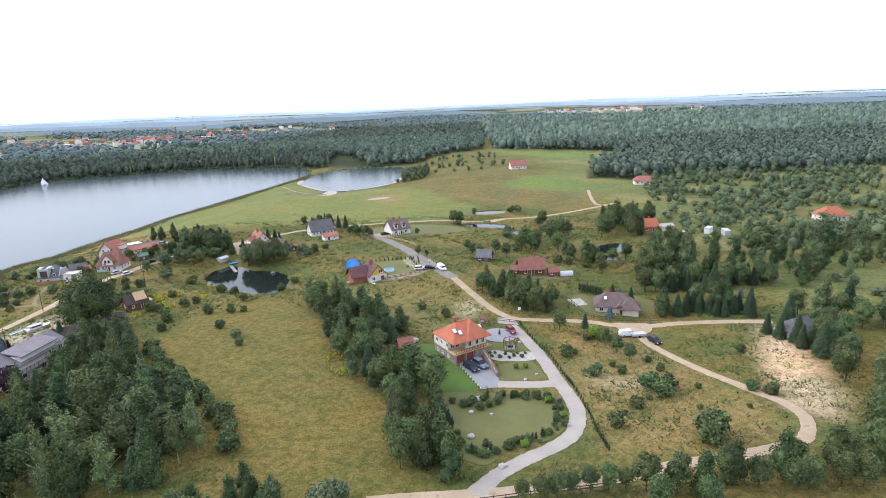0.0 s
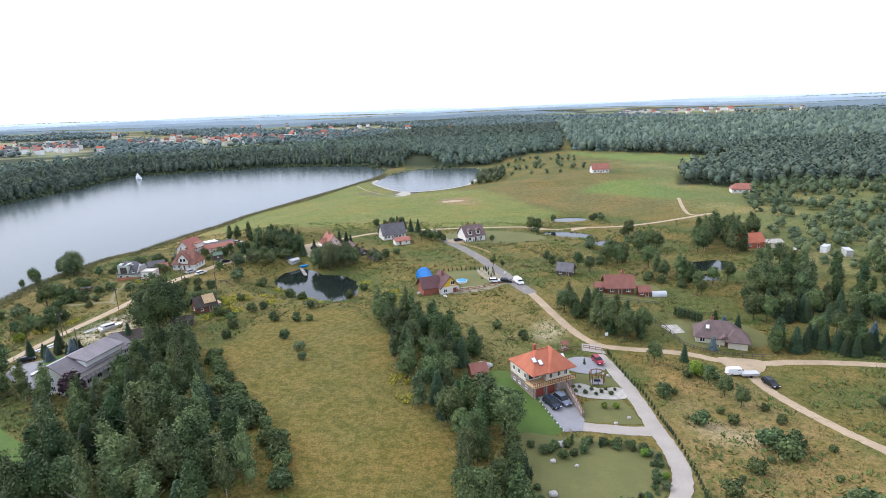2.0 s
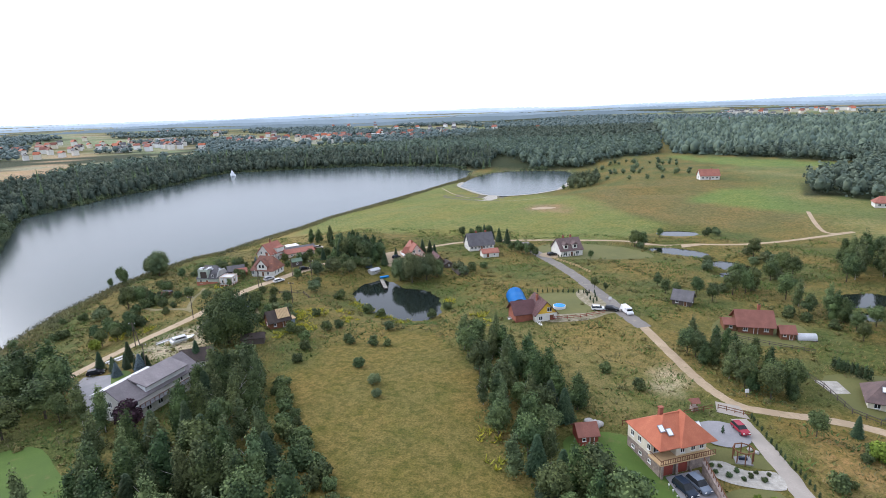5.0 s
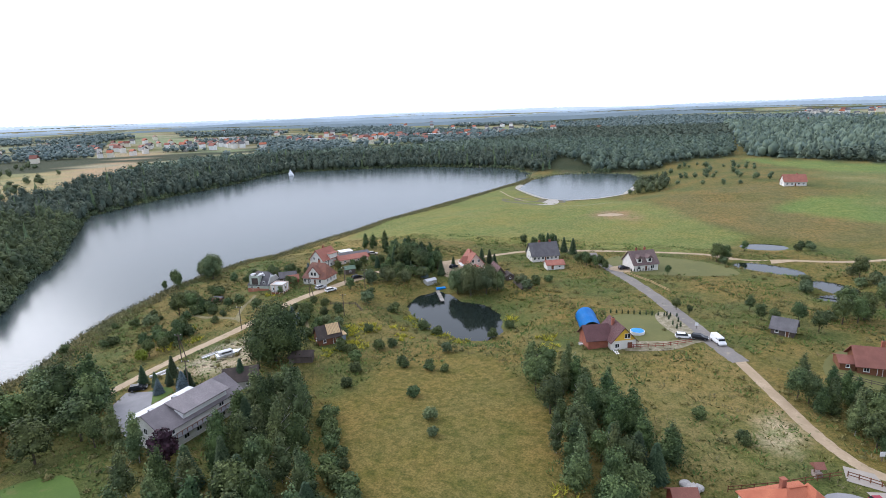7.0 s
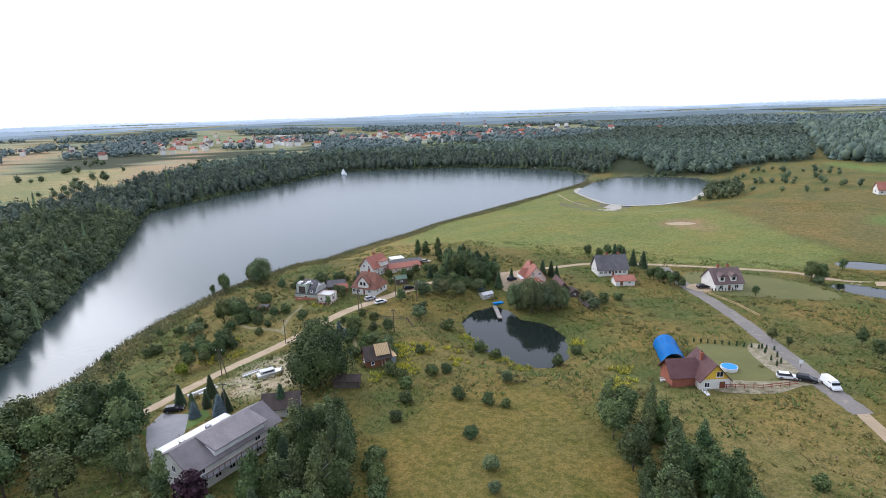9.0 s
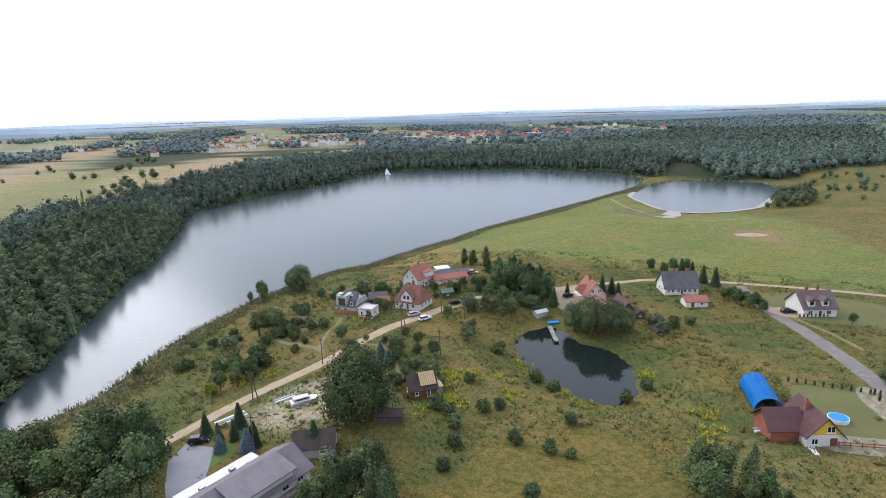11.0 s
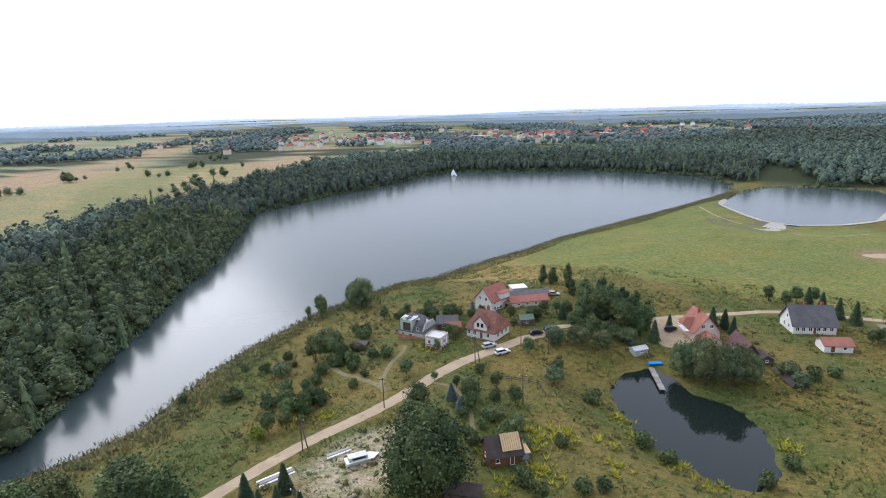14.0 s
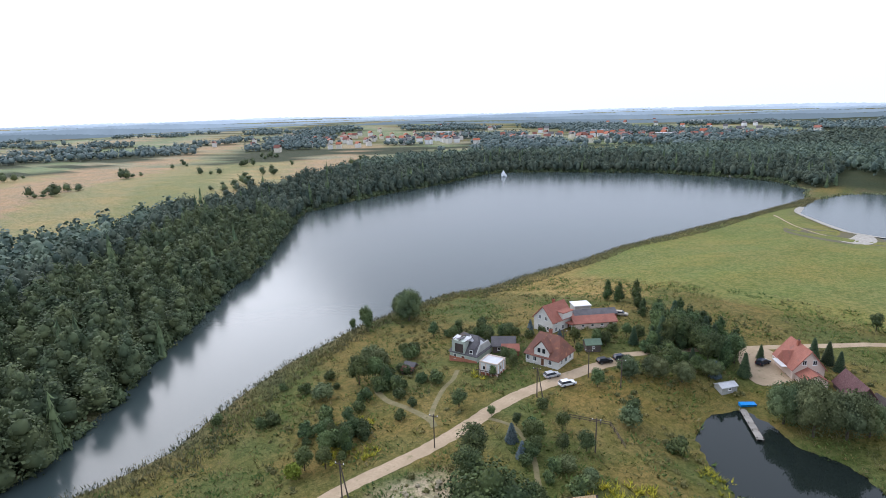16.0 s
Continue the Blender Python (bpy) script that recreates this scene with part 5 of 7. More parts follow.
def prism(outline, a, b, axis="x"):
    """An outline of (across, up) pulled along an axis from a to b."""
    bm = bmesh.new()
    place = (lambda s, q: (s, q[0], q[1])) if axis == "x" else (lambda s, q: (q[0], s, q[1]))
    ends = [[bm.verts.new(place(s, q)) for q in outline] for s in (a, b)]
    bm.faces.new(ends[0])
    bm.faces.new(reversed(ends[1]))
    n = len(outline)
    for k in range(n):
        bm.faces.new((ends[0][k], ends[1][k], ends[1][(k + 1) % n], ends[0][(k + 1) % n]))
    bmesh.ops.recalc_face_normals(bm, faces=bm.faces)
    return bm


def roof_mesh(L, W, base, rise, over, hip=0.0, thick=0.18):
    """A pitched roof with its eaves out over the walls; hip: how far the ends lean in."""
    bm = bmesh.new()
    x, y = L / 2 + over, W / 2 + over
    drop = rise / (W / 2) * over
    e = [bm.verts.new(p) for p in ((-x, -y, base - drop), (x, -y, base - drop), (x, y, base - drop), (-x, y, base - drop))]
    r = [bm.verts.new(p) for p in ((-x + hip, 0, base + rise), (x - hip, 0, base + rise))]
    faces = [bm.faces.new((e[0], e[1], r[1], r[0])), bm.faces.new((e[2], e[3], r[0], r[1]))]
    if hip:
        faces += [bm.faces.new((e[1], e[2], r[1])), bm.faces.new((e[3], e[0], r[0]))]
    bmesh.ops.recalc_face_normals(bm, faces=bm.faces)
    if bm.faces[:][0].normal.z < 0:
        bmesh.ops.reverse_faces(bm, faces=bm.faces)
    bmesh.ops.solidify(bm, geom=bm.faces[:], thickness=thick)
    return bm


def opening(root, L, W, side, u, z, w, h, name="window", glass=PANE, frame_mat=FRAME, out=0.0):
    """A window or door set on one of the four walls, with its frame, sill and pane."""
    def at(a0, a1, d0, d1, z0, z1):
        if side == "f":
            return (a0, a1, -W / 2 - d1 - out, -W / 2 - d0 - out, z0, z1)
        if side == "b":
            return (a0, a1, W / 2 + d0 + out, W / 2 + d1 + out, z0, z1)
        if side == "l":
            return (-L / 2 - d1 - out, -L / 2 - d0 - out, a0, a1, z0, z1)
        return (L / 2 + d0 + out, L / 2 + d1 + out, a0, a1, z0, z1)
    t = 0.09
    w0, w1 = u - w / 2, u + w / 2
    bm = boxes(at(w0, w1, -0.05, 0.06, z, z + t), at(w0, w1, -0.05, 0.06, z + h - t, z + h), at(w0, w0 + t, -0.05, 0.06, z + t, z + h - t), at(w1 - t, w1, -0.05, 0.06, z + t, z + h - t))
    if name == "window" and w > 0.9:
        box(bm, *at(u - t / 2, u + t / 2, -0.05, 0.055, z + t, z + h - t))
    ob = part(name, bm, frame_mat, root)
    part("pane" if name == "window" else "leaf", boxes(at(w0 + t, w1 - t, -0.05, 0.02, z + t, z + h - t)), glass, ob)
    if name == "window":
        part("sill", boxes(at(w0 - 0.08, w1 + 0.08, 0.0, 0.14, z - 0.07, z)), frame_mat, ob)
    return ob


def house(name, label, x, y, turn, L, W, h, rise, wall, roof, over=0.45, hip=0.0, windows=(), doors=(), chimneys=(), plinth=None, gable=None, z=None, category="house", doorleaf=TIMBER, frame_mat=FRAME, group=""):
    c, s = math.cos(radians(turn)), math.sin(radians(turn))
    if z is None:
        z = min(lift(x + a * c - b * s, y + a * s + b * c) for a in (-L / 2, L / 2) for b in (-W / 2, W / 2)) + 0.15
    root = thing(name, label, category, x, y, turn, z, group)
    lower = -1.2
    part("wall", boxes((-L / 2, L / 2, -W / 2, W / 2, lower, h)), wall, root)
    if rise and not hip:
        for a in (-L / 2, L / 2 - 0.25):
            part("gable", prism([(-W / 2, h), (W / 2, h), (0, h + rise - 0.02)], a, a + 0.25), gable or wall, root)
    elif rise and hip:
        pass
    if rise:
        part("roof", roof_mesh(L, W, h + 0.04, rise, over, hip), roof, root)
    else:
        part("roof", boxes((-L / 2 - over, L / 2 + over, -W / 2 - over, W / 2 + over, h, h + 0.25)), roof, root)
    if plinth:
        part("plinth", boxes((-L / 2 - 0.05, L / 2 + 0.05, -W / 2 - 0.05, W / 2 + 0.05, lower - 0.02, plinth[1])), plinth[0], root)
    for w in windows:
        opening(root, L, W, *w, frame_mat=frame_mat)
    for d in doors:
        opening(root, L, W, *d, name="door", glass=doorleaf, frame_mat=frame_mat)
    for cx, cy, top in chimneys:
        stack = part("chimney", boxes((cx - 0.35, cx + 0.35, cy - 0.3, cy + 0.3, h, top), (cx - 0.42, cx + 0.42, cy - 0.37, cy + 0.37, top, top + 0.14)), BRICK, root)
        part("flue", boxes((cx - 0.15, cx + 0.15, cy - 0.15, cy + 0.15, top + 0.12, top + 0.4)), DARKROOF, stack)
    return root


def skylight(root, x, y, z, slope, turn=0.0):
    """A roof window lying in a slope that falls towards -y."""
    m = pose(x, y, z, slope, 0, turn)
    for name, size, material in (("roof_window", (1.15, 1.5, 0.16), CHROME), ("pane", (0.9, 1.25, 0.2), WHITE)):
        bm = bmesh.new()
        bmesh.ops.create_cube(bm, size=1, matrix=m @ Matrix.Diagonal((*size, 1)))
        if name == "roof_window":
            top = part(name, bm, material, root)
        else:
            part(name, bm, material, top)


def main_house():
    """The large house with an orange hipped roof, garages below and a balcony."""
    L, W, low, h = 11.4, 10.6, 2.7, 5.75
    root = thing("house", "cream house with an orange tiled hip roof over stone garages", "house", 1.5, 142.6, 31, lift(0, 135.5) + 0.12)
    root.scale = (0.9, 0.9, 0.95)
    part("basement_wall", boxes((-L / 2, L / 2, -W / 2, W / 2, -1, low)), STONE, root, "rough field-stone lower storey")
    part("wall", boxes((-L / 2, -1.2, -W / 2 + 3.2, W / 2, low, h), (-1.2, L / 2, -W / 2 + 1.2, W / 2, low, h)), CREAM, root)
    roof = part("roof", roof_mesh(L, W, h + 0.1, 3.3, 0.45, 4.6), ORANGE, root)
    # a second slope over the bay
    bm = bmesh.new()
    p = [bm.verts.new(q) for q in ((-1.7, -6.1, h - 0.2), (6.5, -6.1, h - 0.2), (6.5, 1.5, h - 0.2), (2.4, 0.2, h + 3.75), (2.4, -1.6, h + 3.6), (-1.7, 1.5, h - 0.2))]
    for f in ((0, 1, 4), (1, 2, 3, 4), (0, 4, 3, 5)):
        bm.faces.new([p[k] for k in f])
    bmesh.ops.recalc_face_normals(bm, faces=bm.faces)
    bmesh.ops.solidify(bm, geom=bm.faces[:], thickness=0.15)
    part("bay_roof", bm, ORANGE, root)
    part("ridge", boxes((-1.1, 2.2, -0.14, 0.14, h + 3.32, h + 3.5)), ORANGE, roof)
    part("balcony_floor", boxes((-L / 2 - 0.3, L / 2 + 0.6, -W / 2 - 0.7, -W / 2 + 3.3, low - 0.12, low + 0.08)), NEWWOOD, root)
    rail = part("balcony_rail", boxes((-L / 2 - 0.3, L / 2 + 0.6, -W / 2 - 0.7, -W / 2 - 0.6, low + 0.95, low + 1.05), (-L / 2 - 0.3, -L / 2 - 0.2, -W / 2 - 1, -W / 2 + 3, low + 0.95, low + 1.05),
                                      (-L / 2 - 0.3, L / 2 + 0.6, -W / 2 - 0.68, -W / 2 - 0.62, low + 0.15, low + 0.22)), TIMBER, root)
    for k in range(24):
        x = -L / 2 - 0.25 + k * (L + 0.8) / 23
        part("baluster", boxes((x - 0.05, x + 0.05, -W / 2 - 0.69, -W / 2 - 0.61, low + 0.08, low + 0.96)), TIMBER, rail)
    for x in (-3.9, -0.7):
        opening(root, L, W, "f", x, 0.02, 2.5, 2.2, "garage_door", REDWOOD, STONE)
    for x in (-5.5, -2.3, 0.9):
        part("pillar", boxes((x - 0.22, x + 0.22, -W / 2 - 0.66, -W / 2 - 0.3, -0.6, low - 0.12)), STONE, root)
    for x in (0.2, 2.6, 4.6):
        opening(root, L, W - 2.4, "f", x, low + 0.5, 1.0, 1.7)
    for x in (-4.3, -2.6):
        opening(root, L, W - 6.4, "f", x, low + 0.3, 1.3, 2.0)
    for y in (-1.8, 1.2, 3.6):
        opening(root, L, W, "l", y, low + 0.9, 1.1, 1.2)
        opening(root, L, W, "l", y - 0.4, 1.1, 1.0, 0.7)
    for y in (-2, 1, 3.5):
        opening(root, L, W, "r", y, low + 0.9, 1.2, 1.3)
    for x in (-3, 0, 3):
        opening(root, L, W, "b", x, low + 0.8, 1.2, 1.4)
    stack = part("chimney", boxes((-1.6, -0.8, 0.9, 1.6, h + 1.5, h + 4.2)), BRICK, root)
    part("chimney_cap", boxes((-1.7, -0.7, 0.8, 1.7, h + 4.2, h + 4.33)), BRICK, stack)
    for x, y in ((-3.6, -2.4), (-2.3, -3.2)):
        skylight(root, x, y, h + 3.4 * (1 + y / (W / 2)) + 0.25, 32)
    skylight(root, 3.4, -3.4, h + 1.75, 40)
    skylight(root, 4.2, -3.2, h + 1.8, 40)
    # wall and rail beside the parking
    wall = thing("retaining_wall", "sloping field-stone retaining wall with a brick rail", "wall", 6.9, 138.5, -75, lift(6.9, 138.5))
    part("stones", prism([(0, -1.5), (0, 2.3), (5, 1.5), (9.5, 0.5), (9.5, -1.5)], -0.2, 0.2, "y"), STONE, wall)
    part("coping", prism([(0, 2.3), (0, 2.42), (5, 1.62), (9.5, 0.62), (9.5, 0.5), (5, 1.5)], -0.3, 0.3, "y"), STONE, wall)
    for k in range(11):
        top = 2.4 - 0.16 * k if k < 6 else 1.6 - 0.2 * (k - 5)
        part("rail_post", boxes((k * 0.92, k * 0.92 + 0.09, -0.05, 0.05, top - 0.1, top + 0.8)), TIMBER, wall)
    part("handrail", prism([(0, 3.15), (0, 3.25), (5, 2.45), (9.5, 1.45), (9.5, 1.35), (5, 2.35)], -0.05, 0.05, "y"), TIMBER, wall)


main_house()

bh = house("house", "low villa with a brown hipped tile roof", 50.5, 174.2, -14, 13, 9.5, 2.7, 3.4, CREAM, BROWNTILE, 0.7, 4.5,
           [("f", -4.6, 0.8, 1.4, 1.3), ("f", -1.5, 0.7, 1.6, 1.5), ("l", -2, 0.8, 1.2, 1.3), ("l", 2, 0.8, 1.2, 1.3), ("r", 2, 0.8, 1.2, 1.2)], [("f", 2.2, 0, 1.2, 2.1), ("f", 4.9, 0, 2.4, 2.1)], [(-1.8, 1.2, 6.6)])
bh.scale = (0.86, 0.86, 0.92)
part("porch_roof", prism([(-1.7, 2.55), (1.7, 2.55), (0, 3.7)], -6.6, -3.4, "y"), BROWNTILE, bh).location = (1.6, 0, 0)
for x in (0.2, 3.0):
    part("porch_post", boxes((x - 0.12, x + 0.12, -6.4, -6.16, -0.4, 2.56)), CREAM, bh)
wing = part("wing_roof", roof_mesh(6, 6.4, 2.75, 2.6, 0.6, 2.8), BROWNTILE, bh)
wing.location = (5.2, -3.6, 0)
part("wing_wall", boxes((2.6, 7.9, -6.4, -0.6, -1, 2.72)), CREAM, bh)
skylight(bh, -3.2, -2.6, 4.75, 36)

house("timber_house", "red-roofed brown timber house with a lean-to", 30.0, 208.0, 2, 8.6, 7.4, 2.7, 3.0, TIMBER, BROWNRED, 0.7, 0, [("f", -2.6, 0.9, 1.2, 1.2), ("f", 2.6, 0.9, 1.2, 1.2), ("r", 0, 0.9, 1.2, 1.2), ("l", 1, 0.9, 1, 1.1)], [("f", 0, 0, 1.1, 2.1)], [(1.5, 0.8, 6.8)])
house("lean_to", "low red-roofed lean-to of the timber house", 23.9, 207.2, 2, 3.2, 5.0, 1.9, 1.0, TIMBER, BROWNRED, 0.3, 0, [("f", 0, 0.8, 0.8, 0.8)], [], category="shed")
house("garden_shed", "small red-roofed wooden garden house", 37.4, 204.2, 4, 3.4, 3.4, 2.0, 1.5, TIMBER, BROWNRED, 0.4, 0, [("f", -0.9, 0.9, 0.8, 0.8)], [("f", 0.7, 0, 0.9, 1.9)], category="shed")
house("garden_shed", "dark red timber shed on the lawn", -13.0, 144.0, 20, 3.6, 4.2, 2.1, 1.5, REDWOOD, BROWNRED, 0.35, 0, [("f", -0.9, 0.9, 0.7, 0.7)], [("f", 0.6, 0, 0.9, 1.9)], category="shed")

yh = house("house", "unfinished yellow house under a maroon sheet roof", -27.6, 205.6, -62, 9.0, 6.6, 2.6, 3.6, PLASTER, MAROON, 0.5, 0, [("r", -1.8, 0.7, 1.2, 1.2), ("r", 0.9, 3.1, 1.5, 1.3), ("l", 0, 0.8, 1.2, 1.2), ("b", -1, 0.8, 1.2, 1.2)],
           [("r", 1.6, 0, 1.5, 2.1)], [(-0.6, -0.9, 6.8)], gable=YELLOW)
part("wing_wall", boxes((-4.2, 2.2, -8.6, -3.3, -1, 2.5)), BRICK, yh, "bare brick wing")
bm = roof_mesh(6.4, 6.4, 2.55, 2.9, 0.45)
bmesh.ops.rotate(bm, verts=bm.verts, matrix=Matrix.Rotation(radians(90), 3, "Z"))
part("wing_roof", bm, MAROON, yh).location = (-1.0, -5.6, 0)
part("wing_gable", prism([(-4.2, 2.5), (2.2, 2.5), (-1.0, 5.3)], -8.6, -8.35, "y"), BRICK, yh)
part("terrace", boxes((4.5, 7.0, -3.0, 3.0, -0.8, 0.15)), WHITE, yh)
tw = house("house", "white family house with a brown dormer roof", -24.6, 288.6, 30, 10, 9.6, 2.9, 4.2, PLASTER, BROWNTILE, 0.5, 0, [("r", -2, 0.8, 1.3, 1.3), ("r", 2, 0.8, 1.3, 1.3), ("r", 0, 3.7, 1.1, 1.2), ("f", -3, 0.8, 1.3, 1.3), ("f", 2.6, 0.8, 1.4, 1.3)],
           [("f", 0, 0, 1.1, 2.1)], [(-1.5, 0.8, 7.9), (2.0, 0.8, 7.9)])
for x in (-2.6, 1.6):
    dormer = part("dormer", boxes((x - 1.0, x + 1.0, -4.4, -1.2, 3.0, 5.1)), PLASTER, tw)
    part("dormer_roof", prism([(x - 1.4, 5.0), (x + 1.4, 5.0), (x, 6.2)], -4.8, -0.8, "y"), BROWNTILE, dormer)
    part("pane", boxes((x - 0.55, x + 0.55, -4.44, -4.38, 3.7, 4.8)), PANE, dormer)
gh = house("house", "old white house with a large grey tiled roof", -64.3, 292.6, 29, 11.5, 8.6, 2.7, 4.6, PLASTER, SLATE, 0.5, 0, [("f", u, 0.8, 1.0, 1.2) for u in (-4.6, -3, -1.2, 1, 2.6, 4.4)] + [("l", -1.4, 0.8, 1, 1.2), ("l", 1.4, 0.8, 1, 1.2), ("l", 0, 3.5, 0.9, 1.1)],
           [("f", 0, 0, 0.9, 2)], [(-1.4, 0.2, 8.0), (3.2, 0.2, 8.0)])
house("outbuilding", "low outbuilding with a pale red roof", -57.2, 280.2, 28, 7, 5, 2.0, 1.3, PLASTER, REDTILE, 0.4, 0, [("f", 1.5, 0.7, 0.9, 0.8)], [("f", -1.4, 0, 1.2, 1.8)], category="shed")
oh = house("house", "tall pink-white house with an orange tile roof", -89.2, 272.0, 127, 9.0, 7.4, 2.9, 4.5, PINK, REDTILE, 0.5, 0, [("f", -2, 0.8, 1.1, 1.2), ("f", 2, 0.8, 1.1, 1.2), ("l", -1.8, 0.8, 1.1, 1.2), ("l", 1.6, 0.8, 1.1, 1.2), ("l", -1.2, 3.7, 1, 1.2), ("l", 1.2, 3.7, 1, 1.2)],
           [], [(0.5, 0.4, 7.9)])
part("dormer_roof", prism([(-1.9, 2.9), (1.9, 2.9), (0, 5.6)], 0.6, 4.4, "y"), REDTILE, oh)
part("balcony", boxes((-2.6, 2.2, 3.7, 5.4, 2.3, 2.45)), WHITE, oh)
part("balcony_rail", boxes((-2.6, 2.2, 5.3, 5.38, 3.2, 3.3), (-2.6, -2.5, 5.3, 5.38, 2.45, 3.2), (2.1, 2.2, 5.3, 5.38, 2.45, 3.2), (-0.2, -0.1, 5.3, 5.38, 2.45, 3.2)), WHITE, oh)
house("annex", "low annex with an orange tile roof", -85.6, 266.6, 127, 4.6, 5.2, 1.8, 1.5, PINK, REDTILE, 0.3, 0, category="shed")
house("barn", "dark weathered barn with a steep maroon roof", -76.8, 265.2, 122, 9.5, 4.6, 1.8, 3.0, OLDWOOD, MAROON, 0.4, 0, [("f", -2.5, 0.7, 0.8, 0.7)], [("l", 0, 0, 1.4, 1.8)], category="barn")
house("barn", "small grey lean-to barn", -71.6, 262.6, 122, 4.5, 3.2, 1.6, 1.0, OLDWOOD, DARKROOF, 0.3, 0, [("l", 0, 0.7, 0.7, 0.6)], category="barn")
house("barn", "collapsed dark shed with a sunken roof", -64.5, 255.4, 122, 9.0, 3.6, 0.5, 1.9, OLDWOOD, DARKROOF, 0.3, 0, category="barn")
house("cabin", "grey-roofed wooden summer cabin", 14.4, 224.5, -20, 5.4, 5.0, 2.1, 2.3, OLDWOOD, SLATE, 0.5, 0, [("f", -1.3, 0.8, 0.9, 0.9), ("r", 0, 0.8, 0.9, 0.9)], [("f", 1.2, 0, 0.9, 1.9)])

# village by the lake
rh = house("ruined_house", "half-ruined grey-green house with a torn roof", -161.0, 230.6, 8, 8.6, 8.6, 3.0, 4.0, GREENWALL, SLATE, 0.3, 2.2, [("l", -2, 0.9, 1, 1.3), ("l", 1.5, 0.9, 1, 1.3), ("f", -2.6, 0.9, 1, 1.4), ("f", 2.6, 3.4, 0.9, 1)], [("f", 0, 0, 1.2, 2.2)], plinth=(BRICK, 0.9))
part("dormer", boxes((-3.4, 0.6, -4.5, -0.5, 3.0, 6.4)), GREENWALL, rh)
for k, (u, v, z, tip, turn) in enumerate(((-2.9, -2.4, 6.5, 4, 3), (-1.3, -2.9, 6.62, -5, -8), (0.3, -2.2, 6.5, 7, 10), (-2.2, -0.6, 6.7, 12, -14), (0.9, -0.8, 6.3, 22, 20), (2.6, -2.6, 5.3, 38, 12), (3.2, -0.9, 5.0, 34, -6))):
    bm = boxes((-0.75, 0.75, -1.3, 1.3, -0.03, 0.03))
    part("roof_sheet", bm, (SHEET, SLATE, SHEET, OLDWOOD, SHEET, SLATE, SHEET)[k], rh, "loose torn roofing sheet").matrix_basis = pose(u, v, z, tip, tip * 0.6, turn)
for u in (-3.0, -1.1, 0.9):
    part("rafter", boxes((u - 0.08, u + 0.08, -4.7, 0.4, 6.38, 6.52)), OLDWOOD, rh)
part("brick_base", boxes((-4.4, 4.4, -4.42, -4.32, -1.2, 1.5)), surface("hollow_brick", (0.46, 0.2, 0.12), (0.34, 0.14, 0.09), 0.8, 5), rh, "bare orange hollow brick")
# Dark slab on the dormer front, in place of a shaded opening.
part("hollow", boxes((-2.4, 0.2, -4.56, -4.4, 3.1, 5.6)), DARKROOF, rh)
part("gable", prism([(-4.3, 3.0), (4.3, 3.0), (2.2, 5.4), (-2.2, 5.4)], 3.95, 4.3), GREYWALL, rh)
wb = house("unfinished_block", "small white unfinished block on brick piers", -148.8, 224.2, 10, 4.6, 4.4, 3.2, 0, WHITE, SHEET, 0.15, 0, [("f", -1.2, 1.4, 0.9, 1.1), ("f", 1.2, 1.4, 0.9, 1.1), ("r", 0, 1.4, 0.9, 1.1)], [], plinth=(BRICK, 0.7), category="shed")
for u, v in ((-2.36, -2.26), (-0.8, -2.26), (0.8, -2.26), (2.36, -2.26), (2.36, -0.7), (2.36, 0.8), (2.36, 2.26)):
    part("pillar", boxes((u - 0.16, u + 0.16, v - 0.16, v + 0.16, -0.8, 3.2)), PINK, wb)
part("parapet", boxes((-2.5, 2.5, -2.4, -2.28, 3.44, 3.75), (-2.5, 2.5, 2.28, 2.4, 3.44, 3.75), (-2.5, -2.38, -2.28, 2.28, 3.44, 3.75), (2.38, 2.5, -2.28, 2.28, 3.44, 3.75)), PINK, wb)
for k in range(6):
    part("scaffold_pole", boxes((-3.2 + k * 1.3, -3.1 + k * 1.3, -3.2, -3.1, -1, 1.6)), OLDWOOD, wb)
part("scaffold_board", boxes((-3.3, 3.4, -3.25, -3.05, 1.5, 1.62)), OLDWOOD, wb)
v1 = house("house", "old white house with a mottled red tile roof", -140.6, 238.6, 2, 9.5, 8.6, 2.9, 4.6, PLASTER, RUSTTILE, 0.5, 2.2, [("f", -4, 0.8, 1, 1.3), ("f", -2, 0.8, 1, 1.3), ("f", 2.5, 0.8, 1, 1.3), ("r", -2.4, 0.8, 1, 1.3), ("r", 0, 0.8, 1, 1.3), ("r", 2.4, 0.8, 1, 1.3)], [("f", 0.3, 0, 1, 2.1)], [(0, 0.4, 8.4)])
part("front_gable", prism([(-2.1, 2.6), (2.1, 2.6), (2.1, 4.4), (0, 6.7), (-2.1, 4.4)], -4.45, -2.0, "y"), PLASTER, v1)
part("front_gable_roof", prism([(-2.6, 4.0), (0, 6.9), (2.6, 4.0), (2.6, 4.25), (0, 7.2), (-2.6, 4.25)], -4.7, -1.6, "y"), RUSTTILE, v1)
for u in (-0.7, 0.7):
    part("window", boxes((u - 0.4, u + 0.4, -4.5, -4.42, 3.6, 4.8)), PANE, v1)
v2 = house("house", "white house with a red tile roof and porch", -152.6, 260.6, 80, 9.0, 7.6, 4.2, 4.0, PLASTER, REDTILE, 0.5, 0, [("f", -3, 0.8, 1, 1.3), ("f", 0, 0.8, 1, 1.3), ("f", -3, 3.0, 1, 1.1), ("l", -2, 0.8, 1, 1.3), ("l", 1.5, 0.8, 1, 1.3), ("l", -1.2, 3.8, 1, 1.2), ("l", 1.4, 3.8, 1, 1.2)], [("f", 2.6, 0, 1, 2.1)], [(0.5, 0.4, 9.0)])
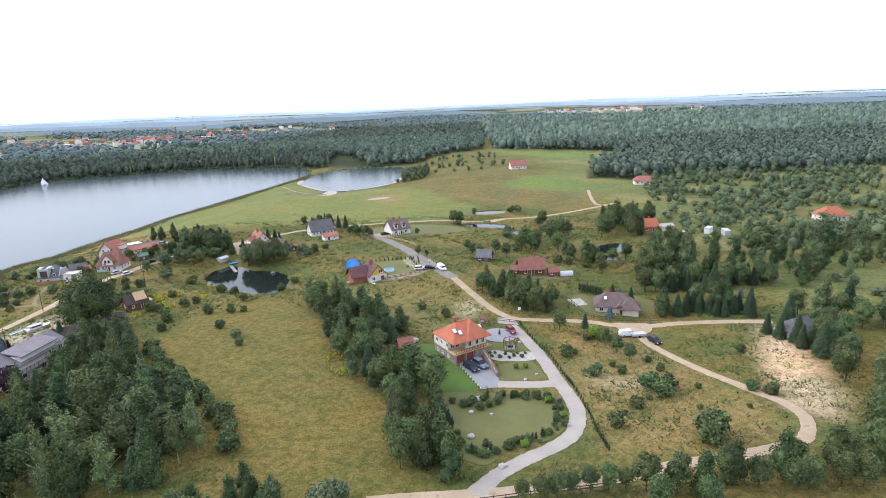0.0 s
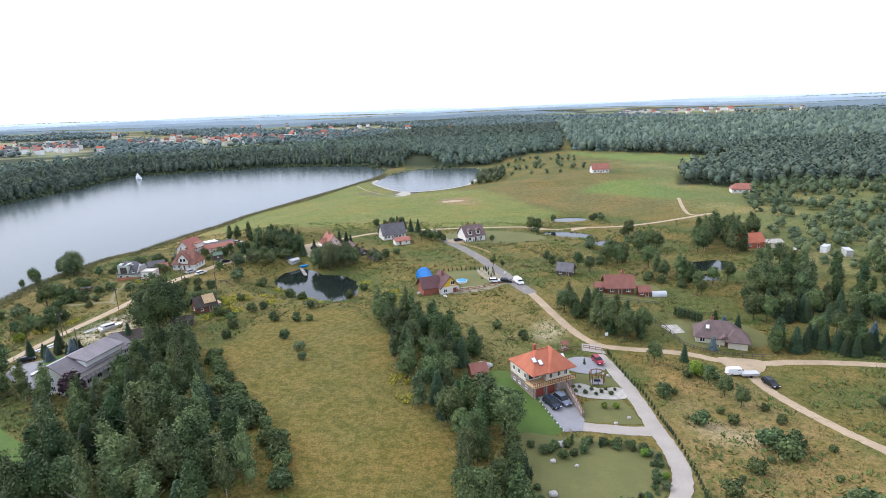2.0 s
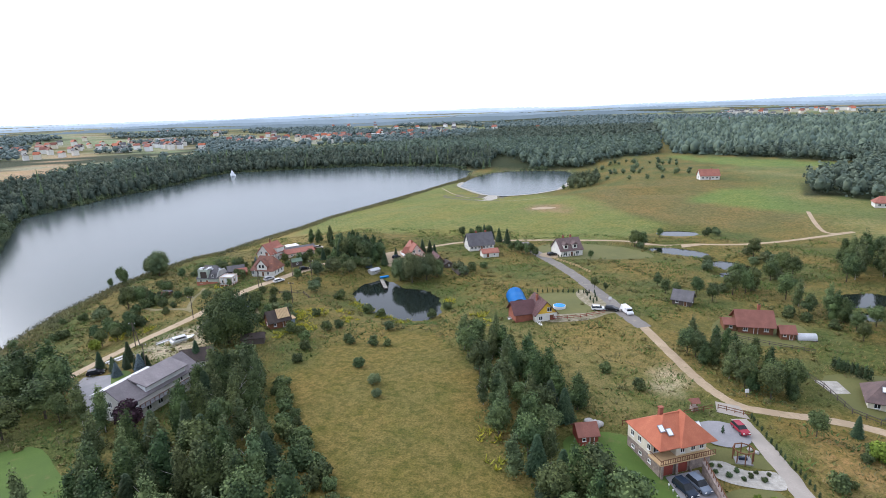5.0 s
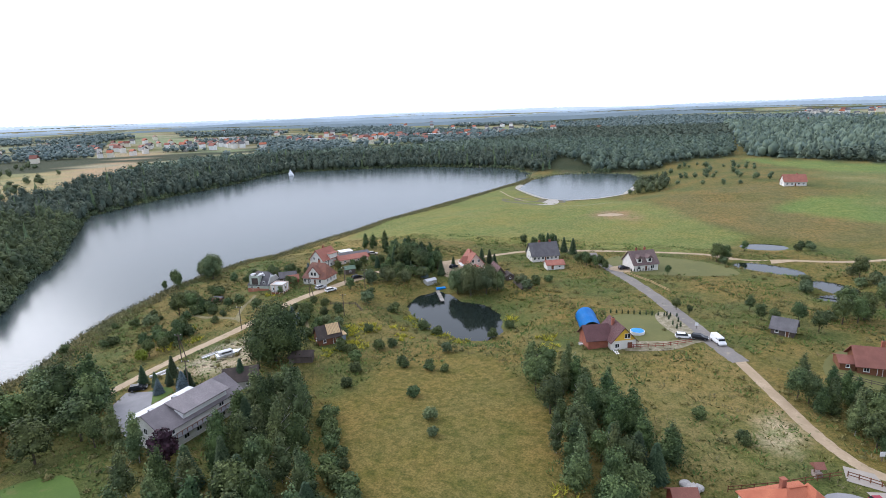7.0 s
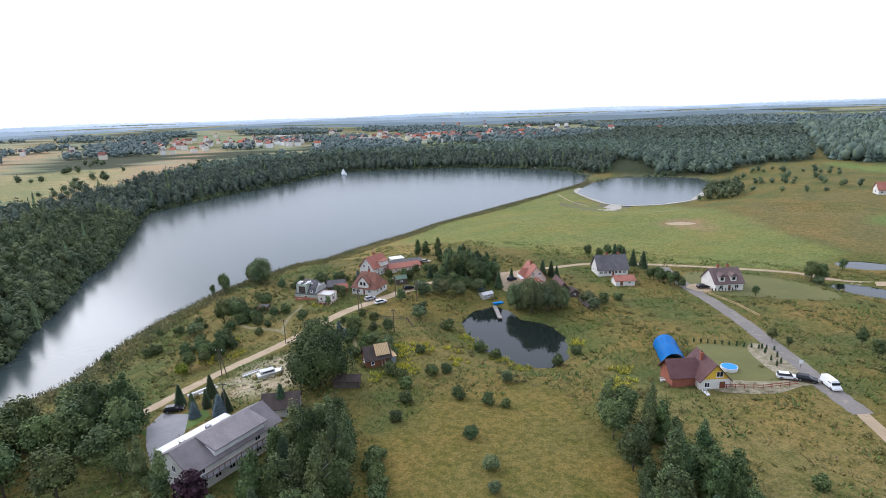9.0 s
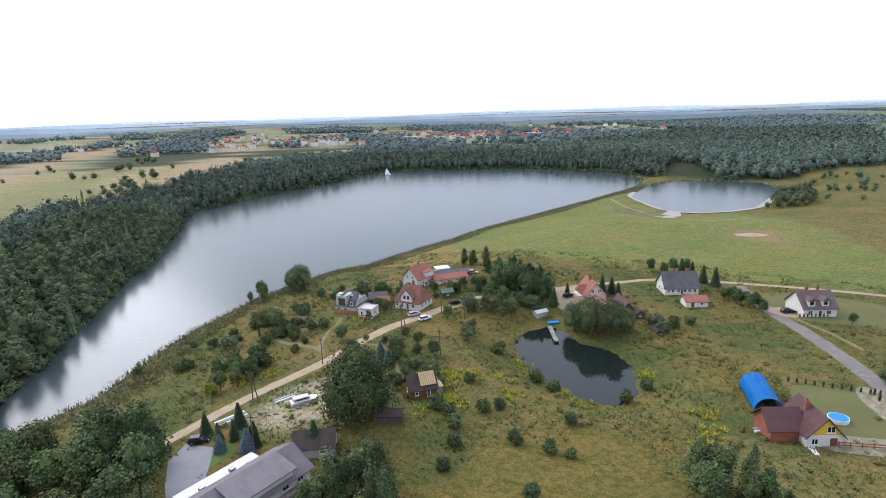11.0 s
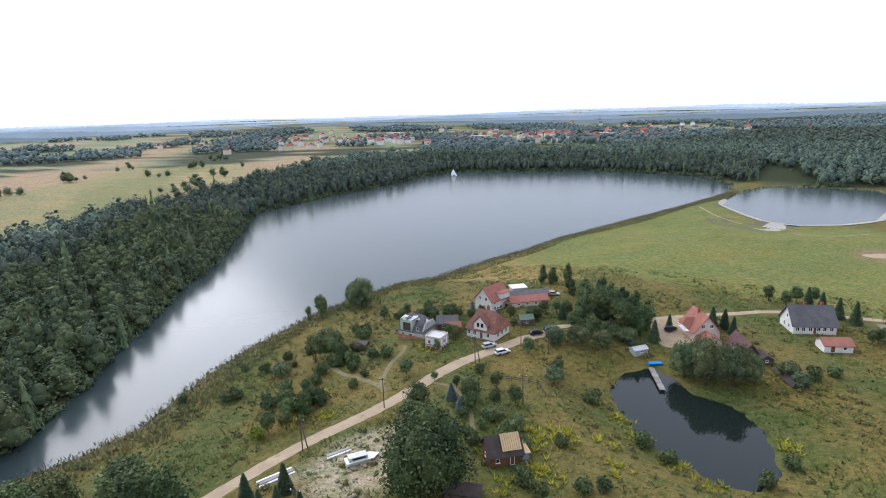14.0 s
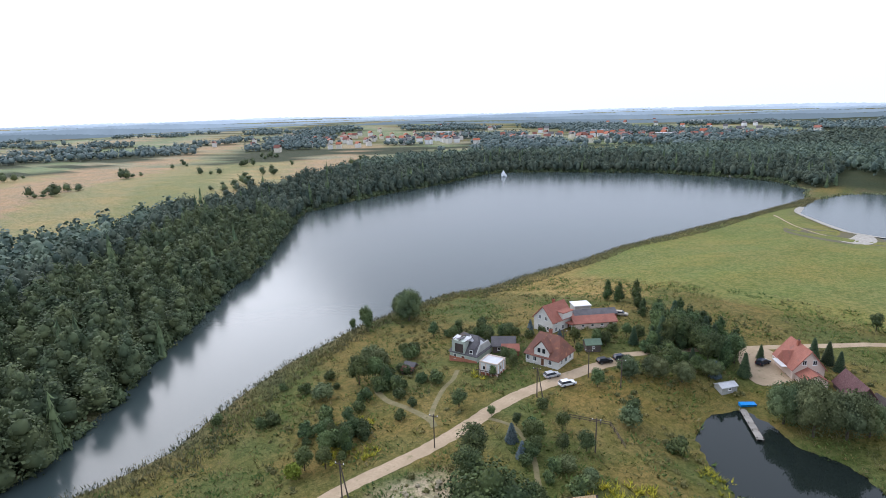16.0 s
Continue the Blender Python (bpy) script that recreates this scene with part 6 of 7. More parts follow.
part("dormer", boxes((-0.6, 3.8, -4.3, -1.4, 4.0, 6.0)), PLASTER, v2)
part("dormer_roof", boxes((-0.9, 4.1, -4.7, -0.8, 6.0, 6.2)), REDTILE, v2)
part("porch_roof", boxes((0.8, 4.6, -6.6, -4.1, 2.5, 2.7)), REDTILE, v2)
for u in (1.0, 4.4):
    part("porch_post", boxes((u - 0.09, u + 0.09, -6.5, -6.3, -0.4, 2.5)), WHITE, v2)
house("long_barn", "long low stable with a mottled red roof", -143.2, 268.0, 48, 13, 5.4, 2.2, 1.3, PINK, REDTILE, 0.4, 0, [("f", u, 0.9, 0.9, 0.7) for u in (-4, -1, 2)], [("f", 4.6, 0, 1.4, 1.9)], category="barn")
house("long_barn", "grey-roofed brick stable range", -147.5, 274.5, 48, 16, 5.0, 2.3, 1.0, BRICK, SLATE, 0.3, 0, [("f", u, 0.9, 0.9, 0.7) for u in (-5, -2, 2, 5)], [], category="barn")
house("shed", "white flat-roofed shed behind the stables", -154.2, 281.0, 48, 5.5, 4.5, 2.6, 0, GREYWALL, WHITE, 0.25, 0, [("f", 0, 1, 0.9, 0.8)], category="shed")
house("shed", "dark shed with a sheet roof behind the ruin", -155.6, 238.6, 38, 6.2, 4.8, 2.4, 1.7, OLDWOOD, SLATE, 0.4, 0, [("f", -1.4, 0.9, 0.8, 0.8)], [("f", 1.2, 0, 1, 1.9)], category="shed")
house("shed", "low brick shed with a terracotta roof", -151.6, 236.2, 38, 4.4, 3.4, 2.0, 1.2, BRICK, REDTILE, 0.3, 0, [("f", 0, 0.9, 0.7, 0.7)], category="shed")
house("shed", "green garden hut beside the lane", -134.8, 251.2, 44, 4.0, 3.2, 2.2, 1.0, OLDWOOD, surface("green_felt", (0.16, 0.22, 0.15), (0.1, 0.14, 0.1)), 0.3, 0, [("f", 0, 0.9, 0.7, 0.7)], category="shed")
house("shed", "weathered hut in the lakeside meadow", -170.0, 214.5, 15, 2.8, 2.2, 1.3, 0.7, OLDWOOD, BROWNRED, 0.25, 0, category="shed")
house("shed", "grey tarpaulin-covered heap frame", -172.5, 218.0, 15, 3.2, 2.2, 0.8, 0.9, OLDWOOD, SLATE, 0.2, 0, category="shed")
house("shed", "low white bathing hut by the pond", -101.2, 255.0, 57, 4.4, 2.6, 1.7, 0.6, GREYWALL, SHEET, 0.2, 0, [("f", 0, 0.8, 0.9, 0.6)], category="shed")

wh = house("timber_house", "old wooden cottage patched with fresh planks", -105.2, 187.4, 48, 6.4, 5.4, 2.3, 2.7, TIMBER, DARKROOF, 0.4, 0, [("f", -1.6, 0.8, 0.8, 0.9), ("l", 0, 0.8, 0.8, 0.9)], [("f", 1.2, 0, 0.9, 1.9)])
for k in range(9):
    bm = boxes((-1.2 + k * 0.42, -0.84 + k * 0.42, -3.2, 0.1, -0.04, 0.05))
    bmesh.ops.rotate(bm, verts=bm.verts, matrix=Matrix.Rotation(radians(45), 3, "X"))
    part("plank", bm, NEWWOOD, wh, "fresh pale plank").location = (0.6, -0.35, 5.2)
part("lean_to", boxes((3.2, 4.6, -2.4, 2.2, -0.8, 1.9)), surface("blue_board", (0.3, 0.36, 0.46), (0.2, 0.24, 0.3)), wh)
part("lean_to_roof", boxes((3.0, 4.9, -2.7, 2.5, 1.9, 2.05)), NEWWOOD, wh)
house("shed", "tumbledown shed under the old oak", -104.4, 173.4, 25, 6.0, 3.2, 1.8, 1.0, OLDWOOD, DARKROOF, 0.3, 0, category="shed")
house("shed", "dark-roofed outhouse by the long house", -110.2, 157.4, 35, 7.5, 5.4, 2.3, 2.2, GREYWALL, DARKROOF, 0.4, 0, [("f", 1.5, 0.8, 0.9, 0.8)], category="shed")


def long_house():
    """The long two-storey house with a wide grey roof and a flat annex."""
    root = house("house", "long white house with a grey sheet-metal roof", -108.0, 138.6, 84, 19.0, 9.4, 4.9, 2.6, PLASTER, HALLROOF, 0.7, 0,
                 [("f", u, 0.9, 1.3, 1.2) for u in (-7.5, -4.5, -1.5, 1.5, 4.5, 7.5)] + [("f", u, 3.2, 1.3, 1.2) for u in (-7.5, 4.5, 7.5)] + [("l", u, 0.9, 1.1, 1.3) for u in (-2.6, 0.2, 3)] + [("l", u, 3.2, 1.1, 1.3) for u in (-2.6, 0.2, 3)],
                 [("l", -4, 0, 1, 2.1)])
    part("dormer_wall", boxes((-4.6, 6.2, -4.6, -0.6, 4.9, 6.4)), WHITE, root)
    bm = boxes((-5.0, 6.6, -5.6, 0.0, -0.1, 0.1))
    bmesh.ops.rotate(bm, verts=bm.verts, matrix=Matrix.Rotation(radians(11), 3, "X"))
    part("dormer_roof", bm, HALLROOF, root).location = (0, 0, 7.55)
    part("balcony", boxes((-7.6, 8.0, -6.2, -4.6, 2.7, 2.9)), GREYPAVE, root)
    rail = part("balcony_rail", boxes((-7.6, 8.0, -6.2, -6.1, 3.75, 3.85)), TIMBER, root)
    for k in range(14):
        part("baluster", boxes((-7.6 + k * 1.19, -7.5 + k * 1.19, -6.19, -6.11, 2.9, 3.76)), TIMBER, rail)
    part("annex_wall", boxes((-7.0, 7.5, 4.7, 9.0, -1.2, 3.2)), PLASTER, root)
    part("annex_roof", boxes((-7.3, 7.8, 4.6, 9.3, 3.2, 3.42)), SHEET, root, "flat pale annex roof")
    for x, y in ((-3.5, 6.8), (2.4, 7.2), (5.2, 6.2)):
        part("roof_vent", boxes((x - 0.5, x + 0.5, y - 0.4, y + 0.4, 3.42, 4.0)), CHROME, root)


long_house()


def arch_tent():
    root = thing("tunnel_tent", "bright blue tarpaulin tunnel on a metal frame", "tent", -36.2, 217.6, 106)
    r, n, L = 2.9, 14, 12.5
    def ring(x, q):
        return [(x, q * 1.0 * math.cos(math.pi * k / n), 0.5 + q * 1.05 * math.sin(math.pi * k / n)) for k in range(n + 1)]
    bm = bmesh.new()
    rows = [[bm.verts.new(p) for p in ring(x, r + 0.05 * math.sin(3 * x))] for x in np.linspace(-L / 2, L / 2, 9)]
    for a, b in zip(rows, rows[1:]):
        for k in range(n):
            bm.faces.new((a[k], a[k + 1], b[k + 1], b[k]))
    bmesh.ops.solidify(bm, geom=bm.faces[:], thickness=0.06)
    part("cover", bm, TARP, root)
    bm = bmesh.new()
    bm.faces.new([bm.verts.new(p) for p in ring(L / 2 - 0.1, r - 0.05)])
    bmesh.ops.solidify(bm, geom=bm.faces[:], thickness=0.05)
    part("end_wall", bm, TARP, root)
    for x in np.linspace(-L / 2, L / 2, 5):
        for s in (-1, 1):
            part("post", boxes((x - 0.05, x + 0.05, s * 2.85 - 0.05, s * 2.85 + 0.05, -0.8, 0.6)), CHROME, root)


arch_tent()


# ---- farther houses ----
house("house", "white farmhouse with a red roof on the far pasture", 68, 513, 8, 14, 9, 3.2, 4.4, PLASTER, REDTILE, 0.5, 0, [("f", u, 0.9, 1.3, 1.3) for u in (-5, -2, 2, 5)] + [("l", 0, 0.9, 1.4, 1.4), ("l", 0, 4, 1.1, 1.2)], [("f", 0, 0, 1.1, 2.1)], [(2, 0.5, 8.2)])
house("house", "red-roofed bungalow at the wood's edge", 144, 410, -10, 14, 9, 2.8, 3.0, PLASTER, REDTILE, 0.5, 3, [("f", u, 0.9, 1.3, 1.2) for u in (-5, -2, 2)], [("f", 4, 0, 1.1, 2.1)], [(2, 0.5, 6.6)])
house("house", "small house with a bright orange roof in scrub", 95, 269, 10, 8, 7, 2.8, 3.0, ORANGE, ORANGE, 0.5, 0, [("f", -2, 0.9, 1.1, 1.1)], [("f", 1.5, 0, 1, 2)], [(1, 0.5, 6.4)])
house("outbuilding", "low stone outbuilding beside the orange house", 103, 268, 10, 7, 5, 2.2, 1.0, PINK, PEBBLE, 0.3, 0, [("f", 0, 0.9, 0.9, 0.8)], category="shed")
house("house", "white house with a red hipped roof among trees", 184, 272, 5, 12, 9, 3.0, 3.6, PLASTER, ORANGE, 0.5, 4, [("f", u, 0.9, 1.3, 1.2) for u in (-4, -1, 3)], [("f", 1, 0, 1.1, 2.1)], [(2, 0.5, 7)])
house("cabin", "dark garden cabin in the trees", 107, 128, 10, 5, 4, 2.2, 1.6, OLDWOOD, DARKROOF, 0.4, 0, [("f", -1, 0.9, 0.8, 0.8)], [("f", 1, 0, 0.9, 1.9)], category="shed")
house("cabin", "grey-roofed house hidden among conifers", 91, 147, 20, 9, 7, 2.6, 2.6, GREYWALL, SLATE, 0.5, 2.5, [("f", -2, 0.9, 1, 1.1), ("f", 2, 0.9, 1, 1.1)], [], category="house")
for k, (x, y, c) in enumerate(((112, 262, WHITE), (119, 258, WHITE), (124, 252, GREYWALL))):
    house("trailer", "white caravan parked in a clearing", x, y, 20 + 30 * k, 5.5, 2.3, 2.2, 0, c, SHEET, 0.05, 0, [("f", -1, 1.1, 1.0, 0.6), ("f", 1.2, 1.1, 1.0, 0.6)], category="caravan", group="caravans")
rng = random.Random(77)
count = 0
while count < 200:
    x, y = rng.uniform(-1500, 700), rng.uniform(900, 2500)
    if count < 45:
        x, y = rng.gauss(-560, 110), rng.gauss(1240, 90)
    elif count < 125:
        x, y = rng.gauss(-1010, 190), rng.gauss(1010, 150)
    elif count < 160:
        x, y = rng.gauss(560, 190), rng.gauss(2120, 80)
    if not (1100 < math.hypot(x + 50, y - 100) < 3000) or (count >= 160 and not clearing(np.array([x]), np.array([y]))[0]):
        continue
    big = rng.random() < 0.05
    L, W, h = (42, 16, 5) if big else (rng.uniform(8, 13), rng.uniform(7, 10), rng.uniform(3, 5))
    root = thing("village_house", "distant long white industrial hall" if big else "distant white village house", "house", x, y, rng.uniform(-40, 40), lift(x, y) + 5, "distant village houses")
    part("wall", boxes((-L / 2, L / 2, -W / 2, W / 2, -9, h)), rng.choice((PLASTER, PLASTER, WHITE, CREAM)), root)
    part("roof", boxes((-L / 2 - 1, L / 2 + 1, -W / 2 - 1, W / 2 + 1, h, h + 0.8)) if big else roof_mesh(L, W, h, rng.uniform(3, 5), 0.6, thick=0.3), SHEET if big else rng.choice((REDTILE, SLATE, BROWNRED, ORANGE, SLATE)), root)
    count += 1


# ---- vehicles ----
def paint(name, colour):
    return surface(name, colour, tuple(0.85 * c for c in colour), 0.8, 3, rough=0.25, bump=0)


def vehicle(name, label, x, y, turn, colour, L=4.4, W=1.8, H=1.48, van=False, up=0.1):
    root = thing(name, label, "van" if van else "car", x, y, turn, lift(x, y, up))
    nose = 0.14 if van else 0.27
    roof0, roof1 = (-L / 2 + 0.1, L / 2 - nose * L - 0.55) if van else (-L / 2 + 0.45, L / 2 - nose * L - 0.75)
    belt = 0.95
    outline = [(-L / 2, 0.3), (-L / 2, belt - 0.05), (-L / 2 + 0.12, belt), (L / 2 - nose * L, belt), (L / 2 - 0.12, belt - 0.2), (L / 2, 0.55), (L / 2, 0.3)]
    bm = prism(outline, -W / 2, W / 2, "y")
    bmesh.ops.bevel(bm, geom=bm.edges[:], offset=0.07, segments=2, affect="EDGES")
    part("body", bm, colour, root)
    def cabin(inset, z0, z1):
        b = bmesh.new()
        lo = [b.verts.new(p) for p in ((-L / 2 + 0.06, -W / 2 + 0.04, z0), (L / 2 - nose * L, -W / 2 + 0.04, z0), (L / 2 - nose * L, W / 2 - 0.04, z0), (-L / 2 + 0.06, W / 2 - 0.04, z0))]
        hi = [b.verts.new(p) for p in ((roof0, -W / 2 + inset, z1), (roof1, -W / 2 + inset, z1), (roof1, W / 2 - inset, z1), (roof0, W / 2 - inset, z1))]
        b.faces.new(lo[::-1])
        b.faces.new(hi)
        for k in range(4):
            b.faces.new((lo[k], lo[(k + 1) % 4], hi[(k + 1) % 4], hi[k]))
        return b
    part("cabin", cabin(0.2, belt - 0.02, H - 0.04), colour if van else PANE, root)
    if van:
        part("windscreen", boxes((L / 2 - nose * L - 0.5, L / 2 - nose * L - 0.1, -W / 2 + 0.16, W / 2 - 0.16, belt + 0.1, H - 0.35)), PANE, root)
        for s in (-1, 1):
            part("side_window", boxes((L / 2 - nose * L - 1.5, L / 2 - nose * L - 0.6, s * (W / 2 - 0.13) - 0.02, s * (W / 2 - 0.13) + 0.02, belt + 0.15, H - 0.4)), PANE, root)
    top = boxes((roof0 - 0.05, roof1 + 0.05, -W / 2 + 0.2, W / 2 - 0.2, H - 0.06, H))
    bmesh.ops.bevel(top, geom=top.edges[:], offset=0.025, segments=1, affect="EDGES")
    part("roof", top, colour, root)
    for sx in (-0.3, 0.31):
        for s in (-1, 1):
            b = bmesh.new()
            bmesh.ops.create_cone(b, cap_ends=True, segments=14, radius1=0.33, radius2=0.33, depth=0.22, matrix=pose(sx * L, s * (W / 2 - 0.1), 0.33, 90))
            wheel = part("wheel", b, RUBBER, root)
            b = bmesh.new()
            bmesh.ops.create_cone(b, cap_ends=True, segments=10, radius1=0.2, radius2=0.2, depth=0.24, matrix=pose(sx * L, s * (W / 2 - 0.1), 0.33, 90))
            part("rim", b, CHROME, wheel)
    for s in (-1, 1):
        part("headlight", boxes((L / 2 - 0.08, L / 2 + 0.015, s * (W / 2 - 0.3) - 0.18, s * (W / 2 - 0.3) + 0.18, 0.6, 0.74)), WHITE, root)
        part("tail_light", boxes((-L / 2 - 0.015, -L / 2 + 0.05, s * (W / 2 - 0.2) - 0.12, s * (W / 2 - 0.2) + 0.12, 0.68, 0.84)), REDWOOD, root)
    return root


NAVY, SILVERBLUE = paint("navy_paint", (0.02, 0.03, 0.05)), paint("blue_grey_paint", (0.16, 0.19, 0.24))
CARWHITE, CARRED, CARBLACK = paint("white_car_paint", (0.8, 0.8, 0.8)), paint("red_car_paint", (0.3, 0.03, 0.05)), paint("black_car_paint", (0.02, 0.02, 0.022))
vehicle("minivan", "dark navy minivan parked before the garages", 3.4, 133.2, -57, NAVY, 4.6, 1.85, 1.7, up=0.16)
vehicle("minivan", "blue-grey minivan parked before the garages", 5.7, 134.6, -57, SILVERBLUE, 4.6, 1.85, 1.7, up=0.16)
vehicle("car", "dark red hatchback on the driveway", 15.6, 152.4, -70, CARRED, 4.1, 1.7, 1.45, up=0.16)
vehicle("delivery_van", "white van driving on the village road", -2.8, 210.6, -66, CARWHITE, 5.0, 1.95, 1.95, True)
vehicle("car", "white car parked beside the yellow house", -10.9, 211.5, 8, CARWHITE, 4.3, up=0.14)
vehicle("car", "dark car parked beside the yellow house", -7.1, 211.6, -5, CARBLACK, 4.3, up=0.14)
vehicle("car", "silver car parked on the village lane", -134.9, 230.2, 65, paint("silver_paint", (0.5, 0.5, 0.51)), 4.2)
vehicle("car", "white car parked on the village lane", -129.8, 228.8, 62, CARWHITE, 4.3)
vehicle("car", "dark car parked in the village lane", -128.5, 246.0, 55, CARBLACK, 4.2)
vehicle("car", "dark car parked in the village lane", -126.0, 250.5, 50, NAVY, 4.2)
vehicle("car", "pale car beside the stables", -140.0, 281.5, 20, paint("beige_paint", (0.55, 0.5, 0.42)), 4.2)
vehicle("car", "dark blue car in the sandy yard", -96.8, 270.6, 70, NAVY, 4.2, up=0.16)
vehicle("car", "dark car before the white house", -30.5, 284.2, 30, CARBLACK, 4.3, up=0.18)
vehicle("car", "black car parked on the grass", 53.5, 148.2, -75, CARBLACK, 4.2)
vehicle("delivery_van", "white van with a trailer at the field's edge", 47.6, 153.0, 10, CARWHITE, 4.4, 1.8, 1.8, True)
vehicle("car", "dark car in the grey yard", -136.4, 150.4, 40, CARBLACK, 4.2, up=0.14)


# ---- small things ----
def jetty():
    root = thing("jetty", "narrow grey wooden jetty on posts over the pond", "jetty", -92.8, 243.9, -60.5, POND_Z)
    for k in range(32):
        part("plank", boxes((-6.4 + k * 0.4, -6.05 + k * 0.4, -0.75, 0.75, 0.55, 0.62)), surface_plank, root)
    for s in (-0.6, 0.6):
        part("beam", boxes((-6.4, 6.4, s - 0.06, s + 0.06, 0.4, 0.55)), OLDWOOD, root)
        for x in (-6, -3, 0, 3, 6):
            part("post", boxes((x - 0.08, x + 0.08, s - 0.08, s + 0.08, -1.8, 0.95)), OLDWOOD, root)


surface_plank = surface("grey_planks", (0.4, 0.37, 0.33), (0.28, 0.26, 0.23), 1, 6, spread=0.2)
jetty()


def fountain():
    root = thing("fountain", "white water jet rising from the lake", "fountain", *FOUNTAIN, 0, LAKE_Z)
    g = np.random.default_rng(3)
    spots = []
    for k in range(320):
        f = g.random() ** 0.8
        q = (1 - f) ** 1.3 * 4.2 * g.random()
        a = g.uniform(0, 6.283)
        spots.append((q * math.cos(a), q * math.sin(a), f * 8.0, 0.85 * (1.15 - f)))
    bm = bmesh.new()
    for x, y, z, r in spots:
        bmesh.ops.create_icosphere(bm, subdivisions=1, radius=r, matrix=pose(x, y, z) @ Matrix.Diagonal((1, 1, 1.6, 1)))
    part("spray", bm, FOAM, root)


FOUNTAIN = (-452, 655)
fountain()


def pole(x, y, h=8.0, double=False):
    root = thing("utility_pole", "weathered wooden power-line pole", "pole", x, y, 20, group="power-line poles")
    def leg(a, b):
        bm = bmesh.new()
        d = Vector(b) - Vector(a)
        m = Matrix.Translation((Vector(a) + Vector(b)) / 2) @ d.to_track_quat("Z", "Y").to_matrix().to_4x4()
        bmesh.ops.create_cone(bm, cap_ends=True, segments=8, radius1=0.14, radius2=0.1, depth=d.length, matrix=m)
        return bm
    part("mast", leg((0, 0, -0.6), (0, 0, h)), OLDWOOD, root)
    if double:
        part("brace", leg((1.5, 0, -0.6), (0.1, 0, h - 0.4)), OLDWOOD, root)
    part("crossarm", boxes((-0.9, 0.9, -0.06, 0.06, h - 0.5, h - 0.36)), OLDWOOD, root)
    for s in (-0.8, 0, 0.8):
        part("insulator", boxes((s - 0.06, s + 0.06, -0.06, 0.06, h - 0.36, h - 0.14)), WHITE, root)


for x, y, d in ((-141.6, 169.2, True), (-132.4, 219.3, True), (-119.6, 236.2, False), (-112, 208, False), (-122, 152.4, False), (-138, 190, False), (-139, 243, False), (-128, 236, False)):
    pole(x, y, 7.5, d)


def wreck():
    root = thing("boat_wreck", "old white cabin boat lying on rubble", "boat", -127.2, 171.6, 60)
    bm = prism([(-1.2, 0.9), (-0.9, 0.1), (0.9, 0.1), (1.2, 0.9)], -3.0, 2.2)
    part("hull", bm, WHITE, root)
    bow = bmesh.new()
    v = [bow.verts.new(p) for p in ((2.2, -1.2, 0.9), (2.2, 1.2, 0.9), (2.2, 0.9, 0.1), (2.2, -0.9, 0.1), (3.8, 0, 1.0))]
    for f in ((0, 3, 4), (3, 2, 4), (2, 1, 4), (1, 0, 4)):
        bow.faces.new([v[k] for k in f])
    part("bow", bow, WHITE, root)
    part("cabin", boxes((-2.4, 1.2, -0.85, 0.85, 0.9, 1.7)), SHEET, root)
    part("cabin_window", boxes((-1.8, 0.8, -0.88, 0.88, 1.2, 1.5)), PANE, root)
    part("keel_block", boxes((-2.5, 2.0, -0.3, 0.3, -0.4, 0.12)), OLDWOOD, root)


wreck()


def stack(x, y, turn, L, W, label):
    root = thing("plank_stack", label, "timber stack", x, y, turn)
    n = int(W / 0.5)
    for k in range(n):
        part("plank", boxes((-L / 2 + 0.2 * (k % 3), L / 2, -W / 2 + k * 0.5, -W / 2 + k * 0.5 + 0.44, 0.02, 0.35 + 0.12 * (k % 2))), surface_plank if k % 3 else WHITE, root)


stack(-138.6, 160.2, 75, 7, 2.4, "stack of grey roofing panels beside the road")
stack(-133.6, 171.5, 70, 5, 1.6, "stack of weathered boards beside the road")
stack(-36.0, 203.6, 40, 3, 1.6, "pile of pale building timber")


def fence(points, label, h=1.1, gap=2.4, material=TIMBER):
    line = [Vector((*p[:2], 0)) for p in points]
    root = thing("fence", label, "fence", 0, 0, 0, 0)
    for a, b in zip(line, line[1:]):
        n = max(1, round((b - a).length / gap))
        for k in range(n):
            p, q = a.lerp(b, k / n), a.lerp(b, (k + 1) / n)
            zp, zq = lift(p.x, p.y), lift(q.x, q.y)
            part("post", boxes((p.x - 0.07, p.x + 0.07, p.y - 0.07, p.y + 0.07, zp - 0.3, zp + h + 0.1)), material, root)
            for f in (0.45, 0.95):
                bm = bmesh.new()
                d = Vector((q.x - p.x, q.y - p.y, zq - zp))
                m = Matrix.Translation(((p.x + q.x) / 2, (p.y + q.y) / 2, (zp + zq) / 2 + h * f)) @ d.to_track_quat("X", "Z").to_matrix().to_4x4()
                bmesh.ops.create_cube(bm, size=1, matrix=m @ Matrix.Diagonal((d.length, 0.05, 0.14, 1)))
                part("rail", bm, material, root)


fence([(-6, 150), (2, 153.5), (8, 157), (12, 159.5)], "brown wooden rail fence behind the house")
fence([(13, 160), (19, 158.6)], "low brown timber gate at the driveway", 1.0, 1.5)
fence([(2, 84), (10, 85.2), (20, 86.2), (26, 87.2)], "long wooden rail fence along the lower track", 1.0, 2.2, OLDWOOD)
fence([(-25, 202), (-16, 204.6), (-9, 209)], "reddish wooden fence before the yellow house", 1.0, 2.0, REDWOOD)
fence([(34, 186), (38, 178), (40, 168), (46, 163.5), (60, 163)], "dark garden fence on a low wall", 1.2, 2.4, OLDWOOD)
fence([(20, 201), (32, 198), (42, 196)], "dark wooden fence by the timber house", 1.0, 2.4, OLDWOOD)
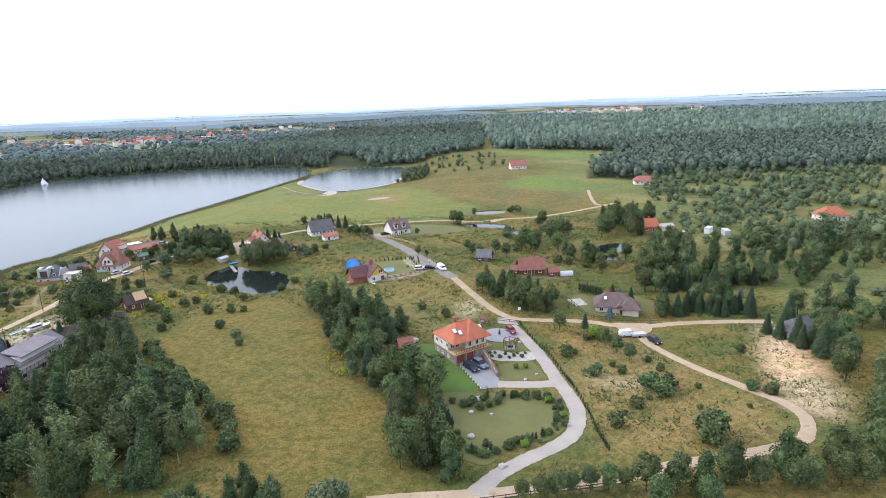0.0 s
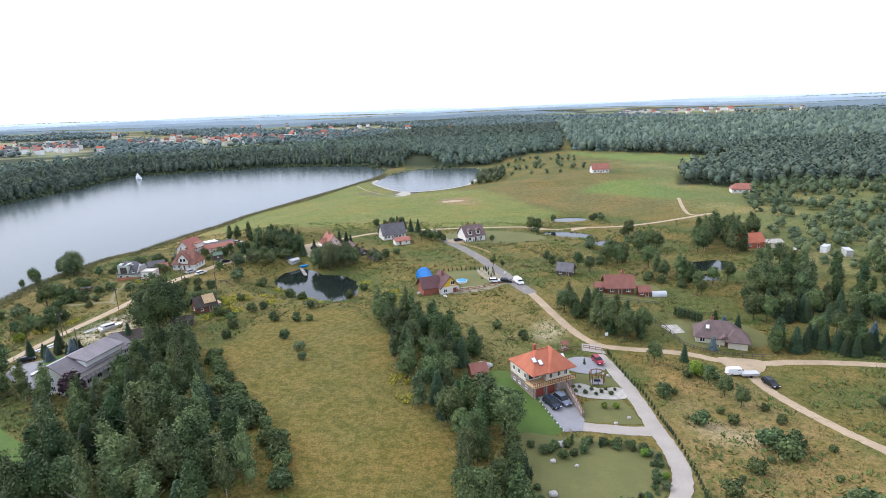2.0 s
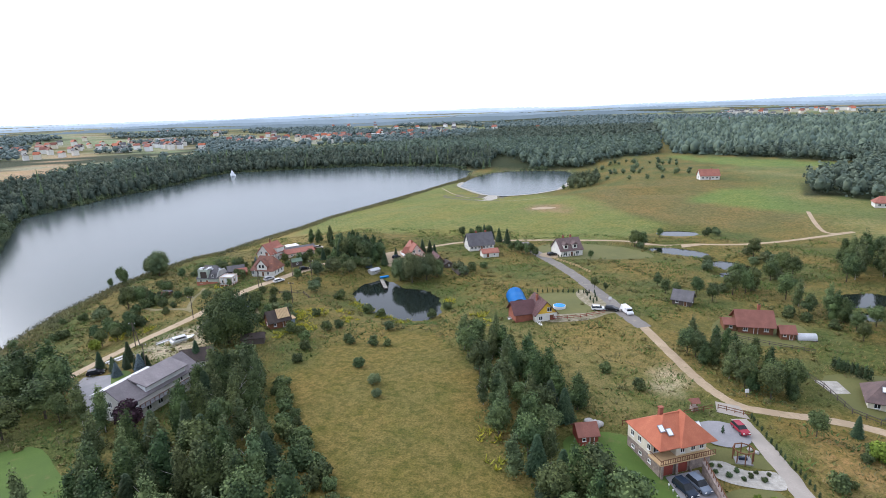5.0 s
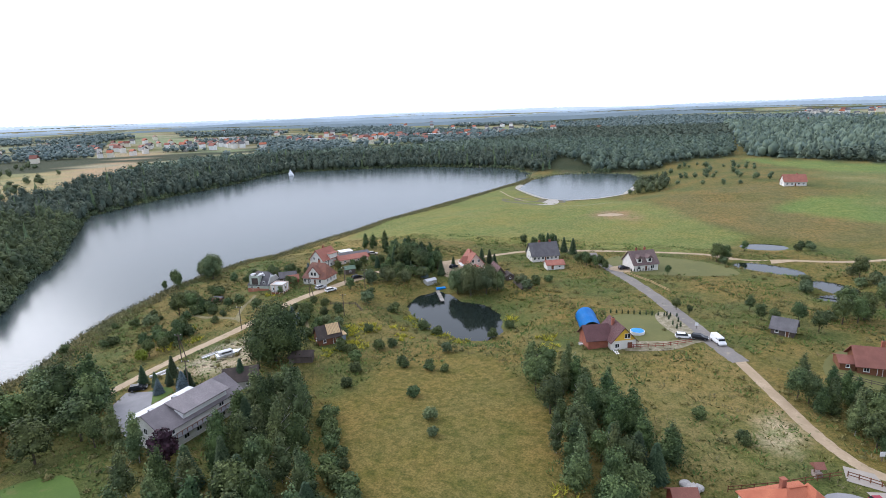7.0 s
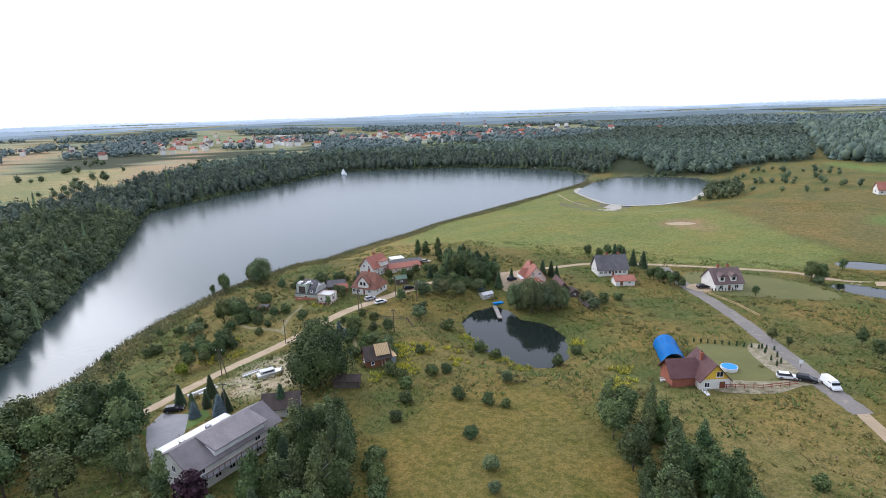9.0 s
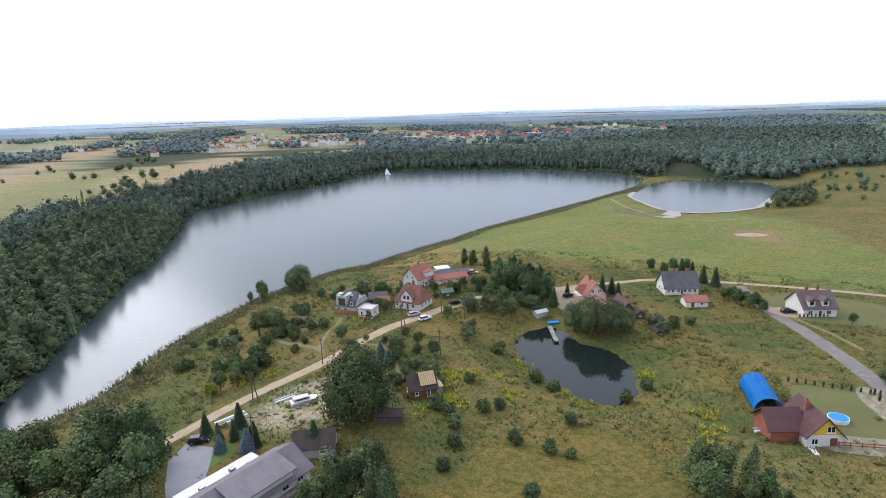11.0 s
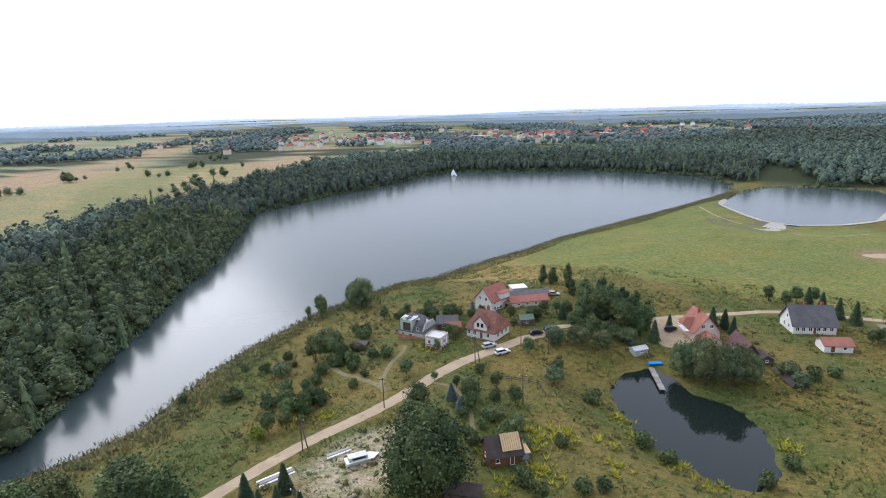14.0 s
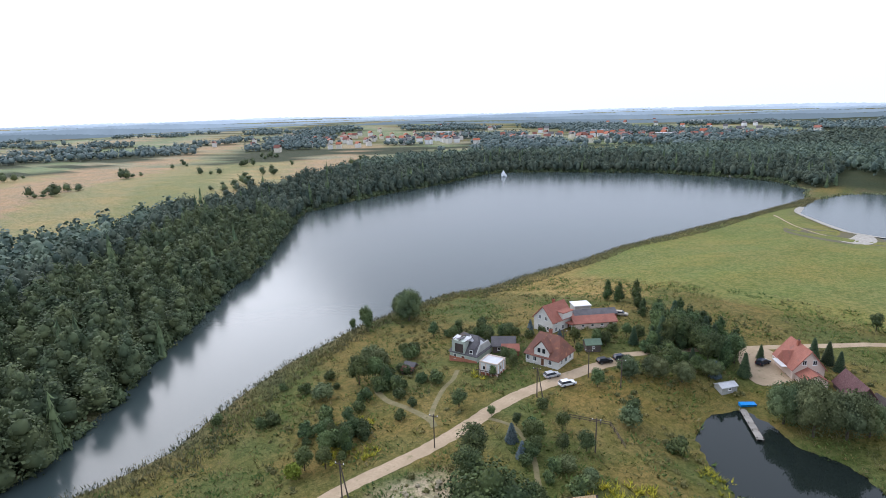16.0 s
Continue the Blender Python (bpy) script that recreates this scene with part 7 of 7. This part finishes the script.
fence([(-122, 216), (-114, 219), (-108, 213)], "weathered garden rail fence", 1.0, 2.4, OLDWOOD)
fence([(-30, 279), (-20, 268), (-14, 258)], "pale rail fence beside the road", 0.9, 3.0, NEWWOOD)


def pergola():
    root = thing("pergola", "round dark timber pergola over a stone seat", "pergola", 14.2, 143.6, 0)
    for k in range(8):
        a = k * math.pi / 4
        x, y = 1.7 * math.cos(a), 1.7 * math.sin(a)
        part("post", boxes((x - 0.08, x + 0.08, y - 0.08, y + 0.08, -0.3, 2.3)), TIMBER, root)
        bm = boxes((-0.75, 0.75, -0.07, 0.07, 2.25, 2.4))
        bmesh.ops.rotate(bm, verts=bm.verts, matrix=Matrix.Rotation(a + math.pi / 8 + math.pi / 2, 3, "Z"))
        part("beam", bm, TIMBER, root).location = (1.62 * math.cos(a + math.pi / 8), 1.62 * math.sin(a + math.pi / 8), 0)
    part("floor", boxes((-1.4, 1.4, -1.4, 1.4, -0.2, 0.14)), GREYPAVE, root)
    part("seat", boxes((-0.7, 0.7, -0.25, 0.25, 0.14, 0.6)), NAVY, root)


pergola()


def rock(x, y, s, label="pale rounded boulder in the garden", material=ROCK):
    bm = bmesh.new()
    bmesh.ops.create_icosphere(bm, subdivisions=2, radius=s)
    g = random.Random(int(x * 31 + y * 17))
    for v in bm.verts:
        v.co *= g.uniform(0.78, 1.15)
        v.co.z *= 0.7
    me = bpy.data.meshes.new("boulder")
    bm.to_mesh(me)
    bm.free()
    me.materials.append(material)
    ob = tagged(new("boulder", me), label, "rock", "garden boulders")
    ob.location = (x, y, lift(x, y, s * 0.35))


for x, y, s in ((4.2, 119, 0.9), (2.3, 113.5, 0.55), (6.4, 112.4, 0.4), (19.6, 111, 0.5), (20.4, 113.2, 0.4), (1.6, 103.6, 0.8), (4.6, 98.6, 0.5), (18.6, 129.4, 0.45), (15.6, 127.2, 0.45), (8.6, 145.0, 0.4), (17, 146.2, 0.5), (16, 146.8, 0.45),
                (6.4, 93.3, 0.7), (7.0, 93.6, 0.5), (-11.4, 148.6, 1.2), (-12.4, 149.6, 1.0), (-10.4, 149.2, 0.9), (-2, 101, 0.4)):
    rock(x, y, s)
for k in range(54):
    g = random.Random(k)
    rock(g.uniform(-134, -120), g.uniform(162, 182), g.uniform(0.15, 0.65), "chunk of pale broken concrete", RUBBLE)
for k in range(14):
    g = random.Random(k + 100)
    rock(g.uniform(-26, -14), g.uniform(201, 208), g.uniform(0.2, 0.5), "pale stone lying in the dusty yard", RUBBLE)

gaz = thing("pool", "round white garden pool with blue water", "pool", -22.6, 213.0)
bm = bmesh.new()
bmesh.ops.create_cone(bm, cap_ends=True, segments=24, radius1=1.9, radius2=1.9, depth=0.9, matrix=pose(0, 0, 0.4))
part("rim", bm, WHITE, gaz)
bm = bmesh.new()
bmesh.ops.create_cone(bm, cap_ends=True, segments=24, radius1=1.75, radius2=1.75, depth=0.1, matrix=pose(0, 0, 0.84))
part("water", bm, TARP, gaz)
green = thing("greenhouse", "arched translucent white greenhouse", "greenhouse", 42.2, 204.4, 5)
bm = prism([(1.3 * math.cos(math.pi * k / 10), 1.6 * math.sin(math.pi * k / 10)) for k in range(11)], -2.4, 2.4)
part("cover", bm, SHEET, green)
part("base", boxes((-2.45, 2.45, -1.35, 1.35, -0.5, 0.08)), OLDWOOD, green)
well = thing("well_house", "small roofed wooden well in the garden corner", "well", 8.2, 158.4, 20)
part("shaft", boxes((-0.6, 0.6, -0.6, 0.6, -0.3, 0.9)), STONE, well)
for s in (-0.55, 0.55):
    part("post", boxes((s - 0.06, s + 0.06, -0.06, 0.06, 0.9, 2.0)), TIMBER, well)
part("roof", prism([(-1.0, 1.9), (1.0, 1.9), (0, 2.7)], -0.9, 0.9), BROWNRED, well)
trailer = thing("trailer", "low covered white car trailer on grass", "trailer", 50.6, 152.6, 5)
part("bed", boxes((-2.0, 2.0, -0.9, 0.9, 0.5, 1.1)), SHEET, trailer)
for s in (-1, 1):
    bm = bmesh.new()
    bmesh.ops.create_cone(bm, cap_ends=True, segments=12, radius1=0.32, radius2=0.32, depth=0.2, matrix=pose(0, s * 0.95, 0.32, 90))
    part("wheel", bm, RUBBER, trailer)
boat = thing("rowing_boat", "blue rowing boat under a cover by the pond", "boat", -95.6, 252.2, 40)
part("hull", prism([(-0.8, 0.7), (-0.5, 0.0), (0.5, 0.0), (0.8, 0.7)], -1.8, 1.8), TARP, boat)
for x, y in ((20.0, 167.6), (-7.5, 219.5)):
    sign = thing("info_board", "small white board on a post by the road", "sign", x, y, 20)
    part("post", boxes((-0.05, 0.05, -0.05, 0.05, -0.3, 1.0)), OLDWOOD, sign)
    part("board", boxes((-0.45, 0.45, -0.03, 0.03, 1.0, 1.9)), WHITE, sign)
for k in range(9):
    lamp = thing("garden_lamp", "short white garden path lamp", "lamp", 0.9 + 0.5 * k, 133.4 - 1.3 * k, 0, group="garden path lamps")
    part("stem", boxes((-0.04, 0.04, -0.04, 0.04, -0.2, 0.7)), CHROME, lamp)
    part("head", boxes((-0.11, 0.11, -0.11, 0.11, 0.7, 0.95)), WHITE, lamp)
